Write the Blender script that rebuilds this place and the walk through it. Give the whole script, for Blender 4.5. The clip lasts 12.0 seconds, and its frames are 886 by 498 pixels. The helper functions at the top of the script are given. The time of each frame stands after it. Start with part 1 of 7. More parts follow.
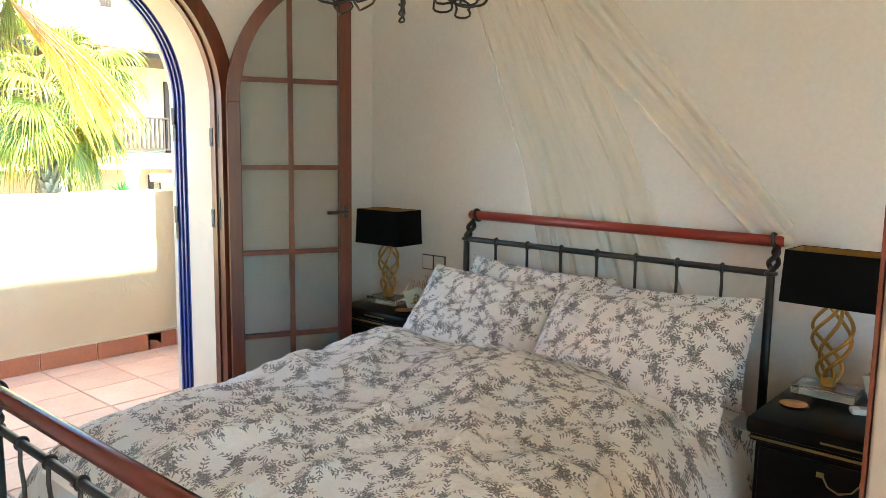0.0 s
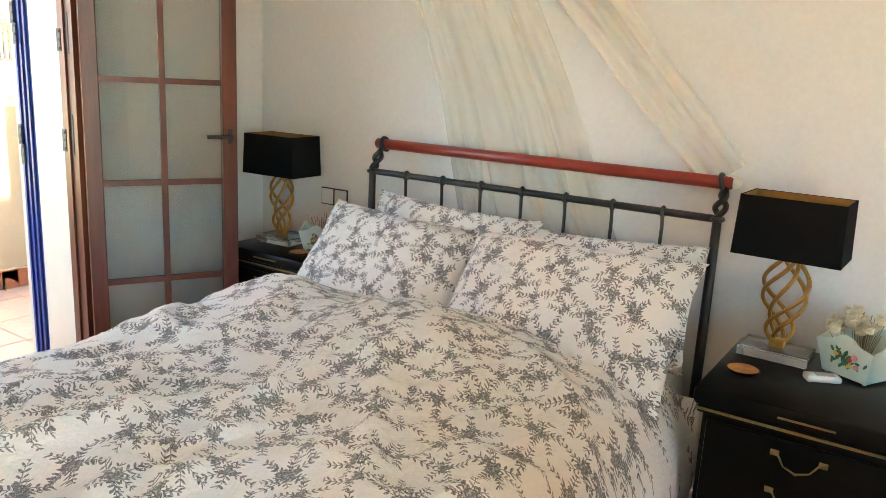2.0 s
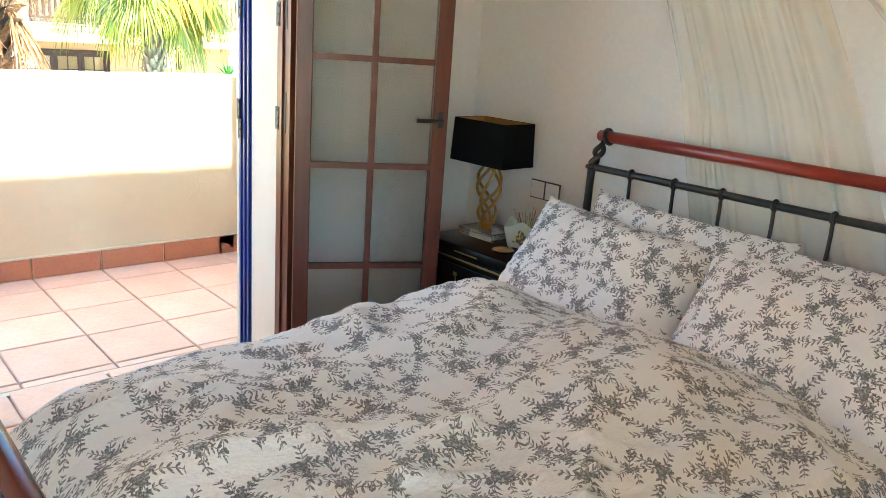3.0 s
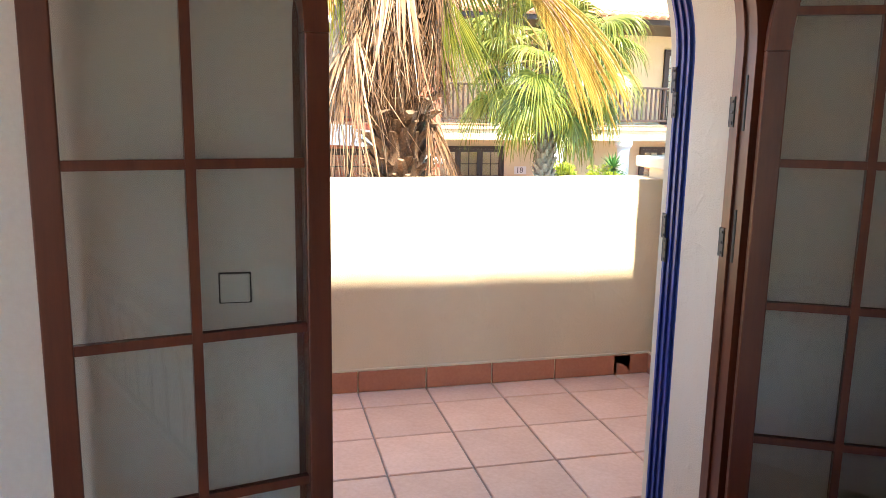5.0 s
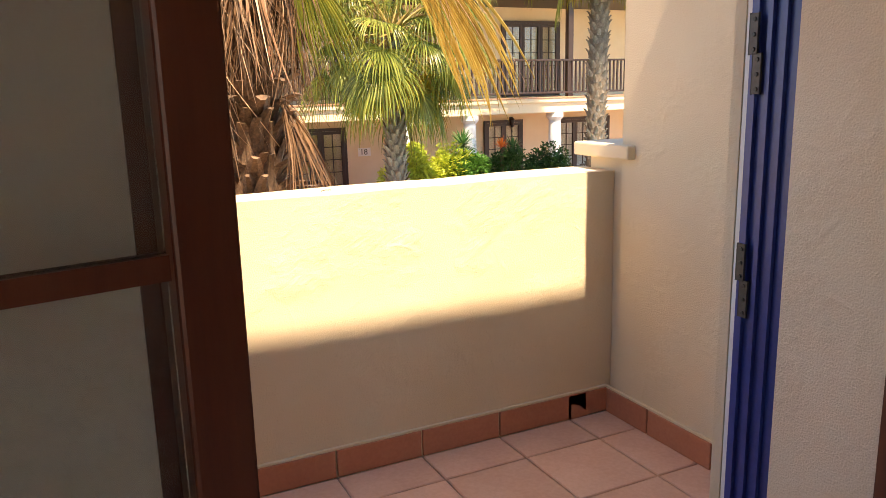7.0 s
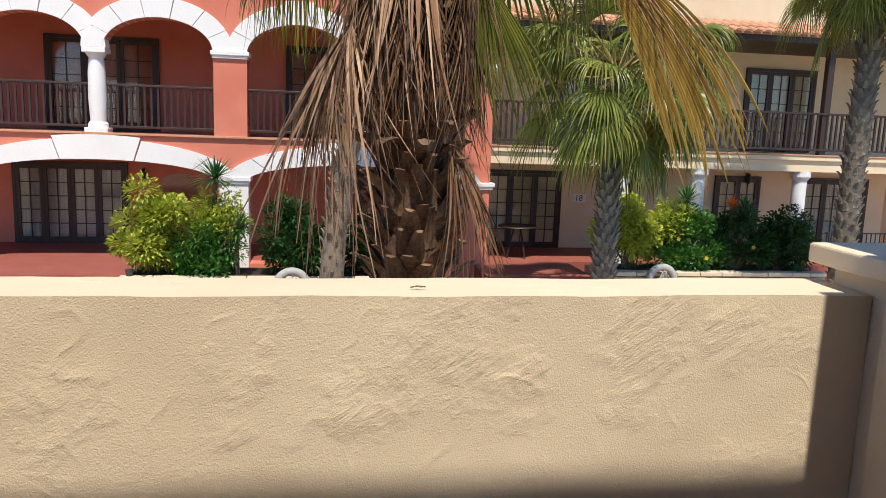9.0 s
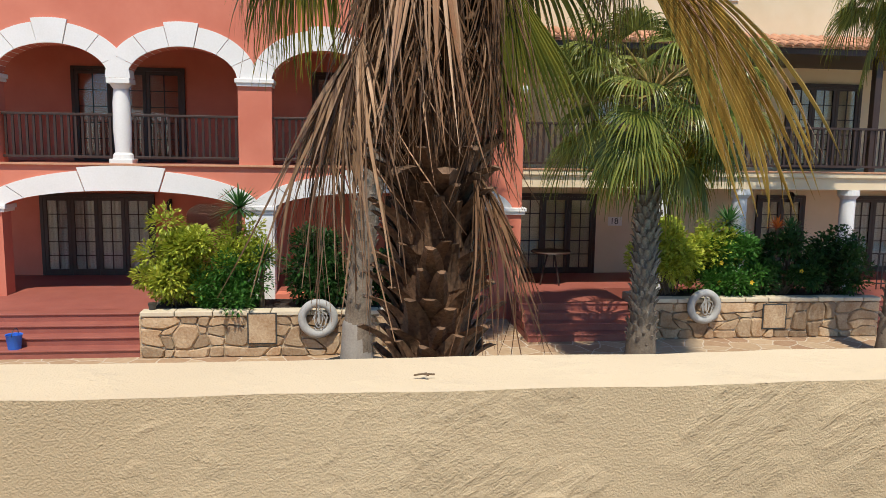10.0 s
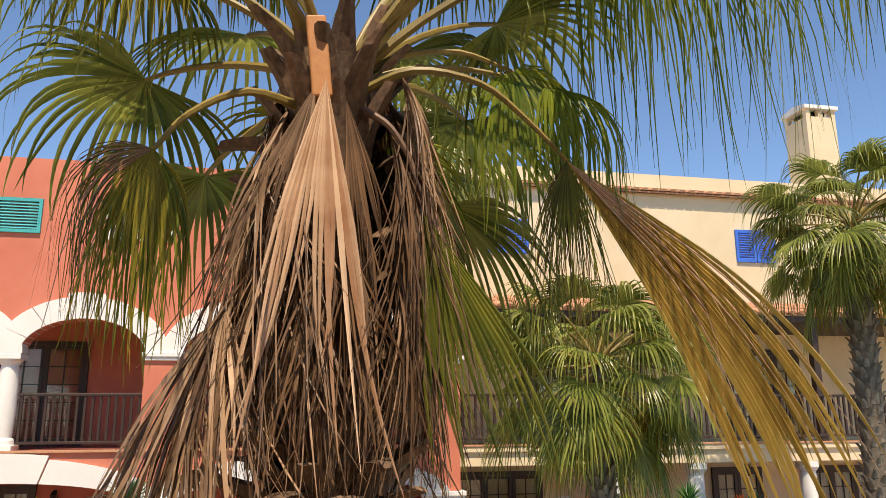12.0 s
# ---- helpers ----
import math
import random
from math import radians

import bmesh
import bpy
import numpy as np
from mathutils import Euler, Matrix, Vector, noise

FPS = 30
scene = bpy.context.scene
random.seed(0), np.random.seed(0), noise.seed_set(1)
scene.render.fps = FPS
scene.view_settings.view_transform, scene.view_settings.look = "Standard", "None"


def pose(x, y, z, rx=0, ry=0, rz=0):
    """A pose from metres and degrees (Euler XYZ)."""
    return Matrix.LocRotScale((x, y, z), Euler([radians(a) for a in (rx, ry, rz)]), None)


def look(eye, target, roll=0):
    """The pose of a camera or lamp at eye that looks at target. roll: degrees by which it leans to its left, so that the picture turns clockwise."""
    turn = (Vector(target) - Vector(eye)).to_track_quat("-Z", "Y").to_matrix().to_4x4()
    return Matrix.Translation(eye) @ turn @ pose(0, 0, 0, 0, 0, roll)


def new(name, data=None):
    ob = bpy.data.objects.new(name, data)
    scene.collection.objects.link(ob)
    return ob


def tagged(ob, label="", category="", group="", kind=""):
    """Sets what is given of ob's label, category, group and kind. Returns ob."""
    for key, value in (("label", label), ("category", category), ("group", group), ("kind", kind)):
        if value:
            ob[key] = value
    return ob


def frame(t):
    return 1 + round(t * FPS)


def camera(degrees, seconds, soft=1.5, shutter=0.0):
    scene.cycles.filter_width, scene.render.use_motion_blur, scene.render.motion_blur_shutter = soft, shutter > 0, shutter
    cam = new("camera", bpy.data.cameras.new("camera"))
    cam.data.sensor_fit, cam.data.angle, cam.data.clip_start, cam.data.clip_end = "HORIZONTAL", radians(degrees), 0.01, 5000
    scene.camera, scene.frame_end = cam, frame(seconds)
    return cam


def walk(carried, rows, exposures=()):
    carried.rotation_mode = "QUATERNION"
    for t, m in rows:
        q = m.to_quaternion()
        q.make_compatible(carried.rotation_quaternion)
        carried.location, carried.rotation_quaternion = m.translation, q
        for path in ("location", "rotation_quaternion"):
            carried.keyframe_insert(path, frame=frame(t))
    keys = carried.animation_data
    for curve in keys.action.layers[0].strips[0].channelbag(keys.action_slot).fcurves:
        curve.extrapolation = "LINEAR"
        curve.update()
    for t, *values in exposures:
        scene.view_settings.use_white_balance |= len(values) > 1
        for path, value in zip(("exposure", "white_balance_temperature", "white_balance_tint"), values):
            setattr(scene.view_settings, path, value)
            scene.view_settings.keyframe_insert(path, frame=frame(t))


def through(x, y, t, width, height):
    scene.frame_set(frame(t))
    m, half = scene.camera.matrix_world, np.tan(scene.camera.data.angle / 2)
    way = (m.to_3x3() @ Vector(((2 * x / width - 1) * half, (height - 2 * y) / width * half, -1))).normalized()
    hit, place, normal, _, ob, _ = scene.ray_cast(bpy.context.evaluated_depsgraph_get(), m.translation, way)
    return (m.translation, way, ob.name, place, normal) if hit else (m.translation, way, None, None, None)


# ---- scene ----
cam = camera(60.2, 12.0, soft=0.85)
PATH = [
    (0, (-0.921, 0.761, 1.424), (-2.218, 2.26, 1.158), 0.8),
    (0.5, (-0.954, 0.808, 1.4), (-2.196, 2.349, 1.112), 0.4),
    (1, (-1.005, 0.896, 1.378), (-2.148, 2.501, 1.03), 0.8),
    (1.5, (-1.126, 0.976, 1.379), (-2.175, 2.632, 0.98), 1.9),
    (2, (-1.204, 1.085, 1.394), (-2.273, 2.716, 0.95), 2.9),
    (2.5, (-1.359, 1.185, 1.417), (-2.56, 2.709, 0.93), 3.6),
    (3, (-1.453, 1.293, 1.413), (-2.888, 2.58, 0.879), 4.1),
    (3.5, (-1.529, 1.368, 1.405), (-3.196, 2.313, 0.831), 3.8),
    (3.7, (-1.561, 1.405, 1.411), (-3.303, 2.197, 0.83), 3.4),
    (5.3, (-2.264, 1.423, 1.453), (-4.179, 1.881, 1.102), 0.9),
    (5.5, (-2.381, 1.425, 1.458), (-4.293, 1.904, 1.117), 0.9),
    (6, (-2.668, 1.426, 1.459), (-4.554, 2.001, 1.125), 0.3),
    (6.5, (-2.97, 1.421, 1.456), (-4.772, 2.192, 1.061), -1.0),
    (6.7, (-3.077, 1.428, 1.458), (-4.835, 2.285, 1.039), -1.4),
    (8.3, (-3.764, 1.826, 1.481), (-5.6, 2.538, 1.132), 0.2),
    (8.5, (-3.836, 1.904, 1.535), (-5.716, 2.478, 1.171), 1.3),
    (9, (-3.994, 2.042, 1.516), (-5.941, 2.369, 1.194), 2.1),
    (9.5, (-4.204, 2.103, 1.503), (-6.163, 2.343, 1.175), 1.3),
    (10, (-4.512, 2.163, 1.529), (-6.479, 2.405, 1.265), 0.9),
    (10.5, (-4.781, 2.269, 1.538), (-6.744, 2.559, 1.288), 0.8),
    (11, (-4.999, 2.369, 1.555), (-6.955, 2.724, 1.334), 1.1),
    (11.5, (-5.284, 2.402, 1.6), (-7.243, 2.805, 1.597), 0.3),
    (12, (-5.658, 2.433, 1.682), (-7.573, 2.826, 2.107), -0.2),
]
EXPOSURES = [(0, 3.9, 7000, -12), (1.0, 4.2, 7050, -12), (2.0, 4.35, 7150, -12), (2.5, 4.3, 7000, -12), (3.0, 4.05, 6900, -11), (3.7, 3.75, 6900, -7), (5.3, 2.6, 7500, 8), (6.0, 2.25, 8600, 14), (6.7, 2.0, 9400, 16), (8.3, 0.7, 7050, 11), (9.5, 0.3, 6550, 9), (10.5, 0.1, 6900, 7), (11, 0.05, 6500, 9), (12, 0.45, 8000, 12)]
walk(cam, [(t, look(eye, target, roll)) for t, eye, target, roll in PATH], EXPOSURES)

# ---- light: a high sun from behind the house, and a clear sky
SUN_EL, SUN_AZ = 62.0, 93.0
world = bpy.data.worlds.new("sky")
scene.world = world
world.use_nodes = True
wn = world.node_tree.nodes
wl = world.node_tree.links
sky = wn.new("ShaderNodeTexSky")
sky.sky_type = "NISHITA"
sky.sun_disc = False
sky.sun_elevation, sky.sun_rotation = radians(SUN_EL), radians(SUN_AZ)
sky.altitude = 1500
sky.air_density, sky.dust_density, sky.ozone_density = 1.0, 0.05, 4.0
deep = wn.new("ShaderNodeMix")
deep.data_type, deep.blend_type = "RGBA", "MULTIPLY"
deep.inputs[0].default_value = 1.0
deep.inputs[7].default_value = (0.80, 0.95, 1.08, 1)
wl.new(sky.outputs[0], deep.inputs[6])
wl.new(deep.outputs[2], wn["Background"].inputs["Color"])
wn["Background"].inputs["Strength"].default_value = 0.15
sun = new("sun", bpy.data.lights.new("sun", "SUN"))
sun.data.energy, sun.data.angle, sun.data.color = 4.2, radians(0.53), (1.0, 0.94, 0.84)
to_sun = Vector((math.sin(radians(SUN_AZ)) * math.cos(radians(SUN_EL)), math.cos(radians(SUN_AZ)) * math.cos(radians(SUN_EL)), math.sin(radians(SUN_EL))))
sun.matrix_world = look(to_sun * 60, (0, 0, 0))


# ---- materials
def tree_of(name):
    m = bpy.data.materials.new(name)
    m.use_nodes = True
    t = m.node_tree
    return m, t, t.nodes["Principled BSDF"]


def ramp(t, fac, stops):
    r = t.nodes.new("ShaderNodeValToRGB")
    el = r.color_ramp.elements
    while len(el) < len(stops):
        el.new(0.5)
    for e, (p, c) in zip(el, stops):
        e.position, e.color = p, (*c, 1)
    t.links.new(fac, r.inputs[0])
    return r.outputs[0]


def tex(t, kind, scale, stretch=(1, 1, 1), detail=4.0, rough=0.55, coord="Object", turn=(0, 0, 0)):
    co = t.nodes.new("ShaderNodeTexCoord")
    mp = t.nodes.new("ShaderNodeMapping")
    mp.inputs["Scale"].default_value = stretch
    mp.inputs["Rotation"].default_value = turn
    t.links.new(co.outputs[coord], mp.inputs[0])
    n = t.nodes.new("ShaderNodeTex" + kind)
    t.links.new(mp.outputs[0], n.inputs["Vector"])
    n.inputs["Scale"].default_value = scale
    if kind == "Noise":
        n.inputs["Detail"].default_value, n.inputs["Roughness"].default_value = detail, rough
    return n


def mix(t, fac, a, b, mode="MIX"):
    n = t.nodes.new("ShaderNodeMix")
    n.data_type, n.blend_type = "RGBA", mode
    for sock, v in ((n.inputs[0], fac), (n.inputs[6], a), (n.inputs[7], b)):
        if isinstance(v, (int, float)):
            sock.default_value = v
        elif isinstance(v, tuple):
            sock.default_value = (*v, 1)
        else:
            t.links.new(v, sock)
    return n.outputs[2]


def bump(t, bsdf, height, strength, dist=0.01):
    b = t.nodes.new("ShaderNodeBump")
    b.inputs["Strength"].default_value, b.inputs["Distance"].default_value = strength, dist
    t.links.new(height, b.inputs["Height"])
    old = bsdf.inputs["Normal"].links
    if old:
        t.links.new(old[0].from_socket, b.inputs["Normal"])
    t.links.new(b.outputs[0], bsdf.inputs["Normal"])


def surface(name, a, b, rough=0.8, big=1.5, fine=40.0, relief=0.2, stretch=(1, 1, 1), metal=0.0, random_tint=0.0, dist=0.006, spec=0.5, sheen=0.0):
    """A mottled surface: colours a and b mixed at a coarse and a fine scale, with fine relief."""
    m, t, p = tree_of(name)
    n1 = tex(t, "Noise", big, stretch)
    n2 = tex(t, "Noise", fine, stretch)
    f = mix(t, 0.45, n1.outputs[0], n2.outputs[0])
    col = ramp(t, f, [(0.3, a), (0.7, b)])
    if random_tint:
        info = t.nodes.new("ShaderNodeObjectInfo")
        col = mix(t, 1.0, col, ramp(t, info.outputs["Random"], [(0, (1 - random_tint,) * 3), (1, (1, 1, 1))]), "MULTIPLY")
    t.links.new(col, p.inputs["Base Color"])
    p.inputs["Roughness"].default_value, p.inputs["Metallic"].default_value = rough, metal
    p.inputs["Specular IOR Level"].default_value = spec
    p.inputs["Sheen Weight"].default_value = sheen
    if relief:
        bump(t, p, n2.outputs[0], relief, dist)
    return m


def stucco(name, a, b, strength=0.7):
    """Hand-trowelled render: flat patches edged by ridges, with sand grain."""
    m, t, p = tree_of(name)
    n1 = tex(t, "Noise", 1.3)
    n2 = tex(t, "Noise", 220.0, detail=2)
    col = ramp(t, n1.outputs[0], [(0.3, a), (0.7, b)])
    t.links.new(col, p.inputs["Base Color"])
    p.inputs["Roughness"].default_value, p.inputs["Specular IOR Level"].default_value = 0.92, 0.2
    warp = tex(t, "Noise", 3.0, detail=2, rough=0.5)
    ridge = ramp(t, warp.outputs[0], [(0.47, (0, 0, 0)), (0.498, (1, 1, 1)), (0.502, (0.7, 0.7, 0.7)), (0.52, (0, 0, 0))])
    only = ramp(t, tex(t, "Noise", 4.3, (1.3, 1, 1), detail=2).outputs[0], [(0.5, (0, 0, 0)), (0.6, (1, 1, 1))])
    arcs = mix(t, 1.0, ridge, only, "MULTIPLY")
    stroke = tex(t, "Noise", 34.0, (1, 4.5, 1.0), detail=5, rough=0.7, turn=(0.6, 0, 0))
    stroke.inputs["Vector"].links[0].from_node.vector_type = "TEXTURE"
    mask = ramp(t, tex(t, "Noise", 3.7).outputs[0], [(0.52, (0, 0, 0)), (0.66, (1, 1, 1))])
    sm = mix(t, 1.0, stroke.outputs[0], mask, "MULTIPLY")
    swell = tex(t, "Noise", 2.6, detail=2)
    bump(t, p, n2.outputs[0], 0.4 * strength, 0.004)
    grit = ramp(t, tex(t, "Noise", 70.0, detail=3).outputs[0], [(0.58, (0, 0, 0)), (0.72, (1, 1, 1))])
    bump(t, p, grit, 0.16 * strength, 0.004)
    bump(t, p, sm, 0.5 * strength, 0.011)
    bump(t, p, arcs, 0.17 * strength, 0.007)
    bump(t, p, swell.outputs[0], 0.3 * strength, 0.03)
    return m


def wood(name, a, b, rough=0.35, scale=9.0, stretch=(1, 1, 0.08)):
    m, t, p = tree_of(name)
    n = tex(t, "Noise", scale * 4, stretch, detail=6, rough=0.65)
    n2 = tex(t, "Noise", 1.2)
    col = ramp(t, n.outputs[0], [(0.3, a), (0.7, b)])
    col = mix(t, 0.3, col, ramp(t, n2.outputs[0], [(0.3, a), (0.7, b)]))
    t.links.new(col, p.inputs["Base Color"])
    p.inputs["Roughness"].default_value = rough
    bump(t, p, n.outputs[0], 0.12, 0.003)
    return m


def glass(name, tint=(0.83, 0.86, 0.84)):
    m, t, p = tree_of(name)
    p.inputs["Base Color"].default_value = (*tint, 1)
    p.inputs["Transmission Weight"].default_value = 1.0
    p.inputs["Roughness"].default_value, p.inputs["IOR"].default_value = 0.0, 1.45
    return m


M_PLASTER = surface("white_plaster", (0.72, 0.69, 0.65), (0.80, 0.78, 0.74), 0.9, 0.7, 60, 0.12, spec=0.2)
M_REVEAL = stucco("white_rough_plaster", (0.66, 0.52, 0.37), (0.74, 0.61, 0.46), 1.6)
M_CEILING = surface("ceiling_white", (0.76, 0.75, 0.73), (0.82, 0.81, 0.79), 0.9, 0.8, 50, 0.08, spec=0.2)
M_OCHRE = stucco("ochre_stucco", (0.62, 0.495, 0.34), (0.70, 0.575, 0.405), 1.3)
M_RED = stucco("coral_stucco", (0.56, 0.17, 0.11), (0.64, 0.22, 0.145), 0.35)
M_YELLOW = stucco("cream_stucco", (0.69, 0.55, 0.36), (0.76, 0.62, 0.43), 0.35)
M_WHITE = surface("white_paint", (0.72, 0.70, 0.66), (0.82, 0.80, 0.77), 0.8, 1.2, 30, 0.15)
M_BROWN = wood("red_brown_door_wood", (0.075, 0.018, 0.009), (0.15, 0.042, 0.02), 0.36)
M_DARKWOOD = wood("dark_brown_wood", (0.022, 0.011, 0.008), (0.055, 0.027, 0.018), 0.5)
M_BLUE = surface("blue_paint", (0.012, 0.03, 0.16), (0.02, 0.05, 0.24), 0.35, 3, 60, 0.1)
M_TERRA = surface("terracotta_tile", (0.66, 0.35, 0.23), (0.80, 0.48, 0.34), 0.5, 4, 60, 0.12, random_tint=0.14)
M_SKIRT = surface("terracotta_skirting", (0.42, 0.15, 0.085), (0.52, 0.21, 0.12), 0.6, 4, 60, 0.12, random_tint=0.15)
M_GROUT = surface("warm_grout", (0.36, 0.25, 0.19), (0.47, 0.35, 0.27), 0.95, 5, 90, 0.2)
M_GLASS = glass("clear_glass")
M_HINGE = surface("dull_steel", (0.035, 0.032, 0.03), (0.08, 0.075, 0.07), 0.5, 5, 80, 0.05, metal=0.3)
M_STEEL = surface("brushed_steel", (0.55, 0.55, 0.55), (0.65, 0.65, 0.64), 0.25, 5, 80, 0.05, metal=1.0)
M_BLACKIRON = surface("black_iron", (0.012, 0.011, 0.011), (0.03, 0.028, 0.027), 0.42, 6, 90, 0.12)


# ---- mesh helpers
class Shape:
    """A plain store of vertices and faces with a few ways to add to it."""

    def __init__(self):
        self.v, self.f = [], []

    def quad(self, *pts):
        i = len(self.v)
        self.v += [tuple(p) for p in pts]
        self.f.append(tuple(range(i, i + len(pts))))
        return self

    def box(self, x0, y0, z0, x1, y1, z1, c=0.0):
        """A box; c cuts its edges."""
        i = len(self.v)
        if c <= 0:
            self.v += [(x, y, z) for x in (x0, x1) for y in (y0, y1) for z in (z0, z1)]
            self.f += [tuple(i + k for k in q) for q in ((0, 1, 3, 2), (4, 6, 7, 5), (0, 4, 5, 1), (2, 3, 7, 6), (0, 2, 6, 4), (1, 5, 7, 3))]
            return self
        bm = bmesh.new()
        bmesh.ops.create_cube(bm, size=1.0)
        for w in bm.verts:
            w.co = ((x0 + x1) / 2 + w.co.x * (x1 - x0), (y0 + y1) / 2 + w.co.y * (y1 - y0), (z0 + z1) / 2 + w.co.z * (z1 - z0))
        bmesh.ops.bevel(bm, geom=bm.edges[:], offset=c, segments=2, profile=0.5, affect="EDGES")
        self.take(bm)
        return self

    def take(self, bm):
        i = len(self.v)
        bm.verts.index_update()
        self.v += [tuple(w.co) for w in bm.verts]
        self.f += [tuple(i + w.index for w in q.verts) for q in bm.faces]
        bm.free()

    def tube(self, pts, r, n=8, cap=True):
        """A round bar along the points; r is one radius or one for each point."""
        pts = [Vector(p) for p in pts]
        rs = r if isinstance(r, (list, tuple)) else [r] * len(pts)
        i = len(self.v)
        side = None
        for k, p in enumerate(pts):
            d = (pts[min(k + 1, len(pts) - 1)] - pts[max(k - 1, 0)]).normalized()
            if side is None:
                side = d.orthogonal().normalized()
            side = (side - d * side.dot(d))
            side = side.normalized() if side.length > 1e-6 else d.orthogonal().normalized()
            up = d.cross(side)
            for j in range(n):
                a = 2 * math.pi * j / n
                self.v.append(tuple(p + (side * math.cos(a) + up * math.sin(a)) * rs[k]))
        for k in range(len(pts) - 1):
            for j in range(n):
                a, b = i + k * n + j, i + k * n + (j + 1) % n
                self.f.append((a, b, b + n, a + n))
        if cap:
            self.f.append(tuple(i + j for j in reversed(range(n))))
            self.f.append(tuple(i + (len(pts) - 1) * n + j for j in range(n)))
        return self

    def lathe(self, rz, at=(0, 0, 0), n=20):
        """Rings of (radius, height) turned about a vertical line."""
        i = len(self.v)
        for r, z in rz:
            for j in range(n):
                a = 2 * math.pi * j / n
                self.v.append((at[0] + r * math.cos(a), at[1] + r * math.sin(a), at[2] + z))
        for k in range(len(rz) - 1):
            for j in range(n):
                a, b = i + k * n + j, i + k * n + (j + 1) % n
                self.f.append((a, b, b + n, a + n))
        self.f.append(tuple(i + j for j in reversed(range(n))))
        self.f.append(tuple(i + (len(rz) - 1) * n + j for j in range(n)))
        return self

    def ball(self, c, r, n=10, squash=1.0):
        rings = [(max(1e-4, r * math.sin(math.pi * k / n)), -r * squash * math.cos(math.pi * k / n)) for k in range(n + 1)]
        return self.lathe(rings, c, n + 2)

    def torus(self, c, axis, R, r, n=24, m=8):
        c, axis = Vector(c), Vector(axis).normalized()
        u = axis.orthogonal().normalized()
        w = axis.cross(u)
        i = len(self.v)
        for k in range(n):
            a = 2 * math.pi * k / n
            d = u * math.cos(a) + w * math.sin(a)
            for j in range(m):
                b = 2 * math.pi * j / m
                self.v.append(tuple(c + d * (R + r * math.cos(b)) + axis * (r * math.sin(b))))
        for k in range(n):
            for j in range(m):
                self.f.append((i + k * m + j, i + ((k + 1) % n) * m + j, i + ((k + 1) % n) * m + (j + 1) % m, i + k * m + (j + 1) % m))
        return self

    def prism(self, poly, lift):
        """A flat outline pushed along lift."""
        i, n = len(self.v), len(poly)
        self.v += [tuple(p) for p in poly] + [tuple(Vector(p) + Vector(lift)) for p in poly]
        self.f.append(tuple(i + k for k in reversed(range(n))))
        self.f.append(tuple(i + n + k for k in range(n)))
        for k in range(n):
            self.f.append((i + k, i + (k + 1) % n, i + n + (k + 1) % n, i + n + k))
        return self

    def moved(self, m):
        self.v = [tuple(m @ Vector(p)) for p in self.v]
        return self

    def mesh(self, name, mat, smooth=False, fix=True):
        me = bpy.data.meshes.new(name)
        me.from_pydata(self.v, [], self.f)
        if fix:
            bm = bmesh.new()
            bm.from_mesh(me)
            bmesh.ops.recalc_face_normals(bm, faces=bm.faces[:])
            bm.to_mesh(me)
            bm.free()
        if smooth:
            me.polygons.foreach_set("use_smooth", [True] * len(me.polygons))
            me.set_sharp_from_angle(angle=radians(40))
        me.materials.append(mat)
        return me


def thing(name, shape, mat, label="", category="", group="", kind="", smooth=False, fix=True, at=None):
    """A top-level thing: one mesh, or an Empty at its base where shape is None."""
    ob = new(name, shape.mesh(name, mat, smooth, fix) if shape else None)
    if at is not None:
        ob.location = at
    return tagged(ob, label, category, group, kind)


def part(name, shape, mat, parent, label="", smooth=False, fix=True, kind=""):
    """One mesh under a thing, given in the thing's own space."""
    me = shape if isinstance(shape, bpy.types.Mesh) else shape.mesh(name, mat, smooth, fix)
    ob = new(name, me)
    ob.parent = parent
    return tagged(ob, label, kind=kind)


def arch_z(u, spring, rise):
    return spring + rise * math.sqrt(max(0.0, 1 - u * u))


def wall_x(x0, x1, ya, yb, za, zb, holes, n=20):
    """A wall between two x planes with arched holes (y0, y1, z0, spring, rise)."""
    s = Shape()
    y = ya
    for y0, y1, z0, spring, rise in sorted(holes):
        if y0 > y:
            s.box(x0, y, za, x1, y0, zb)
        if z0 > za:
            s.box(x0, y0, za, x1, y1, z0)
        c, h = (y0 + y1) / 2, (y1 - y0) / 2
        steps = n if rise > 0 else 1
        for k in range(steps):
            ua, ub = -math.cos(math.pi * k / steps), -math.cos(math.pi * (k + 1) / steps)
            a, b = c + h * ua, c + h * ub
            fa, fb = arch_z(ua, spring, rise), arch_z(ub, spring, rise)
            for x in (x0, x1):
                s.quad((x, a, fa), (x, b, fb), (x, b, zb), (x, a, zb))
            s.quad((x0, a, fa), (x1, a, fa), (x1, b, fb), (x0, b, fb))
            s.quad((x0, a, zb), (x1, a, zb), (x1, b, zb), (x0, b, zb))
        y = y1
    if yb > y:
        s.box(x0, y, za, x1, yb, zb)
    return s


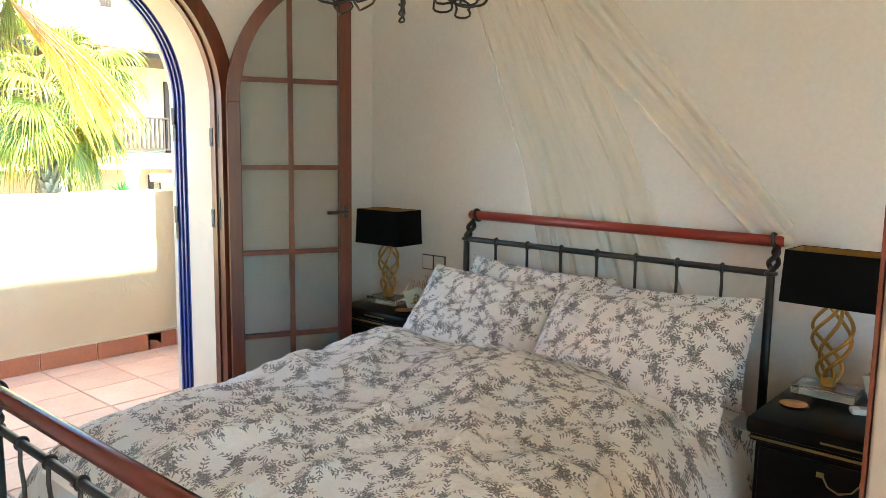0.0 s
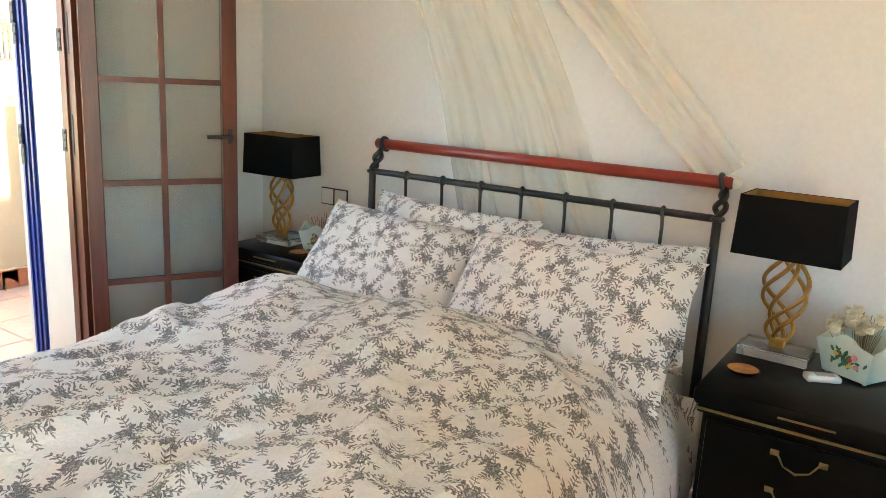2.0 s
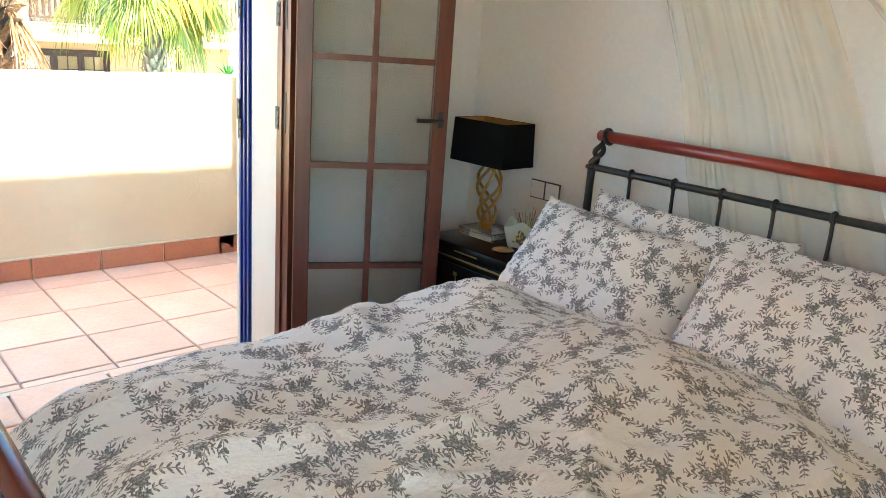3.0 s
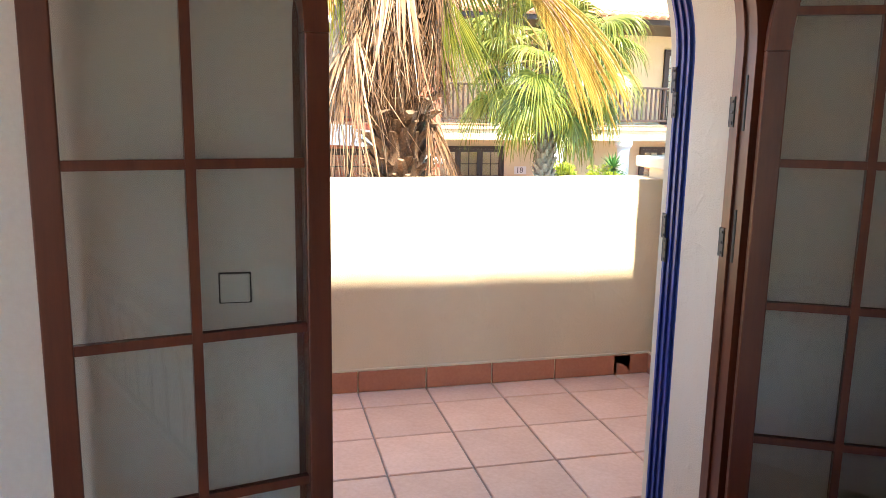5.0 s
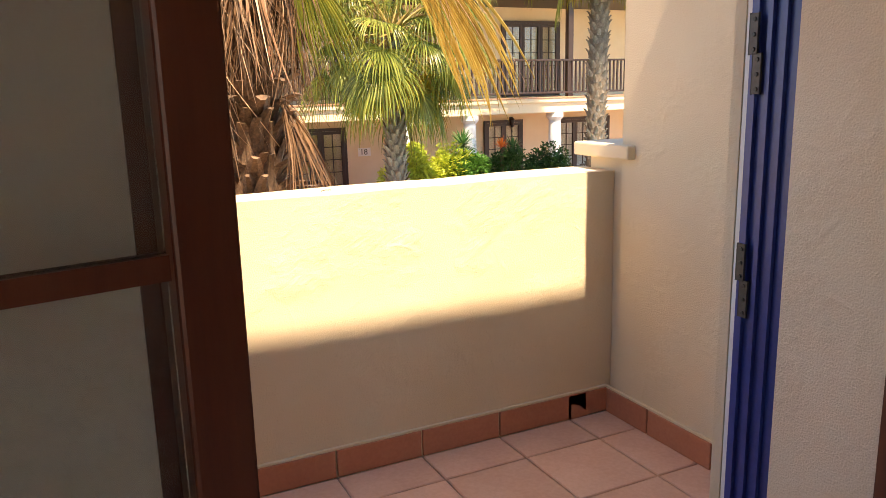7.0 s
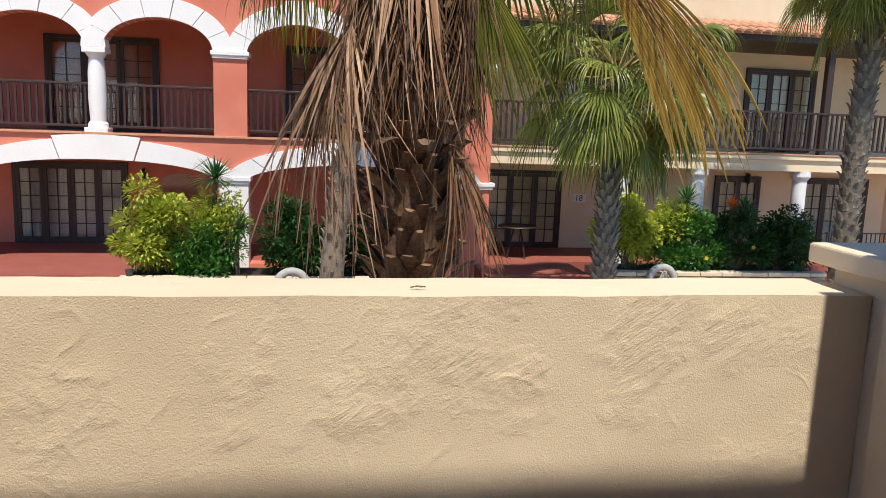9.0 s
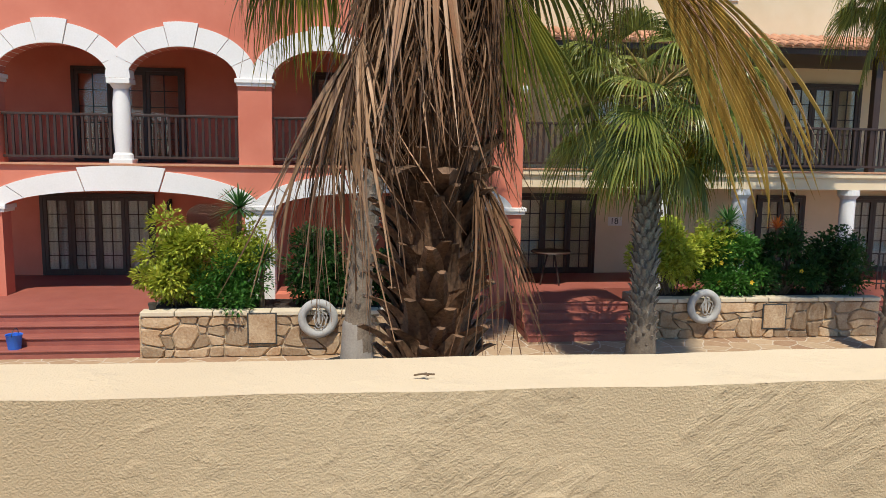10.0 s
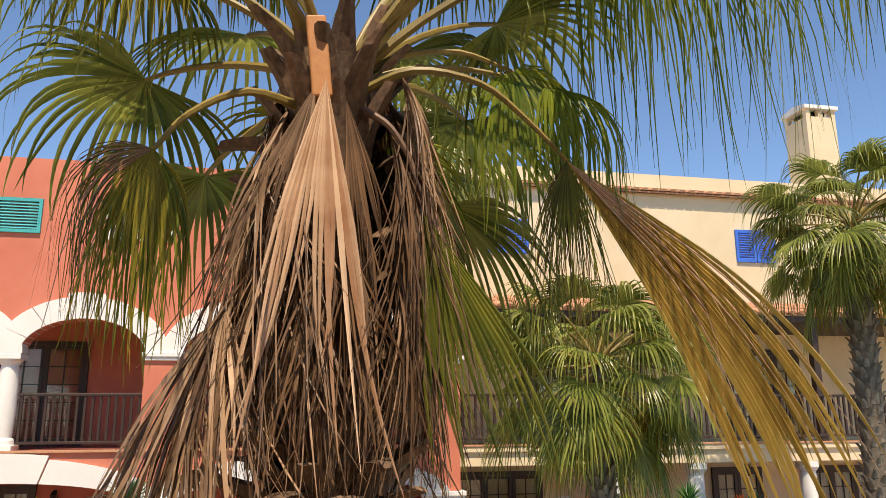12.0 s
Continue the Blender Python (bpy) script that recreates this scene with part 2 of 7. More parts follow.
def arch_strip(x0, x1, c, h, spring, rise, inner, outer, z0=None, n=24):
    """A band that follows an arch, and the jambs below it down to z0."""
    s = Shape()
    pts = []
    for k in range(n + 1):
        a = math.pi * (1 - k / n)
        pts.append((math.cos(a), math.sin(a)))
    ring = []
    if z0 is not None:
        ring.append(((c - h - outer, z0), (c - h + inner, z0)))
    for ca, sa in pts:
        ring.append(((c + (h + outer) * ca, spring + (rise + outer) * sa), (c + (h - inner) * ca, spring + (rise - inner) * sa)))
    if z0 is not None:
        ring.append(((c + h + outer, z0), (c + h - inner, z0)))
    for (o1, i1), (o2, i2) in zip(ring, ring[1:]):
        for x in (x0, x1):
            s.quad((x, *o1), (x, *o2), (x, *i2), (x, *i1))
        s.quad((x0, *o1), (x1, *o1), (x1, *o2), (x0, *o2))
        s.quad((x0, *i1), (x1, *i1), (x1, *i2), (x0, *i2))
    for o, i in (ring[0], ring[-1]):
        s.quad((x0, *o), (x1, *o), (x1, *i), (x0, *i))
    return s
# ---- the house: bedroom and terrace
XW, XO = -3.95, -4.45          # inner and outer face of the door wall
YN = 3.66                      # headboard wall
DOOR_C, DOOR_H, SPRING, LEAF_SPRING = 2.152, 0.632, 1.61, 1.61
YE = 3.545                     # terrace end wall
XP = -5.845                    # parapet, inner face

hole = [(DOOR_C - DOOR_H, DOOR_C + DOOR_H, 0.0, SPRING, DOOR_H)]
thing("wall_west", wall_x(XO + 0.004, XW, -1.5, YN, 0.0, 2.7, hole, 32), M_PLASTER, "white plastered wall with an arched door opening", "wall", kind="structure")
thing("wall_west_outside", wall_x(XO - 0.03, XO, -3.2, YE + 0.3, -2.1, 2.95, [(DOOR_C - DOOR_H, DOOR_C + DOOR_H, 0.0, SPRING, DOOR_H)], 32), M_OCHRE, "ochre stucco outer wall of the house", "wall", kind="structure")
thing("wall_north", Shape().box(XO, YN, 0, 1.6, YN + 0.25, 2.7), M_PLASTER, "plain white plastered wall behind the bed", "wall", kind="structure")
# the window is out of view; its place and size were chosen to brighten the bedroom
thing("wall_east", wall_x(1.4, 1.6, -1.5, YN, 0.0, 2.7, [(-1.35, 0.7, 0.05, 2.4, 0.0)]), M_PLASTER, "plain white plastered wall with a wide window", "wall", kind="structure")
window_east = thing("window_4", Shape().box(1.5, -1.35, 0.05, 1.56, -1.29, 2.4).box(1.5, 0.64, 0.05, 1.56, 0.7, 2.4).box(1.5, -1.29, 2.34, 1.56, 0.64, 2.4).box(1.5, -1.29, 0.05, 1.56, 0.64, 0.11), M_BROWN, "unseen wide open window in a brown wooden frame", "window", kind="structure")
part("mullion", Shape().box(1.5, -0.35, 0.11, 1.56, -0.3, 2.34), M_BROWN, window_east)
thing("wall_south", Shape().box(XO, -1.75, 0, 1.6, -1.5, 2.7), M_PLASTER, "plain white plastered wall", "wall", kind="structure")
thing("ceiling", Shape().box(XO, -1.75, 2.7, 1.6, YN + 0.25, 2.9), M_CEILING, "plain white ceiling", "ceiling", kind="structure")
thing("floor", Shape().box(XW, -1.5, -0.2, 1.4, YN, -0.012), M_GROUT, "terracotta tiled bedroom floor", "floor", kind="structure")
thing("roof", Shape().box(XO - 0.04, -3.4, 2.95, 1.8, 6.0, 3.1), M_OCHRE, "flat roof slab with a projecting eave", "roof", kind="structure")
# unseen block, set back and sized so its shadow ends partway up the parapet
thing("upper_wall", Shape().box(-3.0, -8, 3.1, 1.8, 9.0, 5.95), M_OCHRE, "unseen ochre block added above the house to shade the terrace", "wall", kind="structure")
def arch_skin(x0, h0, x1, h1, c, spring, n=36):
    """The splayed lining of an arched opening, open in the middle."""
    s = Shape()
    rows = []
    for x, h in ((x0, DOOR_H), (x0, h0), (x1, h1), (x1, DOOR_H)):
        rows.append([(x, c - h, 0.0)] + [(x, c + h * math.cos(math.pi * (1 - k / n)), spring + h * math.sin(math.pi * k / n)) for k in range(n + 1)] + [(x, c + h, 0.0)])
    for a, b in zip(rows, rows[1:]):
        for k in range(len(a) - 1):
            s.quad(a[k], a[k + 1], b[k + 1], b[k])
    return s


# arched plaster reveal, thin skin inside the opening
thing("door_reveal", arch_skin(-4.292, 0.606, -4.035, 0.578, DOOR_C, SPRING), M_REVEAL, "rough white plaster reveal of the arched door", "reveal", kind="structure")

terrace = thing("terrace_floor", Shape().box(XP - 0.1, -3.2, -0.3, XW, YE + 0.2, -0.012), M_GROUT, "terracotta tiled terrace floor", "floor", kind="structure")


def rough_block(x0, y0, z0, x1, y1, z1, amp, step=0.06, seed=0.0):
    """A block whose faces and edges wander a little, as hand-laid render does."""
    bm = bmesh.new()
    bmesh.ops.create_cube(bm, size=1.0)
    for w in bm.verts:
        w.co = ((x0 + x1) / 2 + w.co.x * (x1 - x0), (y0 + y1) / 2 + w.co.y * (y1 - y0), (z0 + z1) / 2 + w.co.z * (z1 - z0))
    for axis, a, b in ((0, x0, x1), (1, y0, y1), (2, z0, z1)):
        k = max(1, int((b - a) / step))
        for q in range(1, k):
            co = [0, 0, 0]
            no = [0, 0, 0]
            co[axis], no[axis] = a + (b - a) * q / k, 1
            bmesh.ops.bisect_plane(bm, geom=bm.verts[:] + bm.edges[:] + bm.faces[:], plane_co=co, plane_no=no)
    for w in bm.verts:
        p = w.co * 2.2 + Vector((seed, seed, 0))
        w.co += noise.noise_vector(p) * amp + noise.noise_vector(p * 7) * amp * 0.35
    s = Shape()
    s.take(bm)
    return s


parapet = thing("parapet", rough_block(-6.07, -3.2, -2.1, XP, YE + 0.02, 1.09, 0.006, 0.09), M_OCHRE, "low ochre stucco terrace parapet with trowel marks", "parapet", kind="structure", smooth=True)
thing("terrace_end_wall", rough_block(-5.77, YE, -2.1, XO, YE + 0.22, 1.85, 0.003, 0.14, 4.0), M_OCHRE, "ochre stucco wall closing the terrace", "wall", kind="structure", smooth=True)
thing("terrace_far_wall", Shape().box(-6.07, -3.4, -2.1, XO, -3.2, 2.2), M_OCHRE, "ochre stucco wall closing the terrace", "wall", kind="structure")
post = thing("parapet_post", Shape().box(-6.02, YE + 0.025, -2.1, -5.79, YE + 0.24, 1.15, 0.008), M_OCHRE, "ochre stucco post at the parapet's end with a flat cap", "post", kind="structure")
part("cap", Shape().box(-6.06, YE - 0.04, 1.148, -5.69, YE + 0.3, 1.207, 0.008), M_OCHRE, post, "flat overhanging stucco cap")

# ---- floor tiles and skirting, tile by tile
TILE, GAP = 0.36, 0.008


def tile_mesh(name, sx, sy, sz, mat):
    c = 0.004
    s = Shape()
    lo = [(-sx, -sy), (sx, -sy), (sx, sy), (-sx, sy)]
    hi = [(-sx + c, -sy + c), (sx - c, -sy + c), (sx - c, sy - c), (-sx + c, sy - c)]
    s.v += [(x, y, 0) for x, y in lo] + [(x, y, sz - c) for x, y in lo] + [(x, y, sz) for x, y in hi]
    for a in (0, 4):
        for k in range(4):
            s.f.append((a + k, a + (k + 1) % 4, a + 4 + (k + 1) % 4, a + 4 + k))
    s.f += [(8, 9, 10, 11), (3, 2, 1, 0)]
    return s.mesh(name, mat)


def lay_tiles(parent, x_edges, y_edges, z, mat, seed):
    rnd = random.Random(seed)
    made = {}
    for xa, xb in zip(x_edges, x_edges[1:]):
        for ya, yb in zip(y_edges, y_edges[1:]):
            key = (round(xb - xa, 3), round(yb - ya, 3))
            if key not in made:
                made[key] = tile_mesh("tile", (xb - xa - GAP) / 2, (yb - ya - GAP) / 2, 0.012, mat)
            ob = new("tile", made[key])
            ob.parent = parent
            ob.location = ((xa + xb) / 2, (ya + yb) / 2, z + rnd.uniform(-0.0008, 0.0008))
            ob.rotation_euler = (rnd.gauss(0, 0.0012), rnd.gauss(0, 0.0012), rnd.gauss(0, 0.002))


def steps_between(a, b, start, pitch):
    """Joint lines from a to b, one of them at start."""
    k0 = math.ceil((a - start) / pitch + 0.05)
    out = [a]
    k = k0
    while start + k * pitch < b - 0.02:
        out.append(start + k * pitch)
        k += 1
    return out + [b]


bed_floor = bpy.data.objects["floor"]
lay_tiles(terrace, steps_between(XP + 0.012, XO - 0.03, -5.62, TILE), steps_between(-3.2, YE, 2.977, TILE), -0.012, M_TERRA, 3)
lay_tiles(terrace, [XO - 0.03, -4.2, -3.95], steps_between(DOOR_C - DOOR_H, DOOR_C + DOOR_H, 2.2, TILE), -0.012, M_TERRA, 5)
lay_tiles(bed_floor, steps_between(XW, 1.4, -3.8, TILE), steps_between(-1.5, YN, 2.0, TILE), -0.012, M_TERRA, 4)

skirt = thing("baseboard", Shape().box(XP - 0.002, -3.2, 0.0, XP + 0.004, YE, 0.11), M_OCHRE, "terracotta tile skirting along the parapet", "baseboard", kind="structure")
for ya, yb in zip(steps_between(-3.2, YE, 2.977, TILE), steps_between(-3.2, YE, 2.977, TILE)[1:]):
    ya2, yb2 = ya + 0.004, yb - 0.004
    if ya < 3.3 < yb or ya < 3.4 < yb:
        part("tile", Shape().box(XP + 0.003, ya2, 0.0, XP + 0.016, 3.335, 0.11, 0.003), M_SKIRT, skirt)
        part("tile", Shape().box(XP + 0.003, 3.425, 0.0, XP + 0.016, yb2, 0.11, 0.003), M_SKIRT, skirt)
        part("tile", Shape().prism([(XP + 0.003, 3.335, 0.066), (XP + 0.003, 3.36, 0.066), (XP + 0.003, 3.39, 0.055), (XP + 0.003, 3.425, 0.02), (XP + 0.003, 3.425, 0.11), (XP + 0.003, 3.335, 0.11)], (0.013, 0, 0)), M_SKIRT, skirt)
        continue
    part("tile", Shape().box(XP + 0.003, ya2, 0.0, XP + 0.016, yb2, 0.11, 0.003), M_SKIRT, skirt)
skirt2 = thing("baseboard_2", Shape().box(XP + 0.02, YE - 0.004, 0.0, XO - 0.03, YE + 0.002, 0.11), M_OCHRE, "terracotta tile skirting along the end wall", "baseboard", kind="structure")
for xa, xb in zip(steps_between(XP + 0.02, XO - 0.03, -5.55, TILE), steps_between(XP + 0.02, XO - 0.03, -5.55, TILE)[1:]):
    part("tile", Shape().box(xa + 0.004, YE - 0.016, 0.0, xb - 0.004, YE - 0.003, 0.11, 0.003), M_SKIRT, skirt2)
# solid near-black block; its colour stands for the shade inside the drain
drain = thing("drain_hole", Shape().box(XP - 0.05, 3.335, 0.0, XP + 0.0045, 3.425, 0.066), surface("hole_shade", (0.004, 0.004, 0.004), (0.01, 0.01, 0.01), 0.9), "drain opening in the skirting, painted dark for its shade", "drain", kind="structure")
bead = thing("cement_bead", Shape().box(XP - 0.001, -3.2, 0.11, XP + 0.012, YE, 0.122, 0.003).box(XP + 0.012, YE - 0.012, 0.11, XO - 0.03, YE + 0.001, 0.122, 0.003), M_OCHRE, "thin cement bead on the skirting", "trim", kind="structure")
# unseen block added to cast the upright shadow edge near the parapet's end
thing("shadow_block", Shape().box(-4.9, 3.37, 0, XO - 0.03, YE, 2.95), M_OCHRE, "unseen ochre block added to shade the parapet's end", "pier", kind="structure")
# ---- the arched French door
door_frame = thing("door_frame", arch_strip(-4.034, -3.94, DOOR_C, 0.606, SPRING, 0.606, 0.032, 0.04, 0.0, 40), M_BROWN, "arched red-brown wooden door frame", "door frame", kind="structure")
part("bead", arch_strip(-4.0, -3.985, DOOR_C, 0.606, SPRING, 0.606, 0.04, -0.031, 0.0, 40), M_BROWN, door_frame)
shutter_frame = thing("shutter_frame", arch_strip(-4.42, -4.293, DOOR_C, DOOR_H, SPRING, DOOR_H, 0.016, 0.0, 0.0, 40), M_BLUE, "arched blue painted outer door frame", "door frame", kind="structure")
for xa in (-4.405, -4.37, -4.335):
    part("bead", arch_strip(xa, xa + 0.012, DOOR_C, DOOR_H, SPRING, DOOR_H, 0.026, -0.017, 0.0, 40), M_BLUE, shutter_frame)


def hinge(x, y, z, sx, sy, parent, leafward):
    h = part("hinge_plate", Shape().box(x - 0.008 * sx, y, z - 0.04, x + 0.014, y + sy * 0.004, z + 0.042, 0.001), M_HINGE, parent, "dull steel hinge plate")
    for dz in (-0.03, 0.0, 0.03):
        part("screw", Shape().lathe([(0.005, 0), (0.004, 0.003)], (0, 0, 0), 8).moved(Matrix.Translation((x + 0.005, y + sy * 0.004, z + dz)) @ Matrix.Rotation(math.pi / 2 * -sy, 4, "X")), M_BLACKIRON, h)
    if leafward:
        part("hinge_barrel", Shape().tube([(x + 0.05, y - 0.012 * sy, z - 0.05), (x + 0.05, y - 0.012 * sy, z + 0.1)], 0.011, 10), M_BLACKIRON, parent, "black hinge barrel", smooth=True)


for side in (1, -1):
    for z in (1.45, 1.08):
        hinge(-4.02, DOOR_C + side * 0.57, z, 1, -side, door_frame, True)
    for z, dx in ((1.55, 0.0), (1.47, 0.012), (1.07, 0.0), (0.99, 0.012)):
        hinge(-4.40 + dx, DOOR_C + side * (DOOR_H - 0.03), z, 1, -side, shutter_frame, False)

STILE = 0.058
ROWS_Z = (0.534, 0.926, 1.318, 1.71)


def leaf(name, hinge_at, direction, label, w, handled):
    """One arched glazed door leaf; its own x runs from the hinge to the free edge."""
    d = Vector((*direction, 0)).normalized()
    side = 1 if d.y > 0 else -1
    m = Matrix((( d.x, -d.y * side, 0, hinge_at[0]), (d.y, d.x * side, 0, hinge_at[1]), (0, 0, 1, 0), (0, 0, 0, 1)))
    root = thing(name, None, None, label, "door", kind="structure")
    root.matrix_world = m
    t, rise = 0.024, 0.625
    a, b = w - STILE, rise - STILE
    inner = lambda s: LEAF_SPRING + b * math.sqrt(max(0, 1 - ((w - s) / a) ** 2))
    part("hinge_stile", Shape().box(0, -t, 0.012, STILE, t, LEAF_SPRING, 0.004), M_BROWN, root)
    part("free_stile", Shape().box(w - STILE, -t, 0.012, w, t, LEAF_SPRING + rise - 0.001, 0.004), M_BROWN, root)
    part("bottom_rail", Shape().box(STILE, -t + 0.001, 0.012, w - STILE, t - 0.001, 0.14, 0.004), M_BROWN, root)
    arc = Shape()
    n = 20
    for k in range(n):
        q = []
        for kk in (k, k + 1):
            ang = math.pi / 2 * kk / n
            co, si = math.cos(ang), math.sin(ang)
            q.append(((w - w * co, LEAF_SPRING + rise * si), (w - a * co, LEAF_SPRING + b * si)))
        (o1, i1), (o2, i2) = q
        if o2[0] > w - STILE + 0.002 and i2[0] > w - STILE + 0.002 and o1[0] > w - STILE:
            continue
        for y in (-t, t):
            arc.quad((o1[0], y, o1[1]), (o2[0], y, o2[1]), (i2[0], y, i2[1]), (i1[0], y, i1[1]))
        arc.quad((o1[0], -t, o1[1]), (o1[0], t, o1[1]), (o2[0], t, o2[1]), (o2[0], -t, o2[1]))
        arc.quad((i1[0], -t, i1[1]), (i1[0], t, i1[1]), (i2[0], t, i2[1]), (i2[0], -t, i2[1]))
    part("arched_rail", arc, M_BROWN, root)
    mid = w / 2
    part("glazing_bar", Shape().box(mid - 0.011, -0.012, 0.14, mid + 0.011, 0.012, inner(mid) + 0.01), M_BROWN, root)
    for z in ROWS_Z:
        s0 = STILE if z < LEAF_SPRING else w - a * math.sqrt(1 - ((z - LEAF_SPRING) / b) ** 2)
        part("glazing_bar", Shape().box(s0, -0.011, z - 0.011, mid - 0.011, 0.011, z + 0.011), M_BROWN, root)
        part("glazing_bar", Shape().box(mid + 0.011, -0.011, z - 0.011, w - STILE, 0.011, z + 0.011), M_BROWN, root)
    edges = [0.14, *ROWS_Z]
    for z0, z1 in zip(edges, edges[1:] + [None]):
        for sa, sb in ((STILE, mid - 0.011), (mid + 0.011, w - STILE)):
            lo = z0 + (0.011 if z0 > 0.2 else 0)
            if z1 and z1 < LEAF_SPRING:
                poly = [(sa, lo), (sb, lo), (sb, z1 - 0.011), (sa, z1 - 0.011)]
            else:
                top = z1 - 0.011 if z1 else 9
                ss = [sa + (sb - sa) * k / 14 for k in range(15)]
                up = [(s, min(inner(s), top)) for s in ss if inner(s) > lo + 0.003]
                if len(up) < 2:
                    continue
                poly = [(up[0][0], lo), (up[-1][0], lo)] + up[::-1]
            pane = part("pane", Shape().prism([(s, -0.003, z) for s, z in poly], (0, 0.006, 0)), M_GLASS, root)
            pane.visible_shadow = False
    if not handled:
        return root
    handle = part("door_handle", Shape().box(w - 0.04, -t - 0.006, 1.08, w - 0.02, -t, 1.14, 0.002), M_BLACKIRON, root, "black lever handle")
    part("lever", Shape().tube([(w - 0.03, -t - 0.006, 1.11), (w - 0.03, -t - 0.045, 1.11), (w - 0.13, -t - 0.047, 1.11)], 0.008, 8), M_BLACKIRON, handle, smooth=True)
    return root


leaf("door_leaf_1", (-3.905, 2.728), (0.45, 0.893), "open arched French door leaf with a black lever handle", 0.566, True)
leaf("door_leaf_2", (-3.905, 1.582), (0.206, -0.978), "open arched French door leaf with small glass panes", 0.62, False)

# ---- light switch, sockets
M_SWITCH = surface("white_plastic", (0.72, 0.71, 0.67), (0.76, 0.75, 0.71), 0.4, 5, 60, 0.02)
M_DARKTRIM = surface("dark_trim", (0.03, 0.03, 0.028), (0.05, 0.05, 0.045), 0.5, 5, 60, 0.02)
sw = thing("light_switch", Shape().box(XW, 1.324, 0.977, XW + 0.006, 1.400, 1.053, 0.002), M_DARKTRIM, "square white light switch with a dark border on the wall", "switch")
part("rocker", Shape().box(XW + 0.004, 1.3275, 0.9805, XW + 0.011, 1.3965, 1.0495, 0.003), M_SWITCH, sw, "white rocker plate")
for x in (-3.526, -3.448):
    so = thing("wall_socket", Shape().box(x - 0.039, YN - 0.006, 0.795, x + 0.039, YN, 0.873, 0.002), M_DARKTRIM, "white wall socket with a dark border above the nightstand", "socket", group="sockets beside the bed")
    part("plate", Shape().box(x - 0.034, YN - 0.011, 0.80, x + 0.034, YN - 0.004, 0.868, 0.003), M_SWITCH, so)

# ---- wardrobe end beside the camera
M_WARD = surface("beige_wardrobe", (0.30, 0.25, 0.20), (0.36, 0.30, 0.24), 0.6, 1, 30, 0.03)
ward = thing("door_3", None, None, "open beige inner door with a brown edge strip", "door", kind="structure")
part("panel", Shape().box(-1.066, 1.545, 0.01, -0.25, 1.585, 2.05, 0.003), M_WARD, ward)
part("edge_strip", Shape().box(-1.0705, 1.543, 0.01, -1.067, 1.587, 2.05), M_BROWN, ward, "thin brown wooden edge strip")
part("hinge_stile", Shape().box(-0.25, 1.543, 0.0, -0.2, 1.587, 2.06, 0.003), M_BROWN, ward)

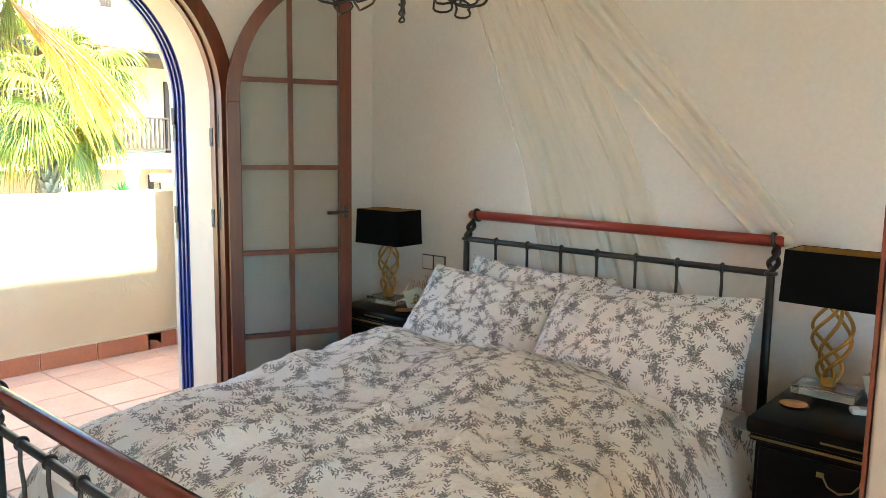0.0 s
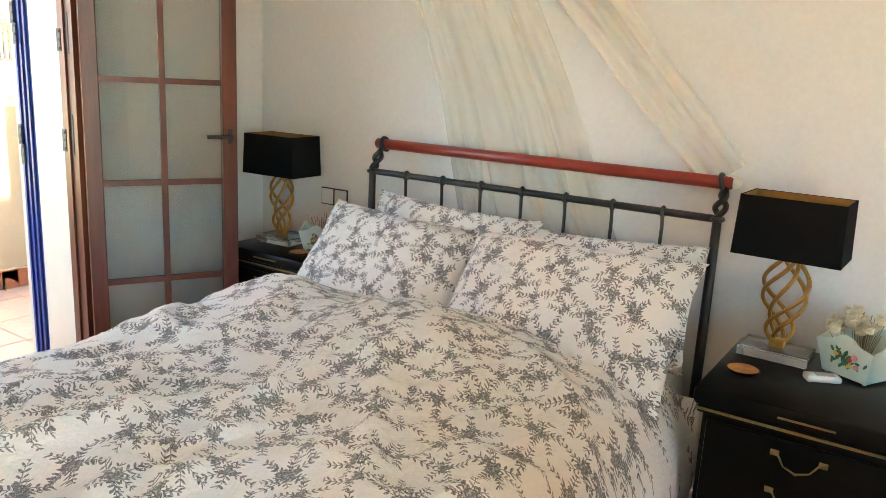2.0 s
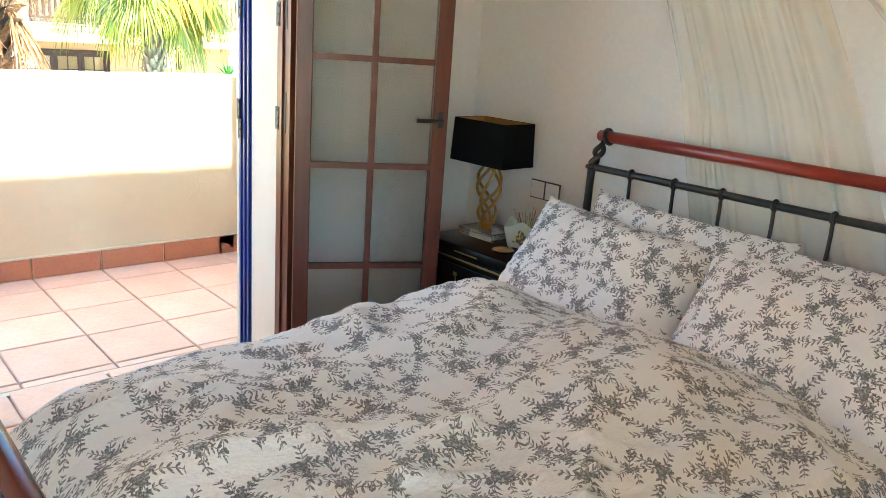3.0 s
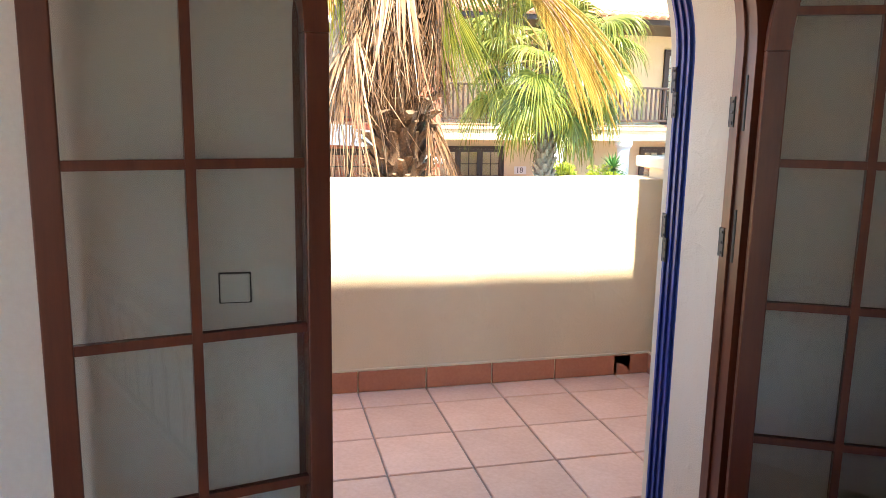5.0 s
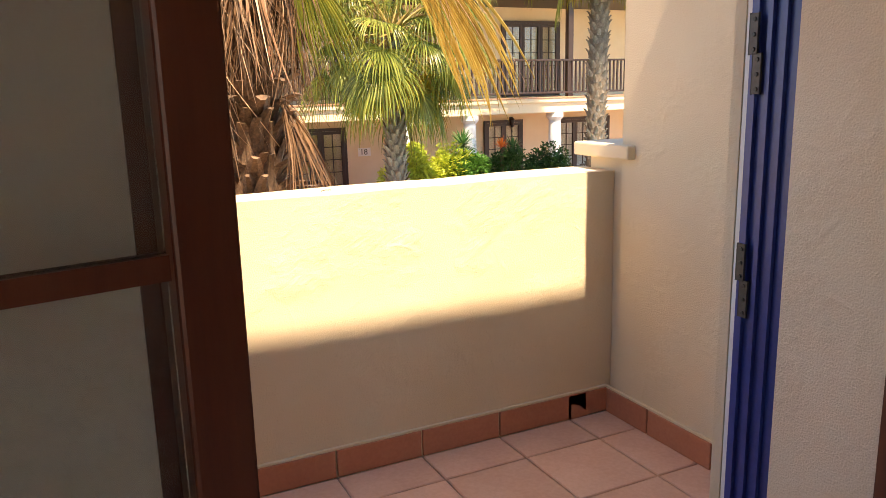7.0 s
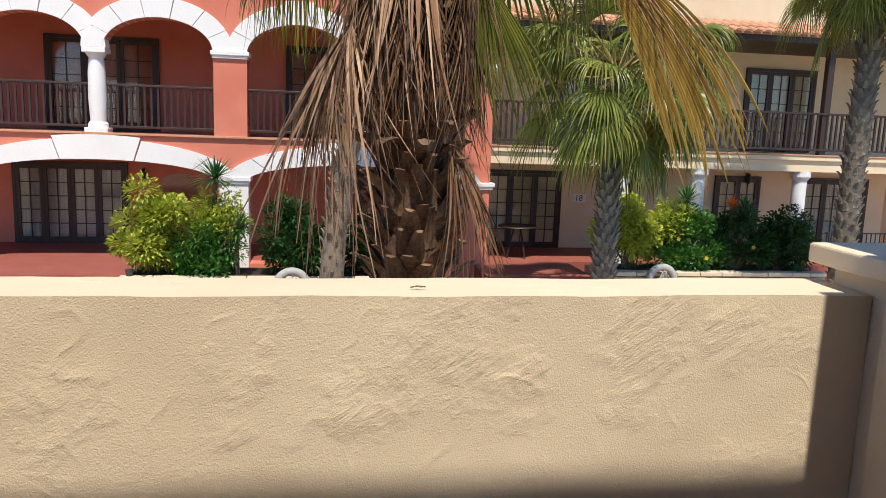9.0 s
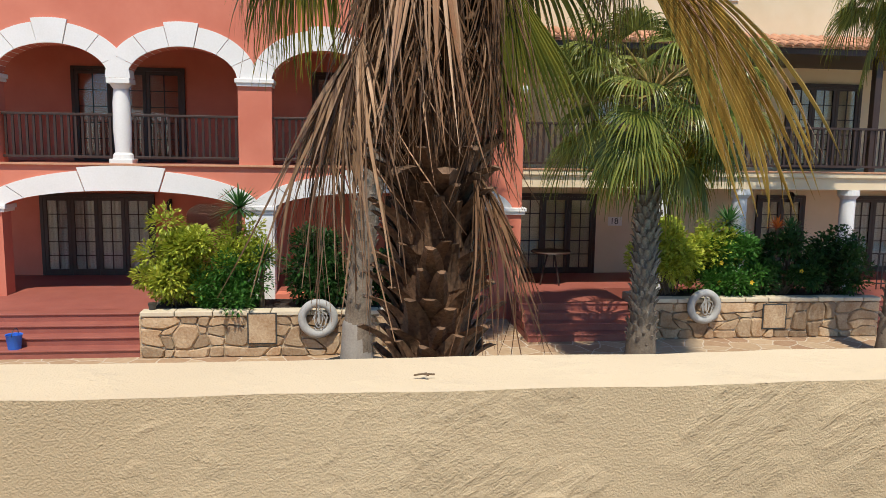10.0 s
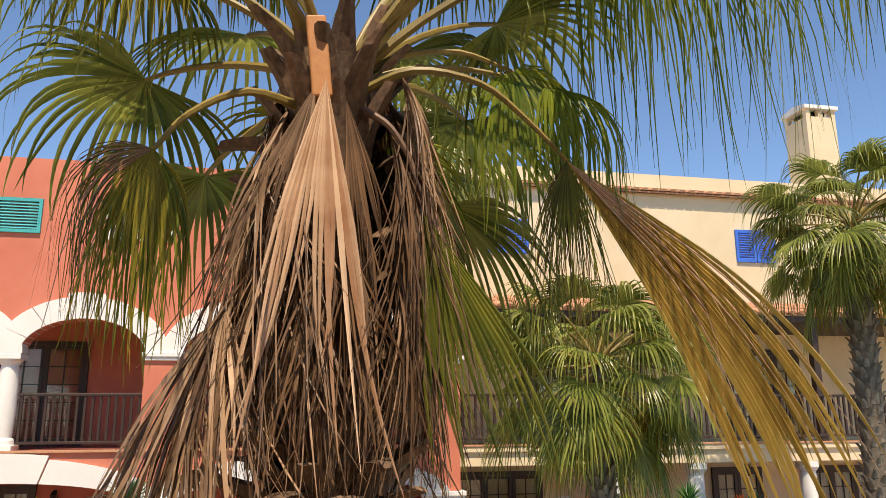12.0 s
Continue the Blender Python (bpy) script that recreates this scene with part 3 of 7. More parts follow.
# ---- fabrics with a grey floral print
def floral(name, scale):
    """White cotton printed with grey sprigs: leaves and blossoms scattered on cells, each sprig turned its own way."""
    m, t, p = tree_of(name)
    co = t.nodes.new("ShaderNodeTexCoord")
    wob = t.nodes.new("ShaderNodeTexNoise")
    wob.inputs["Scale"].default_value, wob.inputs["Detail"].default_value = 30, 3
    t.links.new(co.outputs["Object"], wob.inputs["Vector"])
    shift = t.nodes.new("ShaderNodeVectorMath")
    shift.operation = "MULTIPLY_ADD"
    t.links.new(wob.outputs["Color"], shift.inputs[0])
    shift.inputs[1].default_value = (0.01, 0.01, 0)
    t.links.new(co.outputs["Object"], shift.inputs[2])
    def math_node(kind, a, b=None, c=None):
        n = t.nodes.new("ShaderNodeMath")
        n.operation = kind
        for sock, v in zip(n.inputs, (a, b, c)):
            if isinstance(v, (int, float)):
                sock.default_value = v
            elif v is not None:
                t.links.new(v, sock)
        return n.outputs[0]

    def ellipse(vec, x, y, deg, a, b):
        e = t.nodes.new("ShaderNodeMapping")
        e.vector_type = "TEXTURE"
        e.inputs["Location"].default_value, e.inputs["Rotation"].default_value, e.inputs["Scale"].default_value = (x, y, 0), (0, 0, radians(deg)), (a, b, 1)
        t.links.new(vec, e.inputs[0])
        ln = t.nodes.new("ShaderNodeVectorMath")
        ln.operation = "LENGTH"
        t.links.new(e.outputs[0], ln.inputs[0])
        return ln.outputs["Value"]

    def twig(vec, deg, reach, bow, step):
        """A bowed stem with a pair of leaves at every step."""
        e = t.nodes.new("ShaderNodeMapping")
        e.vector_type = "TEXTURE"
        e.inputs["Rotation"].default_value = (0, 0, radians(deg))
        t.links.new(vec, e.inputs[0])
        sp = t.nodes.new("ShaderNodeSeparateXYZ")
        t.links.new(e.outputs[0], sp.inputs[0])
        x = sp.outputs[0]
        y = math_node("ABSOLUTE", math_node("MULTIPLY_ADD", math_node("MULTIPLY", x, x), bow, sp.outputs[1]))
        cb = t.nodes.new("ShaderNodeCombineXYZ")
        t.links.new(math_node("FLOORED_MODULO", x, step), cb.inputs[0])
        t.links.new(y, cb.inputs[1])
        leafy = ellipse(cb.outputs[0], step * 0.55, 0.045, 48, 0.054, 0.0185)
        shape = math_node("MINIMUM", leafy, math_node("MULTIPLY", y, 130.0))
        inside = math_node("COMPARE", x, reach / 2 + 0.04, reach / 2)
        return math_node("ADD", shape, math_node("MULTIPLY_ADD", inside, -9.0, 9.0))

    kinds = (((5, 0.5, 0.5), (68, 0.34, -0.7), (150, 0.5, -0.5), (212, 0.36, 0.6), (285, 0.44, 0.5)), ((35, 0.42, -0.6), (112, 0.46, 0.5), (182, 0.4, 0.5), (248, 0.46, -0.4), (325, 0.36, 0.6)))
    layers = []
    for k, (sc, off) in enumerate(((scale, (0, 0, 0)), (scale * 1.2, (3.7, 1.3, 0)))):
        mp = t.nodes.new("ShaderNodeMapping")
        mp.inputs["Location"].default_value, mp.inputs["Scale"].default_value = off, (sc, sc, sc)
        t.links.new(shift.outputs[0], mp.inputs[0])
        vo = t.nodes.new("ShaderNodeTexVoronoi")
        vo.voronoi_dimensions = "2D"
        vo.inputs["Scale"].default_value, vo.inputs["Randomness"].default_value = 1.0, 0.55
        t.links.new(mp.outputs[0], vo.inputs["Vector"])
        loc = t.nodes.new("ShaderNodeVectorMath")
        loc.operation = "SUBTRACT"
        t.links.new(mp.outputs[0], loc.inputs[0])
        t.links.new(vo.outputs["Position"], loc.inputs[1])
        flat = t.nodes.new("ShaderNodeVectorMath")
        flat.operation = "MULTIPLY"
        t.links.new(loc.outputs[0], flat.inputs[0])
        flat.inputs[1].default_value = (1, 1, 0)
        sep = t.nodes.new("ShaderNodeSeparateColor")
        t.links.new(vo.outputs["Color"], sep.inputs[0])
        ang = t.nodes.new("ShaderNodeMath")
        ang.operation = "MULTIPLY"
        t.links.new(sep.outputs[0], ang.inputs[0])
        ang.inputs[1].default_value = 6.283
        rot = t.nodes.new("ShaderNodeVectorRotate")
        rot.rotation_type = "Z_AXIS"
        t.links.new(flat.outputs[0], rot.inputs["Vector"])
        t.links.new(ang.outputs[0], rot.inputs["Angle"])
        best = ellipse(rot.outputs[0], 0.0, 0.0, 20, 0.10, 0.075)
        for x, y in ((0.1, 0.06), (-0.09, 0.07), (0.02, -0.1)):
            best = math_node("MINIMUM", best, ellipse(rot.outputs[0], x, y, 400 * x, 0.062, 0.046))
        for deg, reach, bow in kinds[k]:
            best = math_node("MINIMUM", best, twig(rot.outputs[0], deg, reach, bow, 0.1))
        layers.append(ramp(t, best, [(0.0, (0.85, 0.85, 0.85)), (0.6, (0.78, 0.78, 0.78)), (0.9, (1, 1, 1)), (1.04, (0, 0, 0))]))
    ink = mix(t, 1.0, layers[0], layers[1], "LIGHTEN")
    hatch = tex(t, "Noise", 210.0, (1, 1, 1), detail=2)
    ink = mix(t, 1.0, ink, ramp(t, hatch.outputs[0], [(0.36, (0.5, 0.5, 0.5)), (0.5, (1, 1, 1))]), "MULTIPLY")
    col = mix(t, ink, (0.82, 0.80, 0.77), (0.05, 0.053, 0.062))
    t.links.new(col, p.inputs["Base Color"])
    p.inputs["Roughness"].default_value, p.inputs["Specular IOR Level"].default_value, p.inputs["Sheen Weight"].default_value = 0.85, 0.25, 0.15
    crease = tex(t, "Noise", 14.0, (1, 0.5, 1), detail=6, rough=0.6)
    bump(t, p, crease.outputs[0], 0.85, 0.035)
    bump(t, p, tex(t, "Noise", 900, detail=1).outputs[0], 0.1, 0.001)
    return m


M_PRINT = floral("floral_cotton", 7.8)
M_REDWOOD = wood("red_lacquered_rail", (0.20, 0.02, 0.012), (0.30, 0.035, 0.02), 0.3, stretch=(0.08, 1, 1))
# the head rail's red in a darker, glossier copy for the foot rail
M_REDWOODDARKER = wood("red_lacquered_rail_darker", (0.09, 0.014, 0.008), (0.15, 0.025, 0.014), 0.22, stretch=(0.08, 1, 1))

# ---- bed
XA, XB, YH, YF = -3.16, -1.783, 3.517, 1.505
bed = thing("bed", None, None, "black wrought iron bed with red wooden rails", "bed")
part("mattress", Shape().box(XA + 0.02, YF + 0.05, 0.3, XB - 0.02, YH - 0.03, 0.52, 0.05), M_SWITCH, bed, "white mattress", smooth=True)
for x in (XA, XB):
    part("side_rail", Shape().box(x - 0.012, YF, 0.24, x + 0.012, YH, 0.32, 0.003), M_BLACKIRON, bed)


def twist(x, y0, z0, y1, z1, phase):
    """Two iron strands wound round one another from a post's end up to the rail."""
    s = Shape()
    for q in (0, math.pi):
        pts = []
        for k in range(25):
            u = k / 24
            a = q + phase + u * 4.5 * math.pi / 2
            r = 0.016 * math.sin(math.pi * min(1, u * 1.1 + 0.08))
            pts.append((x + r * math.cos(a), y0 + (y1 - y0) * u + r * math.sin(a), z0 + (z1 - z0) * u))
        s.tube(pts, 0.0095, 8)
    return s


def bed_end(y, y_rail, z_bar, z_rail, mat, xa, xb, rr):
    head = y > 3
    for x in (xa, xb):
        post_part = part("post", Shape().tube([(x, y, 0.0), (x, y, z_bar * 0.6), (x, y, z_bar + 0.012)], [0.017, 0.016, 0.014], 10), M_BLACKIRON, bed, smooth=True)
        part("twisted_finial", twist(x, y, z_bar, y_rail, z_rail, 0 if x == xa else 1.2), M_BLACKIRON, post_part, smooth=True)
        part("collar", Shape().torus((x, y, z_bar), (0, 0, 1), 0.016, 0.008), M_BLACKIRON, post_part, smooth=True)
        sx = -1 if x == xa else 1
        part("rail_clasp", Shape().torus((x + 0.012 * -sx, y_rail, z_rail), (1, 0, 0.3), rr + 0.004, 0.008), M_BLACKIRON, post_part, smooth=True)
    part("top_rail", Shape().tube([(xa - 0.03, y_rail, z_rail), (xa - 0.025, y_rail, z_rail), (xb + 0.01, y_rail, z_rail), (xb + 0.02, y_rail, z_rail)], [rr * 0.8, rr, rr, rr * 0.8], 18), mat, bed, "red lacquered wooden rail", smooth=True)
    part("cross_bar", Shape().tube([(xa, y, z_bar), (xb, y, z_bar)], 0.0125, 10), M_BLACKIRON, bed, smooth=True)
    part("lower_bar", Shape().tube([(xa, y, 0.28), (xb, y, 0.28)], 0.011, 10), M_BLACKIRON, bed, smooth=True)
    for k in range(1, 8):
        x = xa + (xb - xa) * k / 8
        sp = part("spindle", Shape().tube([(x, y, 0.28), (x, y, z_bar - 0.12), (x + 0.004, y - 0.008, z_bar - 0.05), (x, y - 0.004, z_bar)], 0.0062, 8), M_BLACKIRON, bed, smooth=True)
        part("collar", Shape().torus((x, y, z_bar), (1, 0, 0), 0.0145, 0.0065, 16, 6), M_BLACKIRON, sp, smooth=True)


bed_end(YH, 3.58, 0.998, 1.106, M_REDWOOD, XA, XB, 0.021)
bed_end(YF - 0.002, YF - 0.004, 0.625, 0.728, M_REDWOODDARKER, -3.215, XB, 0.025)


def soft(d, r, k=2.4):
    u = min(1.0, max(0.0, d / r))
    return (1 - (1 - u) ** k) ** (1 / k)


def duvet_shape():
    """The quilt: a puffed sheet that rolls over the mattress edges, with long soft folds."""
    s = Shape()
    nx, ny = 150, 190
    x0, x1, y0, y1 = -3.285, -1.70, 1.55, 3.22
    for j in range(ny + 1):
        v = j / ny
        for i in range(nx + 1):
            u = i / nx
            uu = 0.5 - 0.5 * math.cos(math.pi * u)
            uu = 0.55 * uu + 0.45 * u
            x, y = x0 + (x1 - x0) * uu, y0 + (y1 - y0) * v
            e = soft(x - x0, 0.19) * soft(x1 - x, 0.24) * soft(y - y0, 0.22) ** 0.8
            back = soft(y1 - y, 0.16)
            puff = 0.055 * math.sin(math.pi * uu) ** 0.7 * math.sin(math.pi * min(1, v * 1.05)) ** 0.6
            puff += 0.05 * math.exp(-((y - 2.85) / 0.28) ** 2) * (0.6 + 0.6 * math.sin(math.pi * uu))
            z = 0.2 + 0.36 * e + puff * e
            w1 = noise.noise(Vector((x * 2.1 + y * 1.1, y * 1.3 - x * 0.4, 0.3)))
            w2 = noise.noise(Vector((x * 5.5 - y * 3.2, y * 2.4 + x * 1.1, 2.1)))
            w3 = noise.noise(Vector((x * 15 + y * 7, y * 6 - x * 4, 5.2)))
            ridge = (1 - abs(noise.noise(Vector((x * 3.4 + y * 2.4, y * 1.2 - x * 1.0, 7.7))))) ** 5
            ridge2 = (1 - abs(noise.noise(Vector((x * 6.5 - y * 4.0, y * 2.6 + x * 2.0, 3.7))))) ** 6
            z += (0.03 * w1 + 0.018 * w2 + 0.008 * w3 + (0.034 * ridge + 0.02 * ridge2) * e * e) * (0.35 + 0.65 * e)
            hang = 1 - e
            x += (0.02 * noise.noise(Vector((y * 7, z * 5, 1.7)))) * hang
            y += (0.02 * noise.noise(Vector((x * 7, z * 5, 9.7)))) * hang
            z = 0.52 + (z - 0.52) * back if back < 1 else z
            s.v.append((x, y, z))
    n = nx + 1
    for j in range(ny):
        for i in range(nx):
            a = j * n + i
            s.f.append((a, a + 1, a + n + 1, a + n))
    return s


duvet = thing("duvet", duvet_shape(), M_PRINT, "crumpled white duvet with a grey floral print on the bed", "duvet", smooth=True)
sol = duvet.modifiers.new("thickness", "SOLIDIFY")
sol.thickness, sol.offset = 0.02, -1


def pillow_shape(a, b, t, seed, ruffle):
    s = Shape()
    n = 40
    def pt(u, v, side):
        e = (max(0, 1 - abs(u) ** 3.2) * max(0, 1 - abs(v) ** 3.2)) ** 0.55
        x, y = a * u * (1 - 0.06 * (1 - v * v) * abs(u) ** 4), b * v * (1 - 0.09 * (1 - u * u) * abs(v) ** 4)
        w = noise.noise(Vector((u * 2.3 + seed, v * 2.1, side))) * 0.018 + noise.noise(Vector((u * 7 + seed, v * 3, side * 2))) * 0.007
        fold = 0.012 * (1 - abs(noise.noise(Vector((u * 3 + v * 2 + seed, v * 2 - u, 4))))) ** 5
        edge = (max(abs(u), abs(v)) > 0.93) * ruffle * math.sin((u - v) * 38 + seed) * 0.006
        return (x, y, side * (t * e + (w + fold) * e) + edge)
    for side in (1, -1):
        base = len(s.v)
        for j in range(n + 1):
            for i in range(n + 1):
                u, v = math.sin(math.pi * (i / n - 0.5)), math.sin(math.pi * (j / n - 0.5))
                s.v.append(pt(u, v, side))
        for j in range(n):
            for i in range(n):
                q = base + j * (n + 1) + i
                s.f.append((q, q + 1, q + n + 2, q + n + 1) if side > 0 else (q, q + n + 1, q + n + 2, q + 1))
    return s


def pillow(x, y, z, rx, ry, rz, a, b, t, seed):
    ob = thing("pillow", pillow_shape(a, b, t, seed, 1.0), M_PRINT, "plump white pillow with a grey floral print on the bed", "pillow", group="pillows on the bed", smooth=True)
    ob.matrix_world = pose(x, y, z, rx, ry, rz)
    return ob


pillow(-2.86, 3.22, 0.695, 50, 3, 2, 0.345, 0.235, 0.085, 1.0)
pillow(-2.14, 3.17, 0.70, 50, -2, -3, 0.40, 0.245, 0.09, 5.0)
pillow(-2.72, 3.37, 0.735, 62, 2, 0, 0.36, 0.215, 0.06, 9.0)
pillow(-2.14, 3.36, 0.725, 62, -2, 0, 0.37, 0.205, 0.06, 13.0)

# ---- nightstands
M_BLACKLAC = wood("black_lacquer", (0.002, 0.0017, 0.0015), (0.006, 0.0045, 0.004), 0.28, stretch=(0.1, 1, 1))
M_BLACKLAC.node_tree.nodes["Principled BSDF"].inputs["Specular IOR Level"].default_value = 0.1
M_GILT = surface("worn_gilt", (0.16, 0.11, 0.045), (0.30, 0.21, 0.09), 0.4, 8, 120, 0.15, metal=0.8)


def nightstand(x0, x1, y0, y1, top, label):
    cx = (x0 + x1) / 2
    st = thing("nightstand", None, None, label, "nightstand", group="nightstands beside the bed")
    part("body", Shape().box(x0 + 0.025, y0 + 0.025, 0.06, x1 - 0.025, y1, top - 0.05, 0.006), M_BLACKLAC, st)
    part("plinth", Shape().box(x0 + 0.01, y0 + 0.01, 0.0, x1 - 0.01, y1, 0.06, 0.006), M_BLACKLAC, st)
    part("top", Shape().box(x0, y0, top - 0.05, x1, y1, top, 0.014), M_BLACKLAC, st, "black top with a worn front edge", smooth=True)
    part("moulding", Shape().box(x0 + 0.012, y0 + 0.012, top - 0.072, x1 - 0.012, y1, top - 0.0505, 0.004), M_BLACKLAC, st)
    part("gilt_line", Shape().box(x0 + 0.01, y0 + 0.009, top - 0.064, x1 - 0.01, y0 + 0.0125, top - 0.057), M_GILT, st, "thin gilt line")
    part("worn_spot", Shape().box(cx - 0.06, y0 - 0.001, top - 0.03, cx + 0.07, y0 + 0.004, top - 0.024, 0.001), M_GILT, st, "worn pale patch")
    h = (top - 0.09 - 0.07) / 2
    for k in range(2):
        z0 = 0.075 + k * (h + 0.005)
        dr = part("drawer", Shape().box(x0 + 0.04, y0 + 0.012, z0, x1 - 0.04, y0 + 0.0245, z0 + h - 0.008, 0.004), M_BLACKLAC, st)
        for dz in ((0.62,) if k == 0 else (0.36, 0.78)):
            z = z0 + h * dz
            pull = Shape()
            pts = [(cx - 0.062, y0 + 0.008, z + 0.014), (cx - 0.045, y0 + 0.004, z + 0.006), (cx - 0.03, y0 - 0.008, z - 0.012), (cx, y0 - 0.016, z - 0.02), (cx + 0.03, y0 - 0.008, z - 0.012), (cx + 0.045, y0 + 0.004, z + 0.006), (cx + 0.062, y0 + 0.008, z + 0.014)]
            pull.tube(pts, [0.0015, 0.0026, 0.002, 0.0035, 0.002, 0.0026, 0.0015], 8)
            pull.box(cx - 0.066, y0 + 0.009, z + 0.002, cx - 0.045, y0 + 0.0125, z + 0.018, 0.002)
            pull.box(cx + 0.045, y0 + 0.009, z + 0.002, cx + 0.066, y0 + 0.0125, z + 0.018, 0.002)
            part("handle", pull, M_GILT, dr, "ornate brass drawer pull", smooth=True)
    return st


nightstand(-1.665, -1.13, 3.0, 3.52, 0.645, "black lacquered nightstand with worn brass pulls")
nightstand(-3.74, -3.25, 3.235, 3.65, 0.645, "black lacquered nightstand in the corner by the door")

# ---- bedside lamps
M_SHADE = surface("black_lampshade", (0.003, 0.003, 0.0035), (0.006, 0.006, 0.0065), 0.95, 6, 300, 0.1, spec=0.12)
M_LINING = surface("gold_lining", (0.35, 0.18, 0.04), (0.45, 0.25, 0.07), 0.45, 5, 80, 0.05, metal=0.5)
M_GOLD = surface("gold_leaf", (0.33, 0.17, 0.035), (0.52, 0.31, 0.09), 0.38, 14, 120, 0.25, metal=0.75)
M_ACRYLIC = glass("clear_acrylic", (0.93, 0.95, 0.94))
M_BULB = surface("bulb_white", (0.8, 0.8, 0.78), (0.85, 0.85, 0.83), 0.3, 5, 60, 0)


def hollow_rect(w, d, w2, d2, z0, z1, t):
    s = Shape()
    def ring(w, d, z):
        return [(-w, -d, z), (w, -d, z), (w, d, z), (-w, d, z)]
    o0, o1, i1, i0 = ring(w, d, z0), ring(w2, d2, z1), ring(w2 - t, d2 - t, z1), ring(w - t, d - t, z0)
    for r, q in ((o0, o1), (o1, i1), (i1, i0), (i0, o0)):
        for k in range(4):
            s.quad(r[k], r[(k + 1) % 4], q[(k + 1) % 4], q[k])
    return s


def lamp(x, y, z, rz, label):
    la = thing("table_lamp", None, None, label, "lamp", group="lamps on the nightstands")
    la.matrix_world = pose(x, y, z, 0, 0, rz)
    part("base", Shape().box(-0.095, -0.06, 0.001, 0.095, 0.06, 0.032, 0.003), M_ACRYLIC, la, "clear acrylic base slab").visible_shadow = False
    part("base_block", Shape().box(-0.02, -0.018, 0.0325, 0.02, 0.018, 0.058, 0.002), M_GOLD, la)
    for k, (ph, amp) in enumerate(((0, 0.064), (math.pi, 0.064), (0.9, 0.058), (math.pi + 0.9, 0.058), (2.0, 0.036))):
        pts = []
        for j in range(29):
            u = j / 28
            env = math.sin(math.pi * min(1, u * 0.93 + 0.035)) ** 0.55
            a = ph + u * math.pi * 1.55
            pts.append((amp * env * math.cos(a), 0.55 * amp * env * math.sin(a), 0.05 + 0.27 * u))
        part("gold_strand", Shape().tube(pts, 0.0062, 8), M_GOLD, la, smooth=True)
    sh = part("shade", hollow_rect(0.142, 0.09, 0.136, 0.085, 0.30, 0.468, 0.003), M_SHADE, la, "black rectangular fabric shade")
    part("lining", hollow_rect(0.1385, 0.0865, 0.1325, 0.0815, 0.302, 0.4665, 0.0015), M_LINING, sh, "gold inner lining")
    part("socket", Shape().tube([(0, 0, 0.31), (0, 0, 0.37)], 0.016, 10), M_BLACKIRON, la)
    part("bulb", Shape().ball((0, 0, 0.405), 0.028, 10), M_BULB, la, smooth=True)
    return la


lamp(-1.54, 3.385, 0.645, -2, "table lamp with interlaced gold strands and black shade")
lamp(-3.588, 3.43, 0.645, 2, "table lamp with interlaced gold strands and black shade")

# ---- painted flower boxes, coasters, remote
M_POT = surface("pale_green_glazed_box", (0.52, 0.60, 0.52), (0.62, 0.68, 0.60), 0.3, 4, 60, 0.03)
M_LEAFP = surface("painted_leaf_green", (0.03, 0.13, 0.04), (0.07, 0.22, 0.07), 0.4, 20, 90, 0)
M_ROSE = surface("painted_rose", (0.35, 0.03, 0.05), (0.5, 0.1, 0.1), 0.4, 20, 90, 0)
M_VIOLET = surface("painted_blue_flower", (0.05, 0.08, 0.3), (0.15, 0.2, 0.45), 0.4, 20, 90, 0)
M_PINK = surface("painted_pink", (0.55, 0.2, 0.22), (0.7, 0.35, 0.36), 0.4, 20, 90, 0)
M_YOLK = surface("painted_yellow", (0.6, 0.4, 0.06), (0.7, 0.5, 0.12), 0.4, 20, 90, 0)
M_STRAW = surface("dried_stems", (0.22, 0.13, 0.05), (0.36, 0.24, 0.11), 0.9, 9, 90, 0.2)
M_PETAL = surface("cream_petals", (0.66, 0.58, 0.40), (0.80, 0.74, 0.58), 0.8, 9, 90, 0.2)


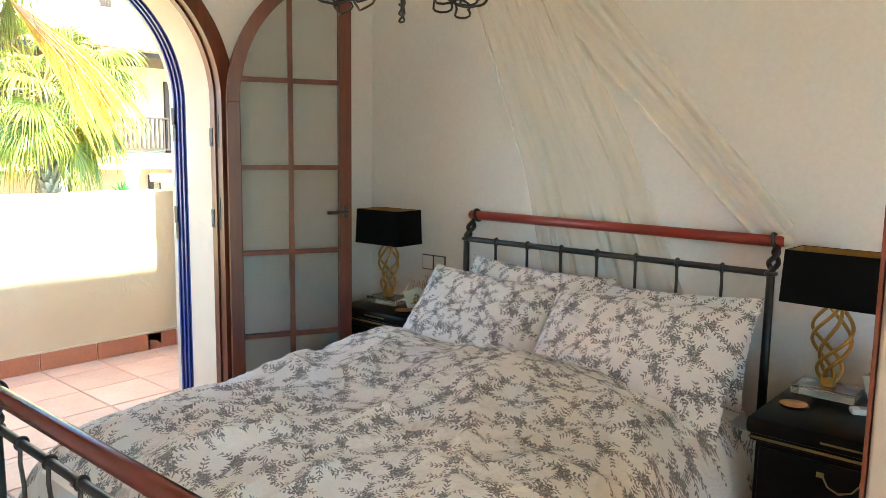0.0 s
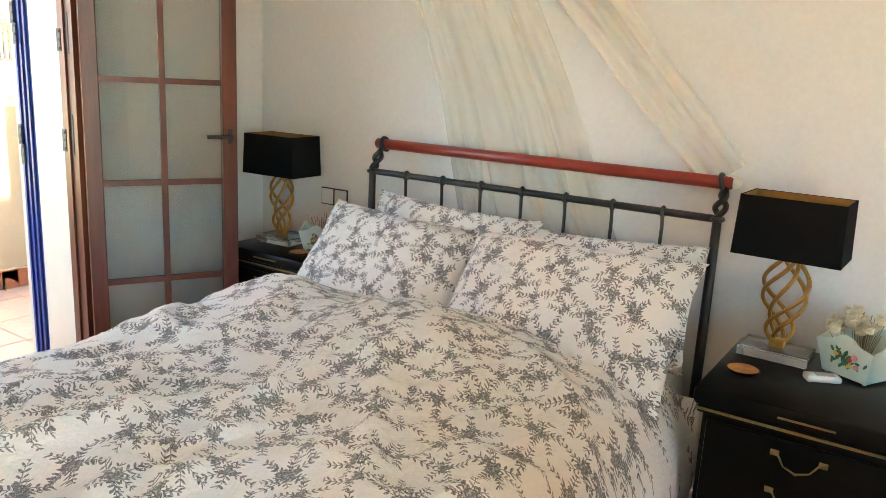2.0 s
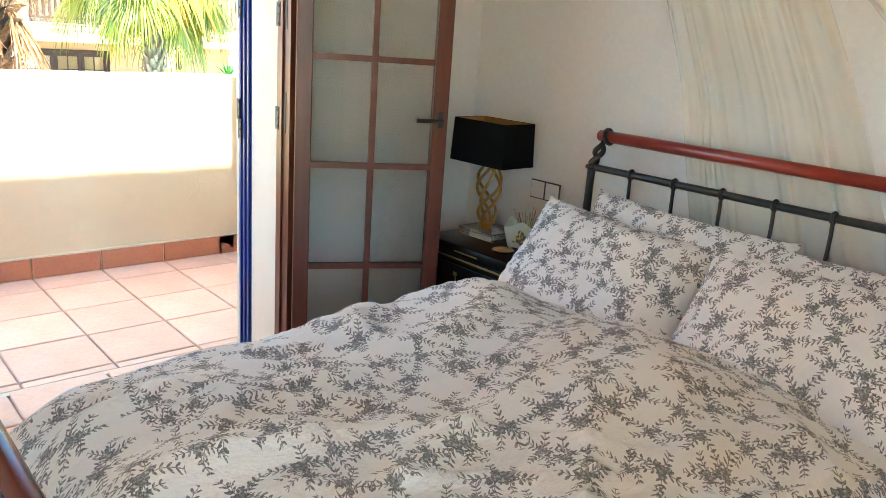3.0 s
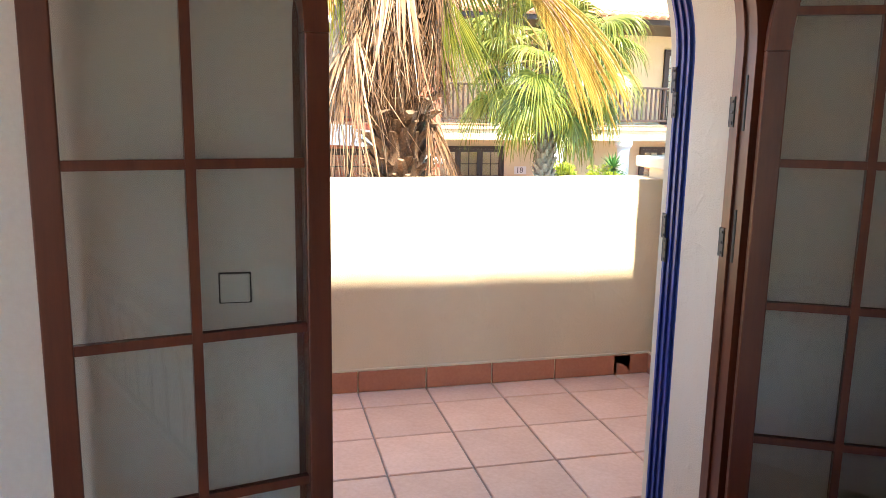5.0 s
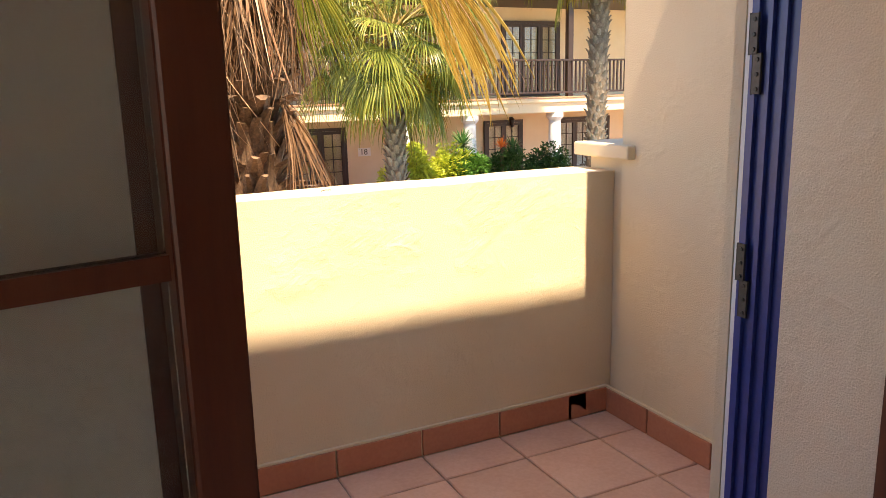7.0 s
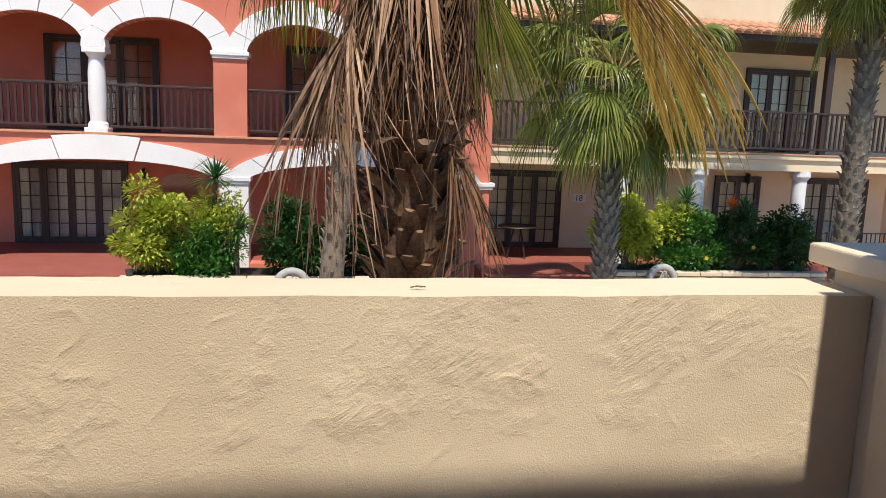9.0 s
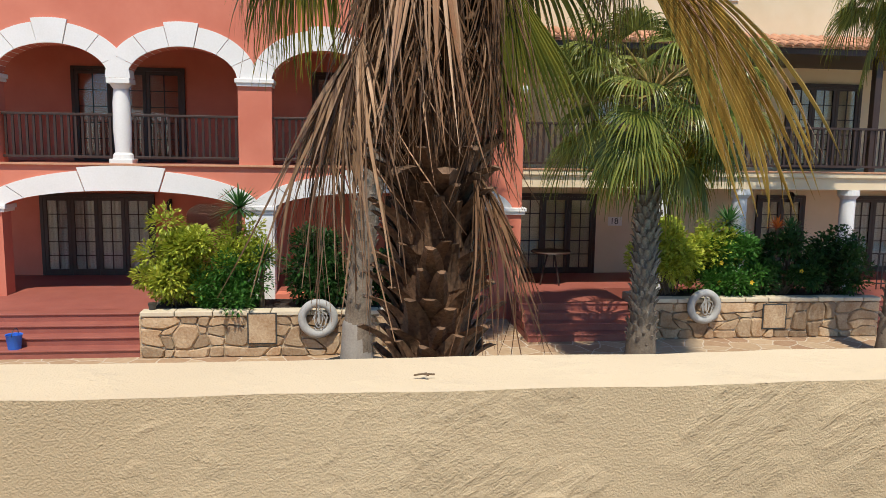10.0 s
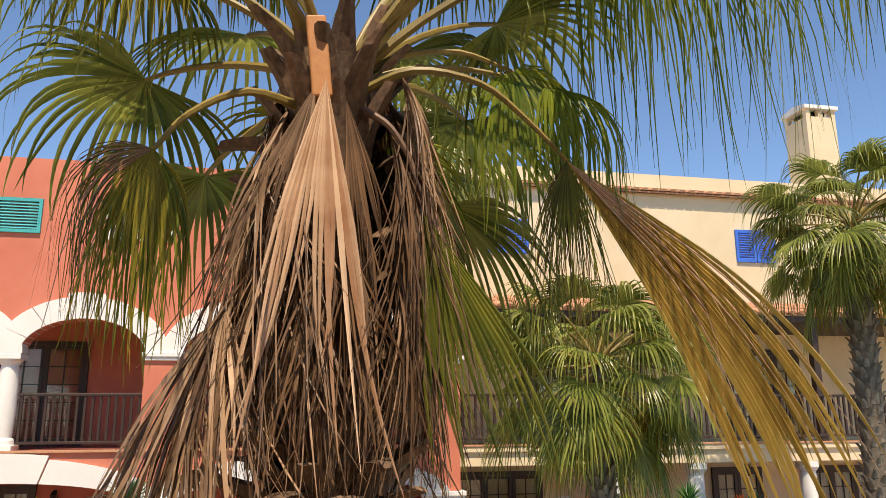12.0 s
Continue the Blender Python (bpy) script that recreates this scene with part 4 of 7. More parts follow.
def flower_box(x, y, z, rz, size, bloom, label):
    rnd = random.Random(int(bloom * 7) + 3)
    fb = thing("flower_box", None, None, label, "planter", group="painted flower boxes")
    fb.matrix_world = pose(x, y, z, 0, 0, rz)
    w0, w1, h = size * 0.36, size * 0.46, size * 0.68
    for k in range(4):
        n = 10
        low = [(-w0 + 2 * w0 * i / n, -w0, 0.008) for i in range(n + 1)]
        high = [(-w1 + 2 * w1 * i / n, -w1, h * (0.86 + 0.14 * math.cos((i / n - 0.5) * 5.2) + 0.04 * math.cos((i / n - 0.5) * 12.5))) for i in range(n + 1)]
        s = Shape()
        for i in range(n):
            s.quad(low[i], low[i + 1], high[i + 1], high[i])
            off = Vector((0, 0.006, 0))
            s.quad(Vector(low[i]) + off, Vector(high[i]) + off, Vector(high[i + 1]) + off, Vector(low[i + 1]) + off)
            s.quad(high[i], high[i + 1], Vector(high[i + 1]) + off, Vector(high[i]) + off)
        side = part("side_panel", s.moved(Matrix.Rotation(k * math.pi / 2, 4, "Z")), M_POT, fb)
        if k in (0, 3):
            tilt = math.atan2(w1 - w0, h)
            for q in range(46):
                a, r = rnd.uniform(0, 6.28), abs(rnd.gauss(0, 0.42))
                u, v = r * math.cos(a) * size * 0.42, h * 0.45 + r * math.sin(a) * size * 0.28
                if abs(v - h * 0.45) > h * 0.38 or abs(u) > size * 0.4:
                    continue
                yy = -(w0 + (w1 - w0) * v / h) - 0.002
                big = q < 9
                pet = Shape()
                R = size * (rnd.uniform(0.035, 0.055) if big else rnd.uniform(0.03, 0.05))
                ang = rnd.uniform(0, 3.14)
                m = 10
                pet.prism([(u + R * math.cos(t * 6.283 / m) * math.cos(ang) - (R if big else R * 0.42) * math.sin(t * 6.283 / m) * math.sin(ang), yy, v + R * math.cos(t * 6.283 / m) * math.sin(ang) + (R if big else R * 0.42) * math.sin(t * 6.283 / m) * math.cos(ang)) for t in range(m)], (0, -0.0006 - 0.0003 * (q % 4), 0))
                part("painted_flower" if big else "painted_leaf", pet.moved(Matrix.Rotation(k * math.pi / 2, 4, "Z")), (M_ROSE, M_VIOLET, M_PINK, M_YOLK)[q % 4] if big else M_LEAFP, side)
    part("bottom", Shape().box(-w0, -w0, 0.006, w0, w0, 0.014), M_POT, fb)
    for sx in (-1, 1):
        for sy in (-1, 1):
            part("foot", Shape().ball((sx * w0 * 0.85, sy * w0 * 0.85, 0.006), 0.007, 6), M_POT, fb)
    stems = Shape()
    for q in range(38):
        a, r = rnd.uniform(0, 6.28), rnd.uniform(0, 1)
        tip = (w1 * 1.15 * r * math.cos(a), w1 * 1.15 * r * math.sin(a), h * rnd.uniform(0.95, 1.38))
        stems.tube([(tip[0] * 0.3, tip[1] * 0.3, 0.02), (tip[0] * 0.75, tip[1] * 0.75, tip[2] * 0.75), tip], [0.0007, 0.0006, 0.0011], 4)
    part("dried_bunch", stems, M_STRAW, fb, "bunch of dried brown stems", kind="stuff")
    for q in range(int(bloom)):
        a, r = rnd.uniform(0, 6.28), rnd.uniform(0.1, 0.9) * w1
        c = Vector((r * math.cos(a) - 0.02, r * math.sin(a) - 0.035, h * rnd.uniform(1.08, 1.42)))
        fl = Shape().ball(c, 0.0155, 6, 0.75)
        for k in range(14):
            b = k * 2.4
            d = Vector((math.cos(b), math.sin(b), 0.3 + 0.1 * k)).normalized()
            rr = 0.0165 * (1 - k * 0.03)
            o = d.orthogonal().normalized()
            fl.quad(c, c + d * rr + o * rr * 0.7, c + d * rr * 1.5 + Vector((0, 0, 0.004)), c + d * rr - o * rr * 0.7)
        part("dried_flower", fl, M_PETAL, fb, "cream dried blossom", fix=False)
    return fb


flower_box(-1.325, 3.38, 0.645, -28, 0.18, 22, "pale painted flower box with dried cream blossoms")
flower_box(-3.385, 3.46, 0.645, 24, 0.16, 0, "small pale painted box with dried brown stems")
M_COASTER = surface("painted_coaster", (0.55, 0.36, 0.10), (0.35, 0.06, 0.03), 0.35, 22, 60, 0.02)
for x, y in ((-1.587, 3.195), (-3.383, 3.33)):
    co = thing("coaster", Shape().lathe([(0.042, 0), (0.044, 0.003), (0.044, 0.006), (0.040, 0.007)], (0, 0, 0), 28), M_BLACKLAC, "round yellow and red patterned coaster on the nightstand", "coaster", group="coasters", at=(x, y, 0.6455))
    part("painted_face", Shape().lathe([(0.041, 0.0072), (0.040, 0.0082)], (0, 0, 0), 28), M_COASTER, co)
rem = thing("remote_control", Shape().box(-0.045, -0.021, 0, 0.045, 0.021, 0.018, 0.006), M_SWITCH, "white remote control lying on the nightstand", "remote control", smooth=True)
part("keypad", Shape().box(-0.02, -0.014, 0.0182, 0.03, 0.014, 0.0192, 0.0004), surface("grey_keypad", (0.3, 0.3, 0.3), (0.4, 0.4, 0.4), 0.5), rem)
rem.matrix_world = pose(-1.40, 3.265, 0.6455, 0, 0, 28)

# ---- mosquito net hanging over the headboard
def net_material():
    m, t, p = tree_of("cream_net")
    t.nodes.remove(p)
    out = t.nodes["Material Output"]
    tr, tl, df = t.nodes.new("ShaderNodeBsdfTransparent"), t.nodes.new("ShaderNodeBsdfTranslucent"), t.nodes.new("ShaderNodeBsdfDiffuse")
    for n in (tl, df):
        n.inputs["Color"].default_value = (0.95, 0.90, 0.77, 1)
    a, b = t.nodes.new("ShaderNodeMixShader"), t.nodes.new("ShaderNodeMixShader")
    a.inputs[0].default_value = 0.7
    t.links.new(tl.outputs[0], a.inputs[1])
    t.links.new(df.outputs[0], a.inputs[2])
    b.inputs[0].default_value = 0.5
    t.links.new(tr.outputs[0], b.inputs[1])
    t.links.new(a.outputs[0], b.inputs[2])
    t.links.new(b.outputs[0], out.inputs["Surface"])
    return m


M_NET = net_material()
net = thing("mosquito_net", None, None, "cream mosquito net gathered above the headboard", "bed net")
HUB = Vector((-3.08, 3.36, 2.62))


def drape(name, ends, depth, folds, seed):
    """Netting that falls from the hub to a row of ends, in narrow folds."""
    s = Shape()
    n, m = 150, 30
    for j in range(m + 1):
        v = j / m
        for i in range(n + 1):
            u = i / n
            k = u * (len(ends) - 1)
            a, b = Vector(ends[int(min(k, len(ends) - 2))]), Vector(ends[int(min(k, len(ends) - 2)) + 1])
            end = a.lerp(b, k - int(min(k, len(ends) - 2)))
            p = HUB + Vector(((u - 0.5) * 0.34, -0.05 * math.sin(math.pi * u), 0))
            q = p.lerp(end, v)
            q.z -= depth * math.sin(math.pi * v) * 0.25
            fold_y = 0.45 * (1 - 0.6 * v) * (0.03 * math.sin(u * folds * 6.28 + seed + 1.5 * math.sin(u * 9)) + 0.016 * math.sin(u * folds * 1.7 * 6.28 + 1.0)) * (0.3 + 0.7 * v) + 0.03 * noise.noise(Vector((u * 5, v * 0.8, seed)))
            q.y = p.y + (end.y - p.y) * min(1.0, v * 1.6) + fold_y
            q.y = min(q.y, YN - 0.012 - 0.004 * math.sin(u * 60))
            s.v.append(tuple(q))
    for j in range(m):
        for i in range(n):
            a = j * (n + 1) + i
            s.f.append((a, a + 1, a + n + 2, a + n + 1))
    return part(name, s, M_NET, net, smooth=True, fix=False)


drape("straight_drop", [(-2.74, 3.642, 0.55), (-2.53, 3.642, 0.5), (-2.25, 3.642, 0.5), (-2.02, 3.642, 0.55)], 0.0, 9, 0.3)
drape("swag", [(-1.86, 3.61, 1.08), (-1.81, 3.605, 1.11), (-1.77, 3.60, 1.14), (-1.74, 3.595, 1.17)], 0.2, 3, 2.0)
part("tie", Shape().ball((-1.775, 3.6, 1.108), 0.035, 10, 0.7), surface("cream_cloth", (0.7, 0.64, 0.5), (0.78, 0.72, 0.6), 0.9), net, smooth=True)
part("hoop", Shape().torus((HUB.x, HUB.y, HUB.z), (0, 0, 1), 0.17, 0.008), M_SWITCH, net, smooth=True)
part("cord", Shape().tube([HUB, (HUB.x, HUB.y, 2.7)], 0.004, 6), M_SWITCH, net)

# ---- chandelier of curled iron
ch = thing("chandelier", None, None, "black wrought iron chandelier with curled scrolls", "chandelier")
CX, CY = -2.45, 2.34
part("stem", Shape().tube([(CX, CY, 1.95), (CX, CY, 2.7)], 0.008, 8), M_BLACKIRON, ch)
part("ceiling_cup", Shape().lathe([(0.05, 2.67), (0.05, 2.69), (0.02, 2.7)], (CX, CY, 0)), M_BLACKIRON, ch, smooth=True)
part("hub", Shape().ball((CX, CY, 1.96), 0.03, 10), M_BLACKIRON, ch, smooth=True)
for k in range(6):
    a = k * math.pi / 3 + 0.25
    dx, dy = math.cos(a), math.sin(a)
    pts = []
    for j in range(40):
        u = j / 39
        if u < 0.5:
            r, z = 0.02 + 0.24 * u * 2, 1.96 - 0.13 * math.sin(math.pi * u * 2 * 0.62)
        else:
            b = (u - 0.5) * 2 * 4.6 * math.pi / 2
            rr = 0.042 * (1 - 0.5 * (u - 0.5) * 2)
            r, z = 0.26 + rr * math.sin(b), 1.838 + 0.042 - rr * math.cos(b)
        pts.append((CX + dx * r, CY + dy * r, z))
    arm = part("scroll_arm", Shape().tube(pts, 0.0042, 6), M_BLACKIRON, ch, smooth=True)
    for rad, cr, cz in ((0.13, 0.033, 1.838), (0.2, 0.026, 1.822)):
        loop = [(CX + dx * (rad + cr * math.cos(q * 0.4)), CY + dy * (rad + cr * math.cos(q * 0.4)) + 0.012 * math.sin(q), cz + cr * math.sin(q * 0.4)) for q in range(17)]
        part("curl", Shape().tube(loop, 0.0035, 6), M_BLACKIRON, arm, smooth=True)
    part("candle_cup", Shape().lathe([(0.012, 1.9), (0.02, 1.915), (0.022, 1.93)], (CX + dx * 0.27, CY + dy * 0.27, 0), 12), M_BLACKIRON, arm, smooth=True)
# ---- courtyard: ground, pool, buildings opposite
G, F, B = -2.1, -20.3, -22.8    # ground level, front and back planes of the building opposite
PORCH, UP = -1.52, 1.1          # porch floor and upper floor levels
YS = 5.76                       # where the coral house meets the cream one


def paving():
    """Irregular flagstones with pale joints."""
    m, t, p = tree_of("flagstone_paving")
    warp = tex(t, "Noise", 1.5, detail=2)
    co = t.nodes.new("ShaderNodeTexCoord")
    add = t.nodes.new("ShaderNodeVectorMath")
    add.operation = "MULTIPLY_ADD"
    t.links.new(warp.outputs["Color"], add.inputs[0])
    add.inputs[1].default_value = (0.25, 0.25, 0)
    t.links.new(co.outputs["Object"], add.inputs[2])
    cells = []
    for feature in ("F1", "DISTANCE_TO_EDGE"):
        v = t.nodes.new("ShaderNodeTexVoronoi")
        v.feature, v.voronoi_dimensions = feature, "2D"
        v.inputs["Scale"].default_value, v.inputs["Randomness"].default_value = 2.3, 0.9
        t.links.new(add.outputs[0], v.inputs["Vector"])
        cells.append(v)
    sep = t.nodes.new("ShaderNodeSeparateColor")
    t.links.new(cells[0].outputs["Color"], sep.inputs[0])
    stone = ramp(t, sep.outputs[0], [(0.0, (0.27, 0.14, 0.07)), (0.5, (0.40, 0.26, 0.14)), (1.0, (0.50, 0.37, 0.23))])
    grain = tex(t, "Noise", 9.0, detail=6)
    stone = mix(t, 0.35, stone, ramp(t, grain.outputs[0], [(0.3, (0.30, 0.19, 0.11)), (0.7, (0.52, 0.39, 0.26))]))
    edge = ramp(t, cells[1].outputs["Distance"], [(0.01, (0, 0, 0)), (0.045, (1, 1, 1))])
    t.links.new(mix(t, edge, (0.56, 0.46, 0.34), stone), p.inputs["Base Color"])
    p.inputs["Roughness"].default_value = 0.85
    bump(t, p, edge, 0.4, 0.02)
    bump(t, p, grain.outputs[0], 0.2, 0.01)
    return m


M_PAVE = paving()
M_COPING = surface("pale_coping", (0.56, 0.49, 0.41), (0.66, 0.59, 0.50), 0.8, 2, 40, 0.1)
M_STEP = surface("red_step_tile", (0.27, 0.075, 0.055), (0.37, 0.12, 0.085), 0.55, 3, 40, 0.1, random_tint=0.15)
M_STONE = surface("rubble_stone", (0.36, 0.19, 0.085), (0.70, 0.53, 0.34), 0.9, 3.2, 24, 0.7, random_tint=0.5, dist=0.02)
M_MORTAR = surface("sandy_mortar", (0.42, 0.33, 0.22), (0.56, 0.46, 0.33), 0.95, 3, 50, 0.4)
M_STONECAP = surface("pale_stone_cap", (0.55, 0.45, 0.31), (0.66, 0.56, 0.41), 0.9, 3, 30, 0.4)
M_SOIL = surface("dark_soil", (0.02, 0.013, 0.009), (0.05, 0.033, 0.022), 0.95, 4, 40, 0.6)
M_ROOFTILE = surface("clay_roof_tile", (0.48, 0.22, 0.12), (0.64, 0.34, 0.20), 0.8, 3, 30, 0.2, random_tint=0.25)
M_SHUTBLUE = surface("blue_shutter_paint", (0.02, 0.12, 0.55), (0.035, 0.17, 0.65), 0.5, 3, 40, 0.05)
M_SHUTTEAL = surface("teal_shutter_paint", (0.02, 0.33, 0.33), (0.04, 0.42, 0.42), 0.5, 3, 40, 0.05)
M_CURTAIN = surface("pale_curtain", (0.55, 0.53, 0.48), (0.66, 0.64, 0.58), 0.9, 4, 30, 0.2, stretch=(1, 8, 0.3))
# near-black colour that stands for the shade inside doors and chimney caps
M_SHADEFILL = surface("painted_shade", (0.015, 0.013, 0.012), (0.03, 0.027, 0.024), 0.9)


def pool_material():
    m, t, p = tree_of("pool_mosaic")
    n = tex(t, "Noise", 1.2, (1, 1, 1), detail=3)
    fine = tex(t, "Noise", 5.0, (1, 0.6, 1), detail=5, rough=0.7)
    c = mix(t, 0.5, n.outputs[0], fine.outputs[0])
    t.links.new(ramp(t, c, [(0.3, (0.012, 0.36, 0.48)), (0.55, (0.02, 0.45, 0.58)), (0.75, (0.10, 0.60, 0.70))]), p.inputs["Base Color"])
    p.inputs["Roughness"].default_value = 0.5
    return m


def water_material():
    m, t, p = tree_of("pool_water")
    t.nodes.remove(p)
    out = t.nodes["Material Output"]
    gl, tr, mx, fr = t.nodes.new("ShaderNodeBsdfGlossy"), t.nodes.new("ShaderNodeBsdfTransparent"), t.nodes.new("ShaderNodeMixShader"), t.nodes.new("ShaderNodeFresnel")
    gl.inputs["Roughness"].default_value = 0.03
    tr.inputs["Color"].default_value = (0.86, 0.97, 0.98, 1)
    fr.inputs["IOR"].default_value = 1.33
    w = tex(t, "Noise", 3.0, (1, 0.7, 1), detail=4)
    b = t.nodes.new("ShaderNodeBump")
    b.inputs["Strength"].default_value, b.inputs["Distance"].default_value = 0.35, 0.05
    t.links.new(w.outputs[0], b.inputs["Height"])
    for n in (gl, fr):
        t.links.new(b.outputs[0], n.inputs["Normal"])
    t.links.new(fr.outputs[0], mx.inputs[0])
    t.links.new(tr.outputs[0], mx.inputs[1])
    t.links.new(gl.outputs[0], mx.inputs[2])
    t.links.new(mx.outputs[0], out.inputs["Surface"])
    return m


ground = Shape()
PX0, PX1, PY0, PY1 = -14.82, -10.6, 0.8, 24.0
for a in ((-300, -300, PX0, 300), (PX1, -300, 300, 300), (PX0, -300, PX1, PY0), (PX0, PY1, PX1, 300)):
    ground.quad((a[0], a[1], G), (a[2], a[1], G), (a[2], a[3], G), (a[0], a[3], G))
thing("ground", ground, M_PAVE, "sunlit irregular stone paving round the pool", "paving", kind="structure", fix=False)
basin = Shape().box(PX0 - 0.05, PY0 - 0.05, G - 1.3, PX1 + 0.05, PY1 + 0.05, G - 1.2)
for q in ((PX0 - 0.1, PY0 - 0.1, PX0, PY1 + 0.1), (PX1, PY0 - 0.1, PX1 + 0.1, PY1 + 0.1), (PX0, PY0 - 0.1, PX1, PY0), (PX0, PY1, PX1, PY1 + 0.1)):
    basin.box(q[0], q[1], G - 1.2, q[2], q[3], G - 0.005)
thing("pool_basin", basin, pool_material(), "turquoise mosaic swimming pool basin", "pool", kind="structure")
water = thing("water", Shape().quad((PX0, PY0, G - 0.09), (PX1, PY0, G - 0.09), (PX1, PY1, G - 0.09), (PX0, PY1, G - 0.09)), water_material(), "clear blue pool water", "water", kind="structure", fix=False)
water.visible_shadow = False
coping = thing("pool_coping", Shape().box(PX0 - 0.52, PY0 - 0.52, G, PX0 + 0.04, PY0 - 0.02, G + 0.02), M_COPING, "pale stone coping along the pool edge", "coping", kind="structure")
for k in range(23):
    part("slab", Shape().box(PX0 - 0.52, PY0 - 0.018 + k, G, PX0 + 0.04, PY0 + 0.979 + k, G + 0.03, 0.005), M_COPING, coping)
for k in range(4):
    part("slab", Shape().box(PX0 + 0.05 + k, PY0 - 0.52, G, PX0 + 1.04 + k, PY0 + 0.03, G + 0.03, 0.008), M_COPING, coping)

lad = thing("pool_ladder", None, None, "chrome pool ladder standing at the pool edge", "ladder")
for x in (-14.12, -13.55):
    pts = [(x, 0.26, G + 0.02), (x, 0.16, G + 0.3), (x, 0.02, G + 0.66)]
    for k in range(9):
        a = math.pi * (1.1 - 1.05 * k / 8)
        pts.append((x, 0.06 + 0.1 * math.cos(a), G + 0.74 + 0.1 * math.sin(a)))
    pts += [(x, 0.45, G + 0.42), (x, 0.88, G - 0.05), (x, 0.9, G - 0.7)]
    rail_part = part("rail", Shape().tube(pts, 0.022, 10), M_STEEL, lad, smooth=True)
    part("foot_flange", Shape().lathe([(0.05, 0), (0.045, 0.02), (0.025, 0.03)], (x, 0.265, G + 0.03), 14), M_STEEL, rail_part, smooth=True)
for z in (-0.25, -0.5):
    part("tread", Shape().box(-14.1, 0.87, G + z, -13.57, 0.94, G + z + 0.03, 0.005), M_STEEL, lad)

# ---- building pieces


def band(c, h, spring, rise, width, x, parent, pieces, off=0.0, key=True):
    """White arch band in separate stones."""
    for k in range(pieces):
        a0, a1 = math.pi * (1 - k / pieces), math.pi * (1 - (k + 1) / pieces)
        a0, a1 = a0 - 0.006, a1 + 0.006
        n = 6
        s = Shape()
        mid = key and k == pieces // 2
        o = width + (0.07 if mid else 0)
        xf = x + off + (0.055 if mid else 0.035)
        ring = []
        for j in range(n + 1):
            a = a0 + (a1 - a0) * j / n
            ring.append(((c + (h + o) * math.cos(a), spring + (rise + o) * math.sin(a)), (c + h * math.cos(a), spring + rise * math.sin(a))))
        for (o1, i1), (o2, i2) in zip(ring, ring[1:]):
            s.quad((xf, *o1), (xf, *o2), (xf, *i2), (xf, *i1))
            s.quad((x - 0.3, *o1), (x - 0.3, *o2), (xf, *o2), (xf, *o1))
            s.quad((x - 0.405, *i1), (x - 0.405, *i2), (xf, *i2), (xf, *i1))
        for o1, i1 in (ring[0], ring[-1]):
            s.quad((x - 0.3, *o1), (xf, *o1), (xf, *i1), (x - 0.3, *i1))
        part("voussoir", s, M_WHITE, parent)


def cap(y0, y1, z, parent, x=None):
    x = F if x is None else x
    part("capital", Shape().box(x - 0.46, y0 - 0.05, z, x + 0.05, y1 + 0.05, z + 0.06, 0.01).box(x - 0.48, y0 - 0.08, z + 0.06, x + 0.08, y1 + 0.08, z + 0.15, 0.015), M_WHITE, parent, "white moulded capital")


def railing(x, y0, y1, z, height, label, step=0.125):
    r = thing("balcony_railing", None, None, label, "railing", group="wooden balcony railings")
    part("top_rail", Shape().box(x - 0.04, y0, z + height - 0.05, x + 0.04, y1, z + height, 0.008), M_DARKWOOD, r)
    part("bottom_rail", Shape().box(x - 0.03, y0, z + 0.09, x + 0.03, y1, z + 0.14, 0.006), M_DARKWOOD, r)
    n = max(2, int((y1 - y0) / step))
    me = Shape().box(-0.018, -0.022, 0, 0.018, 0.022, height - 0.19).mesh("baluster", M_DARKWOOD)
    for k in range(n):
        b = part("baluster", me, None, r)
        b.location = (x, y0 + (y1 - y0) * (k + 0.5) / n, z + 0.14)
    return r


